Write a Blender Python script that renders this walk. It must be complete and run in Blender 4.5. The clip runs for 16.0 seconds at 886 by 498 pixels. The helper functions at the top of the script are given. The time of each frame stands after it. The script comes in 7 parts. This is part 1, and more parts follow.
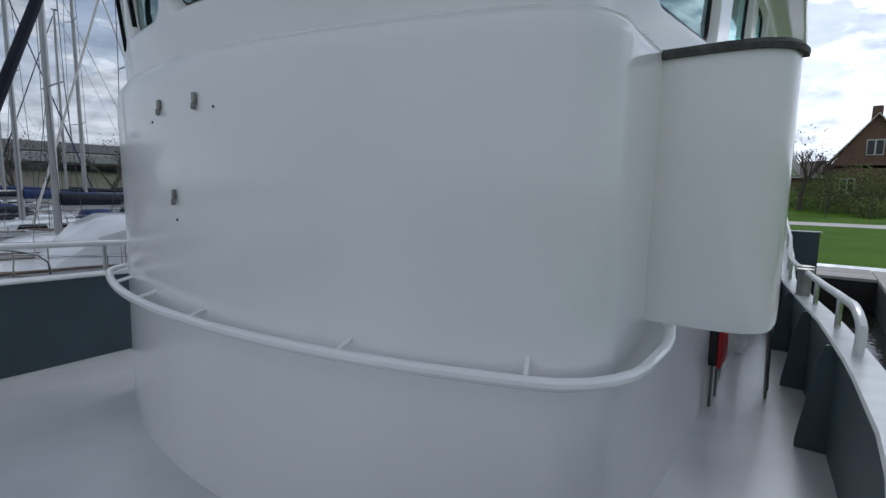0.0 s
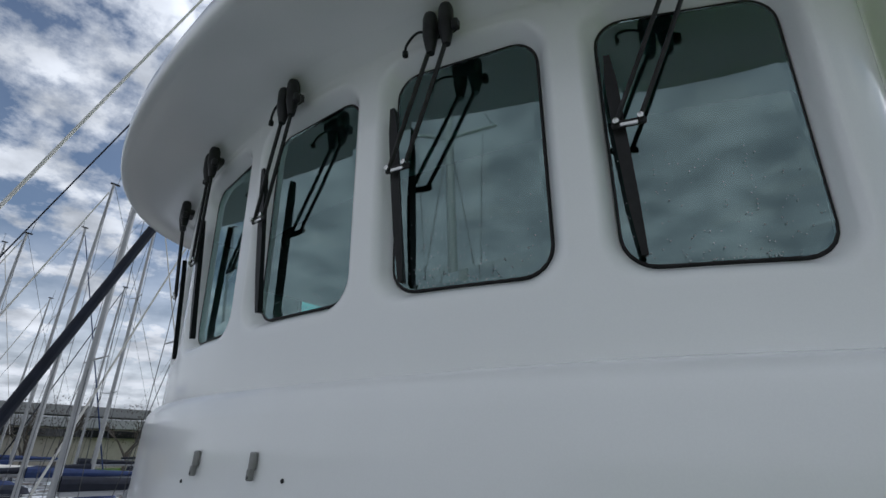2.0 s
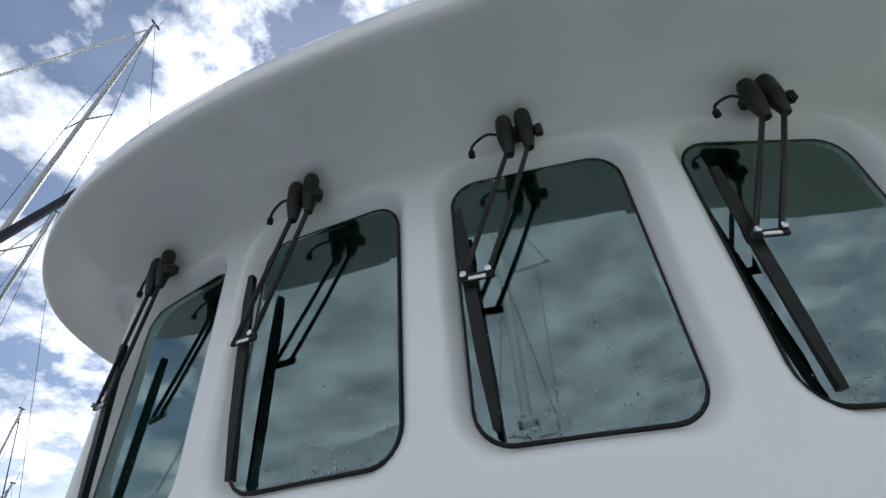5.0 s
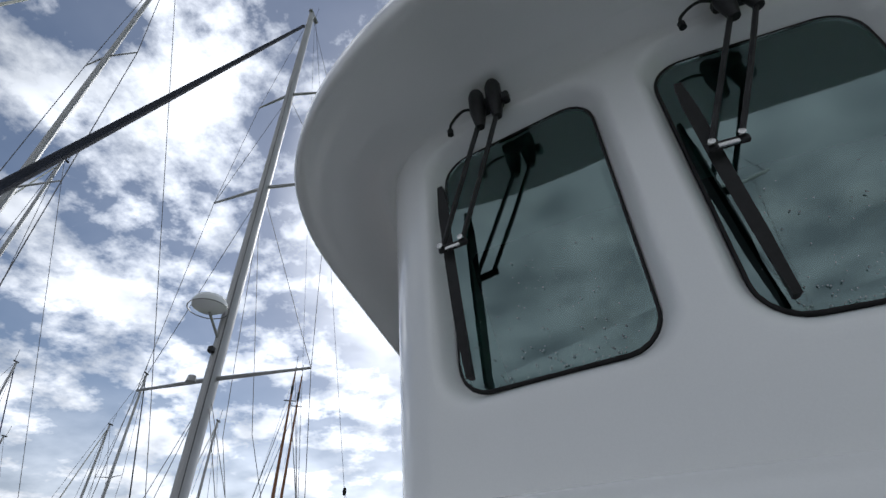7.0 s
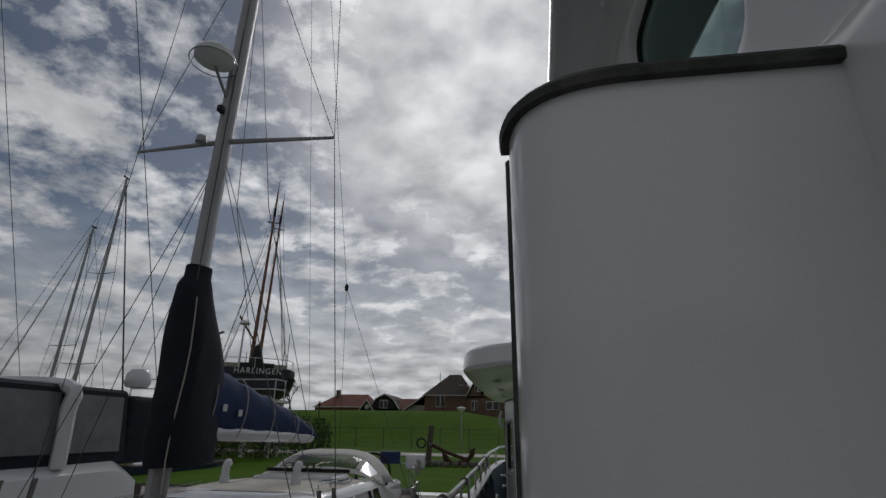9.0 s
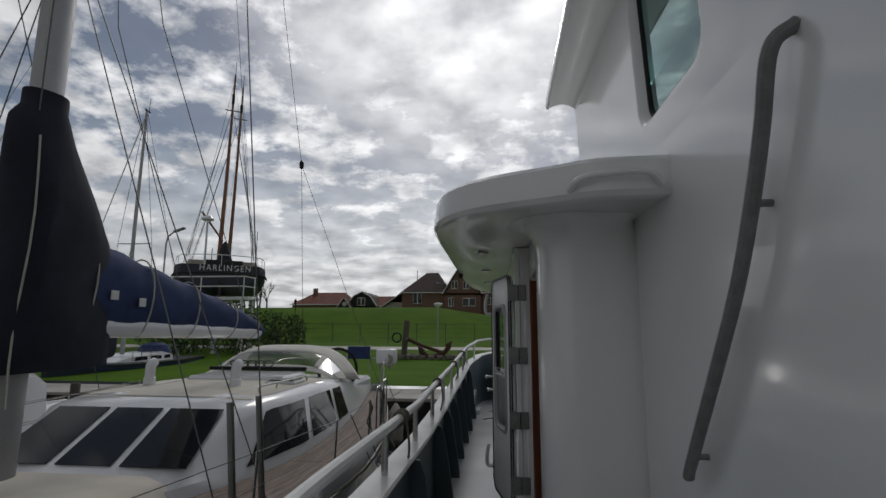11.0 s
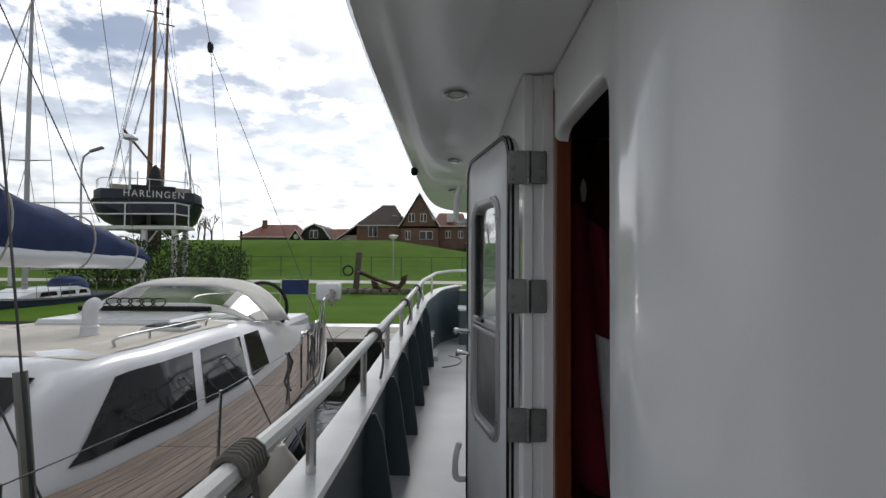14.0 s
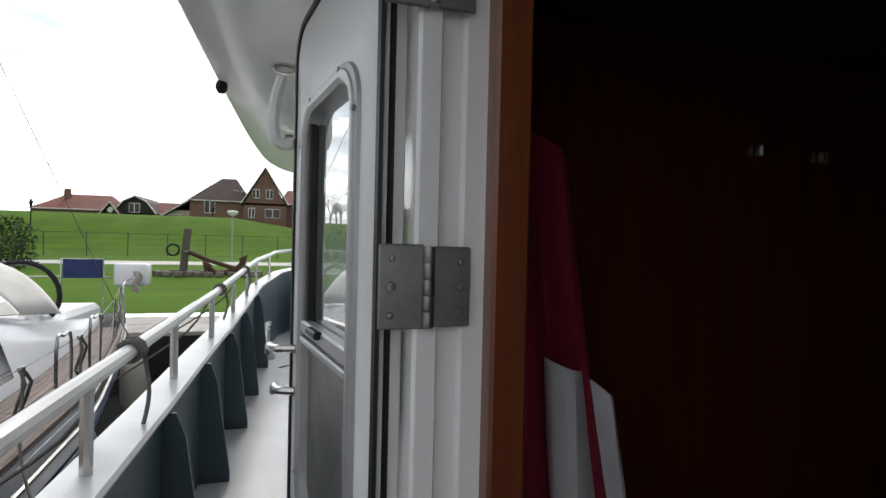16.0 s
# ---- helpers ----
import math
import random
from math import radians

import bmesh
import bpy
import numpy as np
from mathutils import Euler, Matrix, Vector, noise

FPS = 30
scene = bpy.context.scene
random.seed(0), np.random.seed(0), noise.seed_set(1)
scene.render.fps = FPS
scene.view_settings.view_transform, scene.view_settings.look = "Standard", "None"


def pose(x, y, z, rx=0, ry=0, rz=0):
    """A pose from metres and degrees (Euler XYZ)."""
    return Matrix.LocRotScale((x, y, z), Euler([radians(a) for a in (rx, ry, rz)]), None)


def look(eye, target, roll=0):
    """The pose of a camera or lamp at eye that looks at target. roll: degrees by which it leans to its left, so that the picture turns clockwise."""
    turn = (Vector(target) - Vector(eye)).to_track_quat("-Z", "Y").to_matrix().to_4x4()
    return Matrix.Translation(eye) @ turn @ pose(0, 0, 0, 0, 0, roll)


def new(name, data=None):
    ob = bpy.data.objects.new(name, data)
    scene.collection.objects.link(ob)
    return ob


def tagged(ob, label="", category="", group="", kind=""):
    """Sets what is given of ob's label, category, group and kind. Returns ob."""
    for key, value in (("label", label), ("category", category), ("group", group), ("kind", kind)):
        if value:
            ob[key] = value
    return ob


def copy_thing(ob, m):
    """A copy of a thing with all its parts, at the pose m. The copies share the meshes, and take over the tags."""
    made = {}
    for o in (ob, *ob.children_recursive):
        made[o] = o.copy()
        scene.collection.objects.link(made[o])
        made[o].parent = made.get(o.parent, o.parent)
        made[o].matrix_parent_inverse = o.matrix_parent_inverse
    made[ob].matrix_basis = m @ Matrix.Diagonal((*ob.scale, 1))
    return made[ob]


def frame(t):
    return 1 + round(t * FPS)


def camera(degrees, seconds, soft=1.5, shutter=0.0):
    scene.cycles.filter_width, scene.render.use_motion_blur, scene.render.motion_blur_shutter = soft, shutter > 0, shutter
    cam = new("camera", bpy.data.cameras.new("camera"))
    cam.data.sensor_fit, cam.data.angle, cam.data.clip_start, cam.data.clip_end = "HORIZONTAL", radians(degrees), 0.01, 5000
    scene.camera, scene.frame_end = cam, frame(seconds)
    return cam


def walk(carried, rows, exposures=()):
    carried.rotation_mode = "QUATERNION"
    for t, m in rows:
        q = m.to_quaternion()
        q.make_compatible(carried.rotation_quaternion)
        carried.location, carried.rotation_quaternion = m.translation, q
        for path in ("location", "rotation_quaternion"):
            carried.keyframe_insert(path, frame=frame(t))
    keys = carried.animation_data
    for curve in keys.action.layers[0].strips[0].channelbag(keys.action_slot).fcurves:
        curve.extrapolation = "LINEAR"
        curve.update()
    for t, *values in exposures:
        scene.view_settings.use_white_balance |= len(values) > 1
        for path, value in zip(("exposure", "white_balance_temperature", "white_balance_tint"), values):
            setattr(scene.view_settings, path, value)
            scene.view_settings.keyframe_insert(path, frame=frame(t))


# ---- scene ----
cam = camera(84.1, 16.0)
PATH = [
    (0, (2.732, -1.244, 2.053), (1.537, 0.341, 1.808), 0.9),
    (0.5, (2.454, -1.030, 2.151), (1.104, 0.440, 2.049), 1.6),
    (1, (2.221, -0.859, 2.316), (0.844, 0.580, 2.477), 1.5),
    (1.5, (1.982, -0.905, 2.413), (0.658, 0.503, 2.928), 1.9),
    (2, (1.779, -0.91, 2.517), (0.582, 0.497, 3.284), 1.1),
    (2.5, (1.592, -0.867, 2.609), (0.568, 0.543, 3.591), 0.7),
    (3, (1.359, -0.897, 2.616), (0.533, 0.506, 3.777), 0.6),
    (3.2, (1.259, -0.967, 2.673), (0.483, 0.498, 3.792), -0.7),
    (5.3, (-0.06, -1.032, 2.611), (-0.382, 0.445, 3.921), -4.2),
    (5.5, (-0.21, -1.005, 2.612), (-0.525, 0.476, 3.919), -4.2),
    (6, (-0.562, -0.838, 2.578), (-0.886, 0.638, 3.888), -2.3),
    (6.5, (-0.899, -0.824, 2.539), (-1.229, 0.687, 3.807), -2.7),
    (7, (-1.238, -0.827, 2.509), (-1.556, 0.716, 3.742), -2.1),
    (7.5, (-1.571, -0.662, 2.395), (-1.816, 0.929, 3.582), -0.5),
    (8, (-1.844, -0.363, 2.294), (-2.106, 1.314, 3.352), -1.0),
    (8.5, (-2.151, -0.226, 2.117), (-2.432, 1.553, 2.987), 0.3),
    (9, (-2.42, 0.109, 1.872), (-2.706, 1.964, 2.563), 0.8),
    (9.2, (-2.519, 0.27, 1.869), (-2.791, 2.144, 2.514), 1.1),
    (11.3, (-2.642, 2.42, 1.81), (-2.818, 4.392, 2.094), 0.1),
    (11.5, (-2.671, 2.53, 1.808), (-2.819, 4.505, 2.083), 0.2),
    (12, (-2.642, 2.792, 1.797), (-2.732, 4.775, 2.044), 0.2),
    (12.5, (-2.619, 3.134, 1.78), (-2.692, 5.122, 1.993), 0.1),
    (13, (-2.669, 3.534, 1.714), (-2.734, 5.529, 1.846), 0.4),
    (13.5, (-2.727, 3.904, 1.722), (-2.774, 5.902, 1.797), 0.3),
    (14, (-2.719, 4.36, 1.716), (-2.753, 6.359, 1.761), 0.3),
    (14.5, (-2.726, 4.781, 1.684), (-2.75, 6.781, 1.699), 0.5),
    (15, (-2.758, 5.114, 1.675), (-2.708, 7.113, 1.675), 0.5),
    (15.2, (-2.703, 5.247, 1.674), (-2.593, 7.244, 1.67), 0.8),
    (15.5, (-2.674, 5.3, 1.665), (-2.463, 7.289, 1.646), 0.3),
    (16, (-2.61, 5.545, 1.643), (-2.055, 7.466, 1.625), 1.3),
]
EXPOSURE = [(0, -0.55, 5750, 10), (0.5, -0.45, 5750, 10), (1.5, -0.5, 5800, 10), (2.3, -0.3, 5950, 10), (3, 0.08, 6000, 10), (6, 0.06, 6000, 10), (7, -0.55, 6000, 10), (8, -1.5, 6200, 10), (9, -1.85, 6350, 10), (11.3, -1.3, 6450, 10),
            (12.5, -0.95, 6450, 10), (13.5, -0.6, 6400, 10), (14.5, -0.25, 6400, 10), (15.2, -0.02, 6450, 10), (16, 0.3, 6450, 10)]
walk(cam, [(t, look(eye, target, roll)) for t, eye, target, roll in PATH], exposures=EXPOSURE)

# ---- light ----
world = bpy.data.worlds.new("World")
scene.world = world
world.use_nodes = True
wn, wl = world.node_tree.nodes, world.node_tree.links
wn.clear()
SUN_EL, SUN_AZ = 40.0, -4.0      # degrees; azimuth from +y towards +x
sky = wn.new("ShaderNodeTexSky")
sky.sky_type, sky.sun_disc = "NISHITA", False
sky.sun_elevation, sky.sun_rotation = radians(SUN_EL), radians(SUN_AZ)
tc = wn.new("ShaderNodeTexCoord")
sep = wn.new("ShaderNodeSeparateXYZ")
wl.new(tc.outputs["Generated"], sep.inputs[0])
flat = wn.new("ShaderNodeMath"); flat.operation = "MAXIMUM"; flat.inputs[1].default_value = 0.0
wl.new(sep.outputs["Z"], flat.inputs[0])
low = wn.new("ShaderNodeMath"); low.operation = "ADD"; low.inputs[1].default_value = 0.22
wl.new(flat.outputs[0], low.inputs[0])
dx = wn.new("ShaderNodeMath"); dx.operation = "DIVIDE"
dy = wn.new("ShaderNodeMath"); dy.operation = "DIVIDE"
wl.new(sep.outputs["X"], dx.inputs[0]); wl.new(low.outputs[0], dx.inputs[1])
wl.new(sep.outputs["Y"], dy.inputs[0]); wl.new(low.outputs[0], dy.inputs[1])
comb = wn.new("ShaderNodeCombineXYZ")
wl.new(dx.outputs[0], comb.inputs[0]); wl.new(dy.outputs[0], comb.inputs[1])
clouds = wn.new("ShaderNodeTexNoise")
clouds.inputs["Scale"].default_value, clouds.inputs["Detail"].default_value = 4.2, 12.0
clouds.inputs["Roughness"].default_value = 0.60
wl.new(comb.outputs[0], clouds.inputs["Vector"])
cover = wn.new("ShaderNodeValToRGB")
cover.color_ramp.elements[0].position, cover.color_ramp.elements[1].position = 0.45, 0.58
cover.color_ramp.elements[0].color = (0.06, 0.06, 0.06, 1)
wl.new(clouds.outputs["Fac"], cover.inputs[0])
# more cloud towards the horizon
hz = wn.new("ShaderNodeMapRange")
hz.inputs["From Min"].default_value, hz.inputs["From Max"].default_value = 0.04, 0.36
hz.inputs["To Min"].default_value, hz.inputs["To Max"].default_value = 1.0, 0.0
wl.new(sep.outputs["Z"], hz.inputs["Value"])
near = wn.new("ShaderNodeMath"); near.operation = "MAXIMUM"
cmax = wn.new("ShaderNodeMath"); cmax.operation = "MAXIMUM"
# a closed cloud sheet on the side of the bow
sheet = wn.new("ShaderNodeMapRange")
sheet.inputs["From Min"].default_value, sheet.inputs["From Max"].default_value = 0.0, -0.6
sheet.inputs["To Min"].default_value, sheet.inputs["To Max"].default_value = 0.0, 0.85
wl.new(sep.outputs["Y"], sheet.inputs["Value"])
cloud_low = wn.new("ShaderNodeMath"); cloud_low.operation = "MAXIMUM"
wl.new(hz.outputs[0], cloud_low.inputs[0]); wl.new(sheet.outputs[0], cloud_low.inputs[1])
wl.new(cover.outputs["Color"], cmax.inputs[0]); wl.new(cloud_low.outputs[0], cmax.inputs[1])
shade = wn.new("ShaderNodeTexNoise")
shade.inputs["Scale"].default_value, shade.inputs["Detail"].default_value = 5.5, 8.0
wl.new(comb.outputs[0], shade.inputs["Vector"])
tone = wn.new("ShaderNodeValToRGB")
tone.color_ramp.elements[0].position, tone.color_ramp.elements[1].position = 0.34, 0.66
tone.color_ramp.elements[0].color, tone.color_ramp.elements[1].color = (6.2, 6.35, 6.6, 1), (12.5, 12.5, 12.6, 1)
wl.new(shade.outputs["Fac"], tone.inputs[0])
sv = Vector((math.sin(radians(SUN_AZ)) * math.cos(radians(SUN_EL)), math.cos(radians(SUN_AZ)) * math.cos(radians(SUN_EL)), math.sin(radians(SUN_EL))))
dot = wn.new("ShaderNodeVectorMath"); dot.operation = "DOT_PRODUCT"; dot.inputs[1].default_value = sv
wl.new(tc.outputs["Generated"], dot.inputs[0])
glow = wn.new("ShaderNodeMapRange")
glow.inputs["From Min"].default_value, glow.inputs["From Max"].default_value = 0.5, 1.0
glow.inputs["To Min"].default_value, glow.inputs["To Max"].default_value = 0.95, 2.45
wl.new(dot.outputs["Value"], glow.inputs["Value"])
lit = wn.new("ShaderNodeVectorMath"); lit.operation = "SCALE"
wl.new(tone.outputs["Color"], lit.inputs[0]); wl.new(glow.outputs[0], lit.inputs["Scale"])
haze = wn.new("ShaderNodeMapRange")
haze.inputs["From Min"].default_value, haze.inputs["From Max"].default_value = 0.90, 0.995
wl.new(dot.outputs["Value"], haze.inputs["Value"])
wl.new(cmax.outputs[0], near.inputs[0]); wl.new(haze.outputs[0], near.inputs[1])
mixc = wn.new("ShaderNodeMixRGB")
wl.new(near.outputs[0], mixc.inputs["Fac"])
wl.new(sky.outputs["Color"], mixc.inputs["Color1"]); wl.new(lit.outputs[0], mixc.inputs["Color2"])
bg = wn.new("ShaderNodeBackground")
bg.inputs["Strength"].default_value = 0.10
wl.new(mixc.outputs["Color"], bg.inputs["Color"])
wo = wn.new("ShaderNodeOutputWorld")
wl.new(bg.outputs[0], wo.inputs["Surface"])

sun = bpy.data.lights.new("sun", "SUN")
sun.energy, sun.angle, sun.color = 1.4, radians(20), (1.0, 0.95, 0.88)
sun_ob = new("sun", sun)
sun_ob.rotation_euler = (radians(90 - SUN_EL), 0, radians(180 - SUN_AZ))

# ---- materials ----
def material(name, color, rough=0.5, metal=0.0, second=None, scale=6.0, fine=60.0, bump=0.1, depth=0.004, coat=0.0, spec=0.5, stretch=(1, 1, 1), random=0.0, amount=0.5):
    m = bpy.data.materials.new(name)
    m.use_nodes = True
    n, l = m.node_tree.nodes, m.node_tree.links
    p = n["Principled BSDF"]
    p.inputs["Roughness"].default_value, p.inputs["Metallic"].default_value = rough, metal
    p.inputs["Coat Weight"].default_value = coat
    p.inputs["Specular IOR Level"].default_value = spec
    second = second or tuple(c * 0.82 for c in color)
    c = n.new("ShaderNodeTexCoord")
    mp = n.new("ShaderNodeMapping")
    mp.inputs["Scale"].default_value = stretch
    l.new(c.outputs["Object"], mp.inputs["Vector"])
    a = n.new("ShaderNodeTexNoise")
    a.inputs["Scale"].default_value, a.inputs["Detail"].default_value = scale, 5.0
    l.new(mp.outputs[0], a.inputs["Vector"])
    b = n.new("ShaderNodeTexNoise")
    b.inputs["Scale"].default_value, b.inputs["Detail"].default_value = fine, 4.0
    l.new(mp.outputs[0], b.inputs["Vector"])
    mx = n.new("ShaderNodeMath"); mx.operation = "MULTIPLY_ADD"; mx.inputs[1].default_value = 0.4
    l.new(b.outputs["Fac"], mx.inputs[0]); l.new(a.outputs["Fac"], mx.inputs[2])
    r = n.new("ShaderNodeMapRange")
    r.inputs["From Min"].default_value, r.inputs["From Max"].default_value = 0.70 - amount * 0.4, 0.70 + amount * 0.4
    l.new(mx.outputs[0], r.inputs["Value"])
    k = n.new("ShaderNodeMixRGB")
    k.inputs["Color1"].default_value, k.inputs["Color2"].default_value = (*color, 1), (*second, 1)
    l.new(r.outputs[0], k.inputs["Fac"])
    out = k.outputs["Color"]
    if random:
        info = n.new("ShaderNodeObjectInfo")
        hsv = n.new("ShaderNodeHueSaturation")
        rr = n.new("ShaderNodeMapRange")
        rr.inputs["To Min"].default_value, rr.inputs["To Max"].default_value = 1 - random, 1 + random
        l.new(info.outputs["Random"], rr.inputs["Value"]); l.new(rr.outputs[0], hsv.inputs["Value"])
        l.new(out, hsv.inputs["Color"]); out = hsv.outputs["Color"]
    l.new(out, p.inputs["Base Color"])
    if bump:
        bp = n.new("ShaderNodeBump")
        bp.inputs["Strength"].default_value, bp.inputs["Distance"].default_value = bump, depth
        l.new(mx.outputs[0], bp.inputs["Height"]); l.new(bp.outputs[0], p.inputs["Normal"])
    return m

def glass_material(name, tint, gloss=0.12, rough=0.01, sheen=(1, 1, 1)):
    m = bpy.data.materials.new(name)
    m.use_nodes = True
    n, l = m.node_tree.nodes, m.node_tree.links
    n.remove(n["Principled BSDF"])
    t = n.new("ShaderNodeBsdfTransparent"); t.inputs["Color"].default_value = (*tint, 1)
    g = n.new("ShaderNodeBsdfGlossy"); g.inputs["Roughness"].default_value = rough
    g.inputs["Color"].default_value = (*sheen, 1)
    f = n.new("ShaderNodeFresnel"); f.inputs["IOR"].default_value = 1.5
    ad = n.new("ShaderNodeMath"); ad.operation = "ADD"; ad.inputs[1].default_value = gloss; ad.use_clamp = True
    l.new(f.outputs[0], ad.inputs[0])
    x = n.new("ShaderNodeMixShader")
    l.new(ad.outputs[0], x.inputs["Fac"]); l.new(t.outputs[0], x.inputs[1]); l.new(g.outputs[0], x.inputs[2])
    l.new(x.outputs[0], n["Material Output"].inputs["Surface"])
    return m

WHITE = material("white_gelcoat", (0.84, 0.84, 0.83), 0.17, second=(0.79, 0.79, 0.78), scale=1.2, fine=220, bump=0.03, depth=0.001, coat=0.3)
WHITE2 = material("white_paint", (0.78, 0.78, 0.77), 0.4, second=(0.68, 0.68, 0.66), scale=3, fine=90, bump=0.06)
DECKGREY = material("deck_paint", (0.60, 0.61, 0.61), 0.20, second=(0.50, 0.51, 0.52), scale=1.5, fine=160, bump=0.10, depth=0.002)
BULWARK = material("bulwark_paint", (0.055, 0.085, 0.10), 0.45, second=(0.045, 0.068, 0.08), scale=2, fine=120, bump=0.06)
CAP = material("cap_rail_paint", (0.72, 0.73, 0.72), 0.25, second=(0.60, 0.61, 0.60), scale=4, fine=150, bump=0.05)
STEEL = material("stainless_steel", (0.62, 0.62, 0.60), 0.25, 1.0, second=(0.5, 0.5, 0.48), scale=8, fine=200, bump=0.04)
DULLSTEEL = material("dull_steel", (0.30, 0.30, 0.29), 0.45, 0.9, second=(0.22, 0.22, 0.21), scale=10, fine=150, bump=0.1)
ALU = material("mast_aluminium", (0.40, 0.40, 0.40), 0.38, 0.35, second=(0.32, 0.32, 0.32), scale=1, fine=40, bump=0.03)
BLACK = material("black_rubber", (0.012, 0.012, 0.012), 0.45, spec=0.2, second=(0.02, 0.02, 0.02), scale=20, fine=200, bump=0.06)
BLACKMET = material("black_coated_metal", (0.012, 0.012, 0.013), 0.4, spec=0.25, second=(0.03, 0.03, 0.03), scale=20, fine=200, bump=0.05)
RUBRAIL = material("weathered_cap", (0.035, 0.035, 0.032), 0.7, second=(0.09, 0.09, 0.08), scale=14, fine=120, bump=0.3)
GREYRUBBER = material("grey_rubber", (0.24, 0.24, 0.235), 0.5, second=(0.17, 0.17, 0.165), scale=14, fine=120, bump=0.25)
GLASS = glass_material("tinted_glass", (0.24, 0.66, 0.60), 0.15, 0.03, (0.74, 0.97, 0.95))
CLEAR = glass_material("clear_glass", (0.75, 0.82, 0.80), 0.22)
VINYL = glass_material("clear_vinyl", (0.50, 0.49, 0.46), 0.0, 0.12)
DARKGLASS = material("dark_window", (0.012, 0.014, 0.015), 0.06, second=(0.02, 0.02, 0.02), bump=0.0)
PLASTIC = material("scuffed_clear_plastic", (0.10, 0.105, 0.11), 0.25, second=(0.16, 0.165, 0.17), scale=2, fine=30, bump=0.05)
DROPS = material("water_drops", (0.35, 0.42, 0.42), 0.06, second=(0.25, 0.30, 0.30), bump=0)
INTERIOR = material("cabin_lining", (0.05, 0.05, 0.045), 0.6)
WOODIN = material("varnished_mahogany", (0.20, 0.055, 0.02), 0.3, second=(0.12, 0.03, 0.012), scale=3, fine=40, stretch=(8, 8, 0.6), bump=0.05, coat=0.3)
TEAK = material("weathered_teak", (0.21, 0.155, 0.12), 0.7, second=(0.11, 0.082, 0.066), scale=5, fine=70, stretch=(6, 0.5, 6), bump=0.25, random=0.18)
CAULK = material("deck_caulk", (0.02, 0.018, 0.016), 0.8)
HULLWHITE = material("boat_white", (0.78, 0.79, 0.80), 0.2, second=(0.72, 0.73, 0.74), scale=1, fine=60, bump=0.02, coat=0.4)
CREAM = material("nonslip_cream", (0.62, 0.58, 0.50), 0.7, second=(0.55, 0.51, 0.44), scale=4, fine=250, bump=0.3)
NAVY = material("navy_canvas", (0.022, 0.045, 0.14), 0.8, second=(0.014, 0.028, 0.09), scale=5, fine=180, bump=0.35)
DARKNAVY = material("dark_canvas", (0.012, 0.016, 0.03), 0.85, second=(0.006, 0.008, 0.016), scale=5, fine=180, bump=0.35)
CANVAS = material("white_canvas", (0.68, 0.66, 0.61), 0.8, second=(0.58, 0.56, 0.51), scale=4, fine=200, bump=0.3)
SHIPBLUE = material("ship_blue", (0.010, 0.016, 0.040), 0.4, second=(0.014, 0.02, 0.03), scale=2, fine=30, bump=0.05)
SPAR = material("varnished_spar", (0.28, 0.12, 0.05), 0.5, second=(0.18, 0.07, 0.03), scale=3, fine=30, stretch=(4, 4, 0.4))
ROPE = material("grey_rope", (0.16, 0.15, 0.13), 0.9, second=(0.10, 0.095, 0.085), scale=40, fine=260, bump=0.6)
PALEROPE = material("pale_rope", (0.50, 0.48, 0.42), 0.9, second=(0.36, 0.34, 0.30), scale=40, fine=260, bump=0.6)
WIRE = material("rigging_wire", (0.10, 0.10, 0.10), 0.45, 0.6, bump=0)
GRASS = material("lawn", (0.085, 0.165, 0.010), 0.9, spec=0.05, second=(0.05, 0.11, 0.007), scale=0.35, fine=9, bump=0.8, depth=0.05, amount=0.7)
HEDGE = material("hedge_leaf", (0.045, 0.075, 0.02), 0.8, second=(0.025, 0.045, 0.012), scale=1.5, fine=12)
BUSH = material("bush_leaf", (0.13, 0.17, 0.03), 0.8, second=(0.07, 0.10, 0.02), scale=1.5, fine=12, random=0.2)
BARK = material("bark", (0.12, 0.10, 0.08), 0.9, second=(0.07, 0.06, 0.05), scale=6, fine=50)
PAVE = material("paving_concrete", (0.42, 0.39, 0.35), 0.85, second=(0.32, 0.30, 0.27), scale=2, fine=60, bump=0.3, random=0.10)
PATHM = material("path_concrete", (0.52, 0.50, 0.46), 0.85, second=(0.44, 0.42, 0.38), scale=0.5, fine=20, bump=0.2)
QUAY = material("quay_timber", (0.028, 0.024, 0.020), 0.85, second=(0.015, 0.013, 0.011), scale=3, fine=40, stretch=(3, 3, 0.5), bump=0.5, depth=0.02)
STONE = material("rough_stone", (0.20, 0.18, 0.15), 0.9, second=(0.12, 0.11, 0.09), scale=5, fine=50, bump=0.6, depth=0.01, random=0.25)
RUST = material("rusty_iron", (0.10, 0.045, 0.025), 0.85, second=(0.05, 0.028, 0.02), scale=6, fine=50, bump=0.5)
OLDWOOD = material("grey_timber", (0.13, 0.11, 0.09), 0.9, second=(0.08, 0.07, 0.06), scale=5, fine=50, stretch=(3, 3, 0.5), bump=0.4)
BRICK = material("brown_brick", (0.20, 0.12, 0.085), 0.9, second=(0.15, 0.09, 0.065), scale=1.5, fine=14, bump=0.3)
TILE = material("red_roof_tile", (0.21, 0.06, 0.035), 0.8, second=(0.13, 0.042, 0.03), scale=0.8, fine=8, bump=0.4)
DARKTILE = material("dark_roof_tile", (0.075, 0.045, 0.038), 0.8, second=(0.045, 0.03, 0.027), scale=0.8, fine=8, bump=0.4)
BLACKWOOD = material("black_boards", (0.02, 0.02, 0.02), 0.7, scale=3, fine=20)
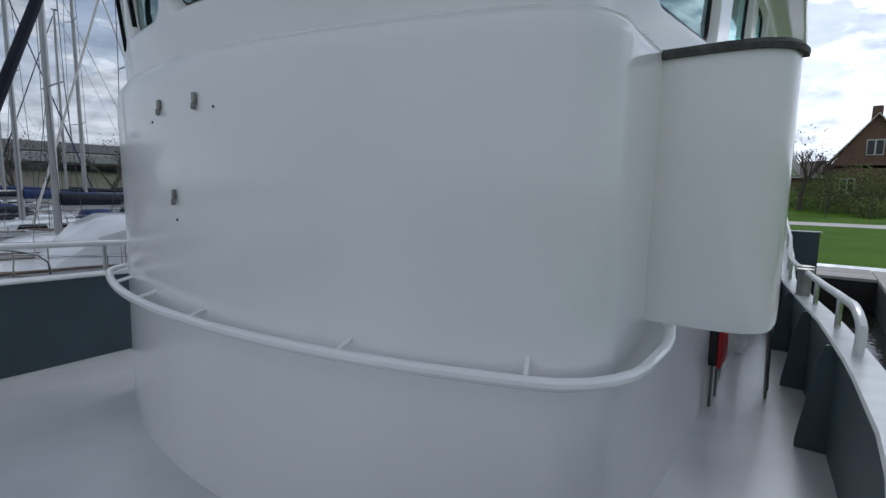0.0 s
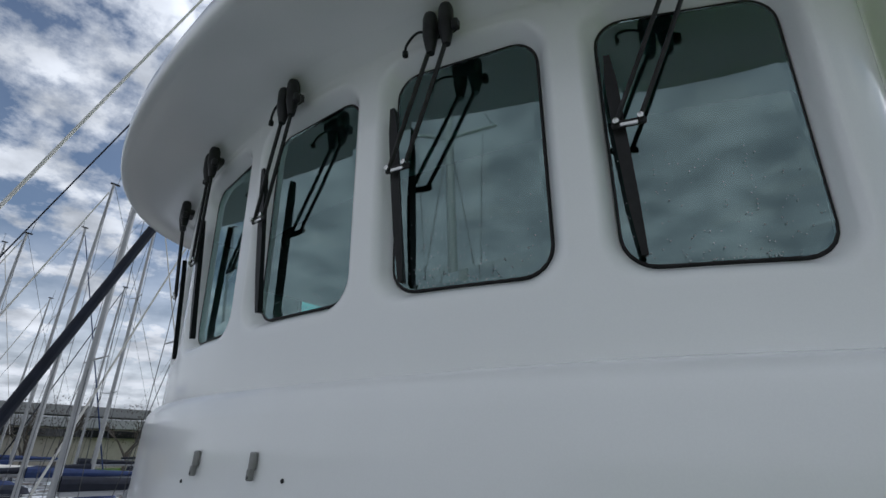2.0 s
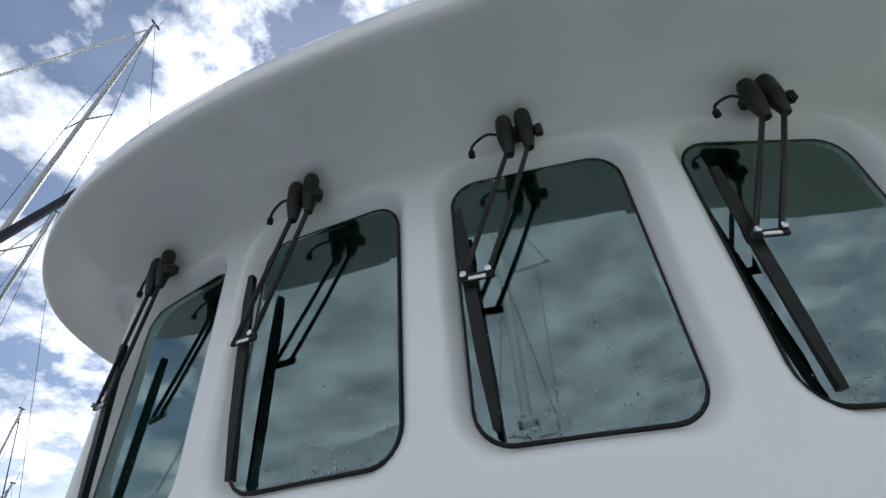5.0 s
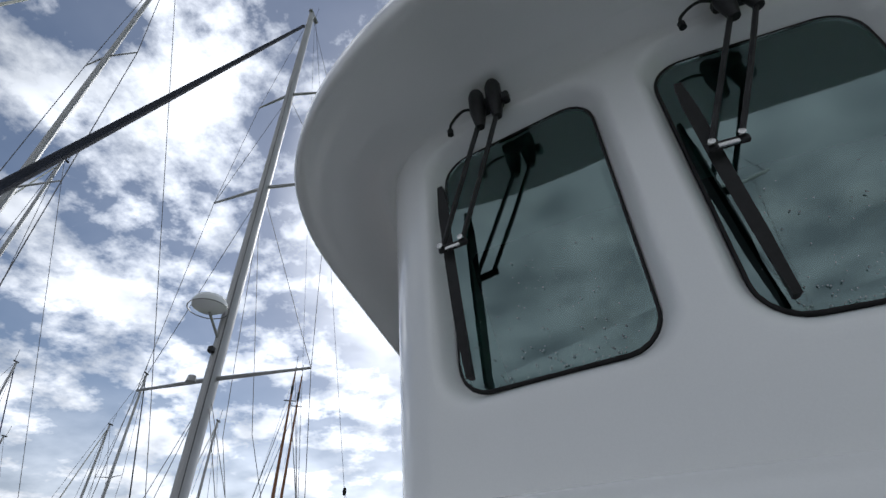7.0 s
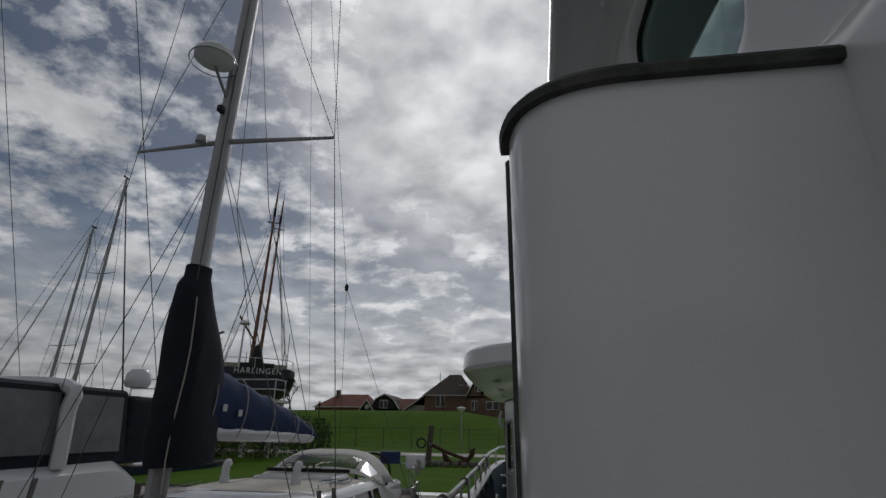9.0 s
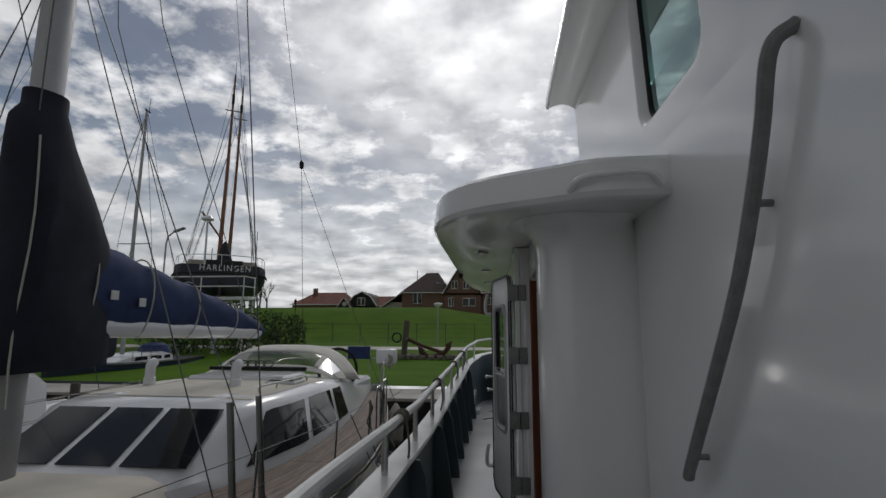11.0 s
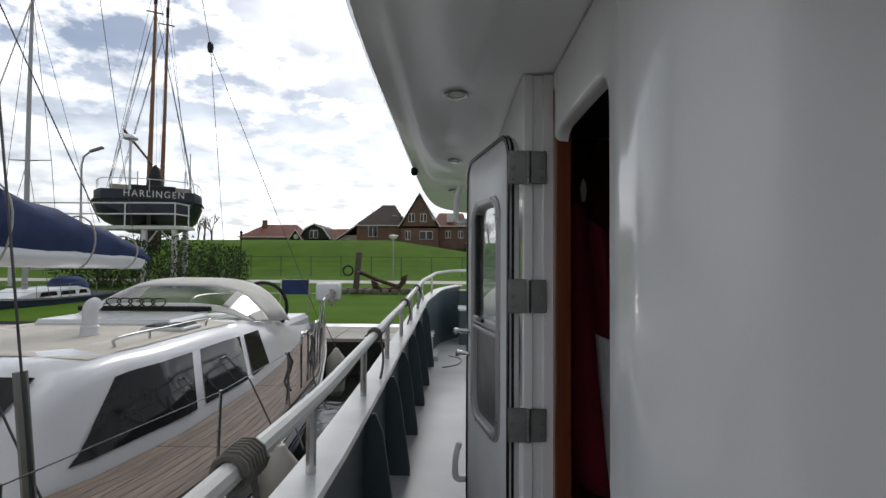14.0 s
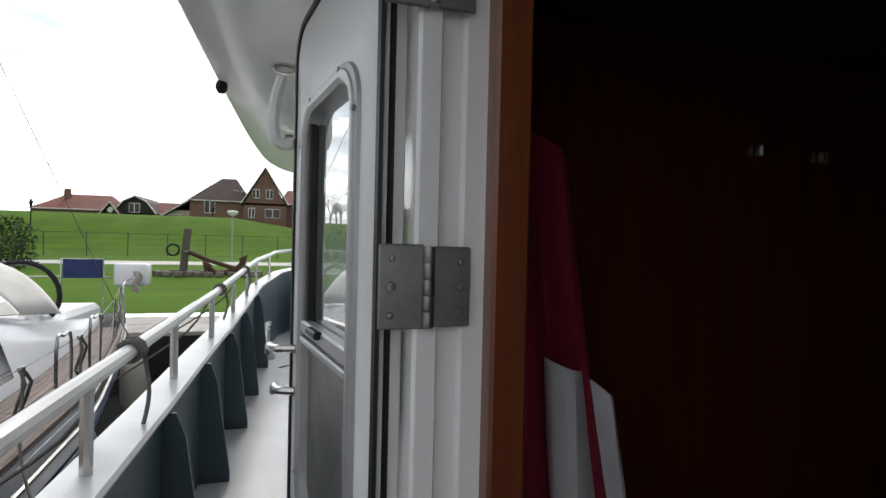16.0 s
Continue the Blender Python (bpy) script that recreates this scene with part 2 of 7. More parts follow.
CREAMSTONE = material("pale_render", (0.42, 0.38, 0.31), 0.9, second=(0.34, 0.31, 0.25), scale=1, fine=10)
FLAGRED = material("flag_red", (0.26, 0.010, 0.035), 0.9, second=(0.20, 0.008, 0.028), scale=6, fine=200, bump=0.3)
FLAGWHITE = material("flag_white", (0.72, 0.72, 0.74), 0.9, second=(0.62, 0.62, 0.66), scale=6, fine=200, bump=0.3)
FLAGBLUE = material("flag_blue", (0.02, 0.05, 0.25), 0.9, scale=6, fine=200, bump=0.3)
REDPAINT = material("red_paint", (0.40, 0.015, 0.02), 0.4)
LETTER = material("lettering_white", (0.75, 0.74, 0.70), 0.6)
BLUEPAINT = material("blue_paint", (0.02, 0.10, 0.40), 0.5)
YELLOW = material("yellow_paint", (0.60, 0.40, 0.02), 0.5)
CHARCOAL = material("dark_fabric", (0.02, 0.02, 0.022), 0.8, scale=6, fine=120, bump=0.2)

def water_material():
    m = material("harbour_water", (0.012, 0.014, 0.012), 0.04, second=(0.02, 0.02, 0.015), scale=1.2, fine=5, bump=0.9, depth=0.03, amount=0.7)
    return m
WATER = water_material()

# ---- mesh helpers ----
def finish(name, bm, mat, parent=None, label="", smooth=True, angle=35):
    bmesh.ops.recalc_face_normals(bm, faces=bm.faces)
    me = bpy.data.meshes.new(name)
    bm.to_mesh(me)
    bm.free()
    for m in (mat if isinstance(mat, (list, tuple)) else (mat,)):
        me.materials.append(m)
    if smooth:
        me.polygons.foreach_set("use_smooth", [True] * len(me.polygons))
        me.set_sharp_from_angle(angle=radians(angle))
    ob = new(name, me)
    if parent:
        ob.parent = parent
    return tagged(ob, label)

def part(name, bm, mat, parent, label="", **kw):
    return finish(name, bm, mat, parent, label, **kw)

def thing(name, label, category, group="", kind="", at=(0, 0, 0), rz=0):
    ob = new(name)
    ob.matrix_basis = pose(*at, 0, 0, rz)
    return tagged(ob, label, category, group, kind)

def box(bm, c, s, bevel=0.0, m=None, seg=1):
    r = bmesh.ops.create_cube(bm, size=1.0)
    vs = r["verts"]
    bmesh.ops.scale(bm, vec=s, verts=vs)
    if bevel:
        es = list({e for v in vs for e in v.link_edges})
        vs = list({v for f in bmesh.ops.bevel(bm, geom=es, offset=bevel, segments=seg, affect="EDGES", profile=0.5)["faces"] for v in f.verts} | {v for v in vs if v.is_valid})
    t = Matrix.Translation(c) if m is None else m @ Matrix.Translation(c)
    bmesh.ops.transform(bm, matrix=t, verts=vs)
    return vs

def boxed(c, s, bevel=0.0, m=None, seg=1):
    bm = bmesh.new()
    box(bm, c, s, bevel, m, seg)
    return bm

def loft(bm, rings, closed=True, cap=True):
    made = [[bm.verts.new(p) for p in ring] for ring in rings]
    n = len(made[0])
    for a, b in zip(made, made[1:]):
        for i in range(n if closed else n - 1):
            j = (i + 1) % n
            try:
                bm.faces.new((a[i], a[j], b[j], b[i]))
            except ValueError:
                pass
    if cap and closed:
        for ring in (made[0], made[-1]):
            try:
                bm.faces.new(ring)
            except ValueError:
                pass
    return made

def tube(bm, pts, r, n=8, closed=False, taper=None):
    pts = [Vector(p) for p in pts]
    k = len(pts)
    rings, up = [], None
    for i, p in enumerate(pts):
        if closed:
            d = (pts[(i + 1) % k] - pts[i - 1]).normalized()
        else:
            d = (pts[min(i + 1, k - 1)] - pts[max(i - 1, 0)]).normalized()
        if up is None:
            up = d.orthogonal().normalized()
        up = (up - d * up.dot(d))
        up = up.normalized() if up.length > 1e-6 else d.orthogonal().normalized()
        side = d.cross(up)
        rad = r if taper is None else r + (taper - r) * i / (k - 1)
        rings.append([p + rad * (math.cos(a) * up + math.sin(a) * side) for a in (2 * math.pi * j / n for j in range(n))])
    if closed:
        rings.append(rings[0])
    return loft(bm, rings, True, not closed)

def tubed(pts, r, n=8, closed=False, taper=None):
    bm = bmesh.new()
    tube(bm, pts, r, n, closed, taper)
    return bm

def lathe(bm, profile, n=20, at=(0, 0, 0), m=None):
    rings = []
    for r, z in profile:
        ring = [Vector((r * math.cos(2 * math.pi * i / n), r * math.sin(2 * math.pi * i / n), z)) for i in range(n)]
        rings.append([(m @ p if m else p) + Vector(at) for p in ring])
    return loft(bm, rings)

def lathed(profile, n=20, at=(0, 0, 0), m=None):
    bm = bmesh.new()
    lathe(bm, profile, n, at, m)
    return bm

def smooth_path(pts, steps=6):
    """Catmull-Rom through the points."""
    p = [Vector(q) for q in pts]
    p = [2 * p[0] - p[1]] + p + [2 * p[-1] - p[-2]]
    out = []
    for i in range(1, len(p) - 2):
        for s in range(steps):
            u = s / steps
            a, b, c, d = p[i - 1], p[i], p[i + 1], p[i + 2]
            out.append(0.5 * ((2 * b) + (c - a) * u + (2 * a - 5 * b + 4 * c - d) * u * u + (3 * b - a - 3 * c + d) * u ** 3))
    return out + [p[-2]]

def prism(bm, outline, z0, z1, m=None):
    """An outline in x, y raised from z0 to z1."""
    rings = [[Vector((x, y, z)) for x, y in outline] for z in (z0, z1)]
    if m:
        rings = [[m @ p for p in r] for r in rings]
    return loft(bm, rings)

def rounded(w, h, r, n=6):
    """A rounded rectangle round the origin."""
    out = []
    for cx, cy, a0 in ((w / 2 - r, h / 2 - r, 0), (-w / 2 + r, h / 2 - r, 90), (-w / 2 + r, -h / 2 + r, 180), (w / 2 - r, -h / 2 + r, 270)):
        for i in range(n + 1):
            a = radians(a0 + 90 * i / n)
            out.append((cx + r * math.cos(a), cy + r * math.sin(a)))
    return out

def rounded_fine(w, h, r, n=6, m=5):
    """A rounded rectangle with m points along each straight side."""
    arcs = rounded(w, h, r, n)
    out = []
    for k in range(4):
        arc = arcs[k * (n + 1):(k + 1) * (n + 1)]
        nxt = arcs[((k + 1) % 4) * (n + 1)]
        out += arc + [(arc[-1][0] + (nxt[0] - arc[-1][0]) * j / (m + 1), arc[-1][1] + (nxt[1] - arc[-1][1]) * j / (m + 1)) for j in range(1, m + 1)]
    return out

def frame_outer(hole, x0, y0, x1, y1, n=6, m=5):
    """For each point of rounded_fine(), its partner on the rectangle round it."""
    out = []
    crn = [(x1, y1), (x0, y1), (x0, y0), (x1, y0)]
    step = n + 1 + m
    for k in range(4):
        a, b = hole[k * step], hole[k * step + n]
        c = crn[k]
        pa = (c[0], a[1]) if k % 2 == 0 else (a[0], c[1])
        pb = (b[0], c[1]) if k % 2 == 0 else (c[0], b[1])
        for i in range(n + 1):
            u = i / n
            out.append((pa[0] + (c[0] - pa[0]) * u * 2, pa[1] + (c[1] - pa[1]) * u * 2) if u <= 0.5 else (c[0] + (pb[0] - c[0]) * (u * 2 - 1), c[1] + (pb[1] - c[1]) * (u * 2 - 1)))
        for j in range(1, m + 1):
            p = hole[k * step + n + j]
            out.append((p[0], c[1]) if k % 2 == 0 else (c[0], p[1]))
    return out

# ---- the plan of the boat ----
XC = 0.20            # centre line
HALF = 1.93          # half the width of the deckhouse in front
WATER_Z = -1.20
LAWN_Z = -0.32

def deck_z(y):
    """The deck rises towards the bow."""
    return 0.36 - 0.028 * y

def front_curve():
    """Plan of the front, from the starboard side round to port: points with outward normals and run length."""
    bow = lambda x: 0.02 + 0.115 * (x - 0.03) ** 2
    xs = [XC - 1.74 + 0.06 * i for i in range(59)]
    pts = [(x, bow(x)) for x in xs]
    for sg in (-1, 1):
        x0, y0 = (pts[0] if sg < 0 else pts[-1])
        bend = []
        for i in range(1, 11):
            a = radians(9 * i)
            bend.append((x0 + sg * (HALF - 1.74) * math.sin(a), y0 + 0.25 * (1 - math.cos(a)) + 0.08 * math.sin(a)))
        bend += [(XC + sg * HALF, y) for y in [0.70 + 0.2325 * i for i in range(0, 30)] if y > bend[-1][1] + 0.03]
        pts = bend[::-1] + pts if sg < 0 else pts + bend
    pts = [Vector(p) for p in pts]
    run = [0.0]
    for a, b in zip(pts, pts[1:]):
        run.append(run[-1] + (b - a).length)
    mid = float(np.interp(XC, [p.x for p in pts[40:-40]], run[40:-40]))
    nor = []
    for i in range(len(pts)):
        d = (pts[min(i + 1, len(pts) - 1)] - pts[max(i - 1, 0)]).normalized()
        nor.append(Vector((d.y, -d.x)))
    return np.array([r - mid for r in run]), np.array(pts), np.array(nor)

RUN, FP, FN = front_curve()

def on_front(s, z, d=0.0):
    """A point of the front wall: run length s from the centre, height z, d metres proud of the plan."""
    x, y = np.interp(s, RUN, FP[:, 0]), np.interp(s, RUN, FP[:, 1])
    n = Vector((np.interp(s, RUN, FN[:, 0]), np.interp(s, RUN, FN[:, 1]))).normalized()
    return Vector((x + n.x * d, y + n.y * d, z))

# ---- ground, water, quay ----
XQ = 4.3             # port quay edge
YQ = 16.9            # quay edge behind the stern
def dike(x, y):
    """Height of the lawn and of the dike behind it."""
    def ease(a, b, v):
        u = min(max((v - a) / (b - a), 0), 1)
        return u * u * (3 - 2 * u)
    return LAWN_Z + 0.14 * ease(17, 20, y) + 0.42 * ease(24, 46, y) + 3.9 * ease(47, 66, y) * (1 - ease(-3, 4, x))

bm = bmesh.new()
ys = [YQ + 2.2, 19.5, 22, 26, 30, 34, 38, 42, 46, 48, 50, 52, 54, 56, 58, 60, 62, 64, 66, 70, 90, 140, 300, 900, 3000]
xs = [-3000, -800, -300, -150, -90, -60, -45, -30, -20, -10, 0, 6.6, 12, 20, 40, 80, 200, 800, 3000]
grid = [[bm.verts.new((x, y, dike(x, y))) for x in xs] for y in ys]
for a, b in zip(grid, grid[1:]):
    for i in range(len(xs) - 1):
        bm.faces.new((a[i], a[i + 1], b[i + 1], b[i]))
# the lawn along the port side
side = [[bm.verts.new((x, y, LAWN_Z if x < 25 else LAWN_Z + 1.5)) for x in (6.6, 12, 20, 40, 80, 200, 800, 3000)] for y in (-3000, -300, -60, -20, 0, 10, YQ + 2.2)]
for a, b in zip(side, side[1:]):
    for i in range(7):
        bm.faces.new((a[i], a[i + 1], b[i + 1], b[i]))
bmesh.ops.remove_doubles(bm, verts=bm.verts, dist=0.001)
tagged(finish("ground", bm, GRASS), "mown green lawn rising to a grassy dike", "lawn", kind="structure")

bm = bmesh.new()
v = [bm.verts.new(p) for p in ((-3000, -3000, WATER_Z), (XQ + 0.3, -3000, WATER_Z), (XQ + 0.3, YQ + 0.3, WATER_Z), (-3000, YQ + 0.3, WATER_Z))]
bm.faces.new(v)
tagged(finish("water", bm, WATER), "dark rippled harbour water", "water", kind="structure")

quay = thing("quay_wall", "dark timber-faced quay wall above the water", "quay", kind="structure")
part("face", boxed((-60 + XQ / 2, YQ + 0.15, (LAWN_Z + WATER_Z) / 2 - 0.6), (124 + XQ, 0.3, 0.75 + 1.2)), QUAY, quay)
part("face", boxed((XQ + 0.15, YQ / 2 - 40, (LAWN_Z + WATER_Z) / 2 - 0.6), (0.3, 80 + YQ, 0.75 + 1.2)), QUAY, quay)
pav = thing("pavement", "pale concrete slab quay with dark joints", "pavement", kind="structure")
slab = boxed((0, 0, 0), (1.98, 1.08, 0.12), 0.012)
sl = part("slab", slab, PAVE, pav)
sl.location = (XQ - 1.0, YQ + 0.55, LAWN_Z - 0.04)
slabs = [(XQ - 1.0 - 2.0 * i, YQ + 0.55 + 1.1 * j) for i in range(0, 40) for j in (0, 1)]
for x, y in slabs[1:]:
    o = new("slab", sl.data); o.parent = pav; o.location = (x, y, LAWN_Z - 0.04 + random.uniform(-0.004, 0.004))
for i in range(0, 28):
    for j in range(2):
        o = new("slab", sl.data); o.parent = pav
        o.matrix_basis = pose(XQ + 0.55 + 1.1 * j, YQ + 1.1 - 2.0 * i, LAWN_Z - 0.04, 0, 0, 90)
part("bed", boxed((-60 + XQ / 2 + 1.2, YQ + 1.2, LAWN_Z - 0.30), (126.5 + XQ, 2.2, 0.42)), QUAY, pav)
part("bed", boxed((XQ + 1.2, YQ / 2 - 40, LAWN_Z - 0.30), (2.2, 80 + YQ - 0.4, 0.42)), QUAY, pav)

bm = bmesh.new()
rows_p = [(-90, 38.6), (-40, 38.0), (-10, 37.4), (10, 37.0), (60, 36.5)]
loft(bm, [[(x, y, dike(x, y) + dz) for dz, y in ((-0.05, yy), (0.03, yy + 0.02), (0.03, yy + 0.9), (0.03, yy + 1.8), (0.03, yy + 2.7), (-0.05, yy + 2.72))] for x, yy in rows_p], closed=False, cap=False)
tagged(finish("footpath", bm, PATHM), "pale concrete footpath across the lawn", "path", kind="structure")

# ---- deck and bulwarks ----
def table(v, *rows):
    return float(np.interp(v, [r[0] for r in rows], [r[1] for r in rows]))

def side_x(y):
    """Inside of the starboard bulwark, off the centre line."""
    return table(y, (-6, 1.0), (-4.5, 1.8), (-3, 2.4), (-1, 2.82), (0, 2.95), (1, 3.1), (2.5, 3.3), (4, 3.38), (9, 3.40), (13, 3.36), (15, 3.15), (16, 2.7))

def hull_x(side, y):
    """The deckhouse stands nearer the port side."""
    return side_x(y) if side < 0 else table(y, (-6, 0.8), (-4.5, 1.6), (-3, 2.2), (-1, 2.68), (1, 2.84), (2.2, 2.79), (3.5, 2.68), (5, 2.50), (7, 2.26), (10, 2.16), (16, 1.8))

def cap_z(y):
    return table(y, (-6, 1.5), (-2, 1.25), (0.4, 1.15), (4, 1.0), (6.5, 0.87), (8, 0.86), (10, 0.88), (13, 0.98), (16, 1.10))

YS = [-6 + 0.4 * i for i in range(56)]
bm = bmesh.new()
rows_d = [[(XC - side_x(y) + (side_x(y) + hull_x(1, y)) * u, y, deck_z(y)) for u in (0, 0.125, 0.25, 0.375, 0.5, 0.625, 0.75, 0.875, 1.0)] for y in YS]
loft(bm, rows_d, closed=False, cap=False)
rim = [[(x, y, z - 0.08) for x, y, z in r] for r in rows_d]
loft(bm, rim, closed=False, cap=False)
tagged(finish("floor", bm, DECKGREY), "glossy pale grey painted steel deck", "deck", kind="structure")

for side, nm in ((-1, "bulwark_starboard"), (1, "bulwark_port")):
    bw = thing(nm, "dark blue-grey steel bulwark with white cap rail", "bulwark", kind="structure")
    bm = bmesh.new()
    loft(bm, [[(XC + side * (hull_x(side, y) + o), y, z) for o, z in ((0, deck_z(y) - 0.5), (0.0, cap_z(y)), (0.07, cap_z(y)), (0.09, deck_z(y) - 0.5))] for y in YS])
    part("plate", bm, BULWARK, bw)
    bm = bmesh.new()
    loft(bm, [[(XC + side * (hull_x(side, y) + o), y, cap_z(y) + z) for o, z in ((-0.035, 0.004), (-0.04, 0.018), (-0.03, 0.034), (0.13, 0.034), (0.14, 0.018), (0.13, 0.004))] for y in YS])
    part("cap", bm, CAP, bw)
    bm = bmesh.new()
    loft(bm, [[(XC + side * (hull_x(side, y) + o), y, z) for o, z in ((0.09, deck_z(y) - 0.45), (0.16, deck_z(y) - 0.1), (0.16, deck_z(y)), (0.05, WATER_Z - 0.6), (-0.2, WATER_Z - 0.6))] for y in YS])
    part("hull_side", bm, BULWARK, bw)
    for y in [-3.2, -2.0, -0.8, 2.9, 4.3, 5.7, 7.1, 8.0, 8.9, 9.9, 10.9, 12.2]:
        x, h = XC + side * hull_x(side, y), cap_z(y) - deck_z(y)
        bm = bmesh.new()
        prof = [(0.0, 0.0), (0.18, 0.0), (0.18, 0.06), (0.10, h * 0.85), (0.06, h - 0.004), (0.0, h - 0.004)]
        loft(bm, [[(x - side * p, y + o, deck_z(y) + q) for p, q in prof] for o in (-0.012, 0.012)])
        part("bracket", bm, BULWARK, bw, smooth=False)

def rail_z(y):
    return table(y, (-6, 1.8), (-2, 1.58), (0.4, 1.47), (4, 1.27), (6.3, 1.18), (9.5, 1.22), (13, 1.36), (15.2, 1.46))

for side, nm in ((-1, "guard_rail"), (1, "guard_rail")):
    gr = thing(nm, "white-grey tubular guard rail on the bulwark cap", "rail", "guard rails")
    yr = [y for y in YS if -5.6 <= y <= 15.0] if side < 0 else [y for y in YS if 2.6 <= y <= 15.0]
    pts = [(XC + side * (hull_x(side, y) + 0.05), y, rail_z(y)) for y in yr]
    if side < 0:
        pts += [(XC - 2.95, 15.25, 1.47), (XC - 2.6, 15.35, 1.48), (XC - 1.2, 15.4, 1.49)]
    else:
        pts = [(XC + hull_x(1, 2.55) + 0.05, 2.55, cap_z(2.6) + 0.03), (XC + hull_x(1, 2.52) + 0.05, 2.52, rail_z(2.6) - 0.08)] + pts
    part("top_tube", tubed(smooth_path(pts, 3), 0.030, 10), CAP, gr)
    step = 1.12
    y = -5.0 if side < 0 else 3.4
    while y < 15:
        x = XC + side * (hull_x(side, y) + 0.05)
        part("stanchion", tubed([(x, y, cap_z(y) + 0.02), (x, y, rail_z(y))], 0.020, 8), STEEL, gr)
        y += step

# ---- deckhouse front ----
Z_LEDGE = 2.75
def ring(zd):
    """A closed ring of the house plan at each (z, proud)."""
    return [on_front(s, z, d) for s in RUN for z, d in [zd]]

lower = thing("wall_front", "white glossy curved steel deckhouse front", "wall", kind="structure")
prof = [(deck_z(0) - 0.35, 0.0), (0.7, 0.0), (1.7, -0.01), (2.48, 0.0), (2.62, 0.0), (2.68, -0.008), (2.715, -0.03), (2.73, -0.06), (2.742, -0.10), (2.75, -0.16)]
SI = [s for s, p in zip(RUN, FP) if p[1] <= 5.45]
bm = bmesh.new()
loft(bm, [[on_front(s, z, d * table(-s, (2.5, 1.0), (2.95, 0.0))) for s in SI] for z, d in prof], closed=False, cap=False)
part("shell", bm, WHITE, lower, angle=60)

def bulge(s):
    """The upper wall follows the front more closely amidships than round the corners."""
    if s > 0:
        return table(s, (0.0, 0.06), (0.6, 0.05), (1.0, 0.02), (1.4, -0.02), (1.75, -0.06), (2.3, -0.05), (3.0, 0.03), (3.6, 0.095), (12, 0.095))
    return table(-s, (0.0, 0.06), (1.0, 0.055), (1.7, 0.015), (2.5, 0.05), (2.9, 0.095), (12, 0.095))

def on_wall(s, z, d):
    return on_front(s, z, d + bulge(s))

def proud(z):
    """The windscreen wall leans out towards its head and flares into the soffit."""
    d = -0.095 + 0.045 * (z - Z_LEDGE)
    if z > 3.92:
        u = (z - 3.92) / 0.06
        d += 0.07 * u * u
    return d

WIN_W, WIN_Z0, WIN_Z1, PITCH = 0.545, 2.990, 3.838, 0.735
upper = thing("wall_wheelhouse", "white wheelhouse wall with rounded window openings", "wall", kind="structure")
CENTRES = [PITCH * k for k in (-2, -1, 0, 1, 2)]
SHIFT = 0.01
def panel(bm, s0, z0, s1, z1, cs, cz, w, h, r):
    """A piece of wall between s0..s1, z0..z1 with a rounded opening and its reveal."""
    hole = [(cs + p, cz + q) for p, q in rounded_fine(w, h, r)]
    outer = frame_outer(hole, s0, z0, s1, z1)
    rings = [[on_wall(p + (ep - p) * f, q + (eq - q) * f, proud(q + (eq - q) * f)) for (p, q), (ep, eq) in zip(hole, outer)] for f in (1.0, 0.75, 0.5, 0.25, 0.1)]
    for o, dep in ((0.0, 0.0), (-0.007, -0.002), (-0.016, -0.008), (-0.028, -0.022), (-0.038, -0.044), (-0.046, -0.060), (-0.052, -0.070)):
        rings.append([on_wall(cs + (p - cs) * (1 + o / w * 2), cz + (q - cz) * (1 + o / h * 2), proud(q) + dep) for p, q in hole])
    loft(bm, rings, True, False)

bm = bmesh.new()
zc = (WIN_Z0 + WIN_Z1) / 2
for c in CENTRES:
    c += SHIFT
    panel(bm, c - PITCH / 2, Z_LEDGE - 0.07, c + PITCH / 2, 3.93, c, zc, WIN_W + 0.11, WIN_Z1 - WIN_Z0 + 0.11, 0.125)
lo, hi = CENTRES[0] + SHIFT - PITCH / 2, CENTRES[-1] + SHIFT + PITCH / 2
def run_at(y, sg=1):
    """Run length from the centre to where a side wall reaches y."""
    h = len(FP) // 2
    return float(np.interp(y, FP[h:, 1], RUN[h:])) if sg > 0 else float(np.interp(y, FP[h::-1, 1], -RUN[h::-1]))
END_S, END_P = -run_at(6.9, -1), run_at(6.9, 1)
EDGE_Z = [(p, zc + q) for p, q in rounded_fine(WIN_W + 0.11, WIN_Z1 - WIN_Z0 + 0.11, 0.125)]
EDGE_Z = sorted({round(q, 4) for p, q in frame_outer(EDGE_Z, -PITCH / 2, Z_LEDGE - 0.07, PITCH / 2, 3.93) if abs(p - PITCH / 2) < 1e-6})
for sg in (-1, 1):
    edge = lo if sg < 0 else hi
    cuts = [abs(edge)] + [run_at(v, sg) for v in (1.25, 2.45, 2.75, 3.95, 4.1, 5.1, 6.9)]
    for i, (a, b) in enumerate(zip(cuts, cuts[1:])):
        if i in (1, 3, 5):
            w = b - a
            c = sg * (a + b) / 2
            panel(bm, min(sg * a, sg * b), Z_LEDGE - 0.07, max(sg * a, sg * b), 3.93, c, zc, w - 0.10, WIN_Z1 - WIN_Z0 + 0.12, 0.13)
        else:
            m = max(2, int((b - a) / 0.06))
            ss = sorted(sg * (a + (b - a) * k / m) for k in range(m + 1))
            loft(bm, [[on_wall(s, z, proud(z)) for s in ss] for z in EDGE_Z], closed=False, cap=False)
ss = sorted([s for s in RUN if END_S <= s <= END_P] + [END_S, END_P] + [c + SHIFT + PITCH / 2 * k for c in CENTRES for k in (-1, 1)])
loft(bm, [[on_wall(s, z, proud(z)) for s in ss] for z in (3.93, 3.945, 3.96, 3.97, 3.98)], closed=False, cap=False)
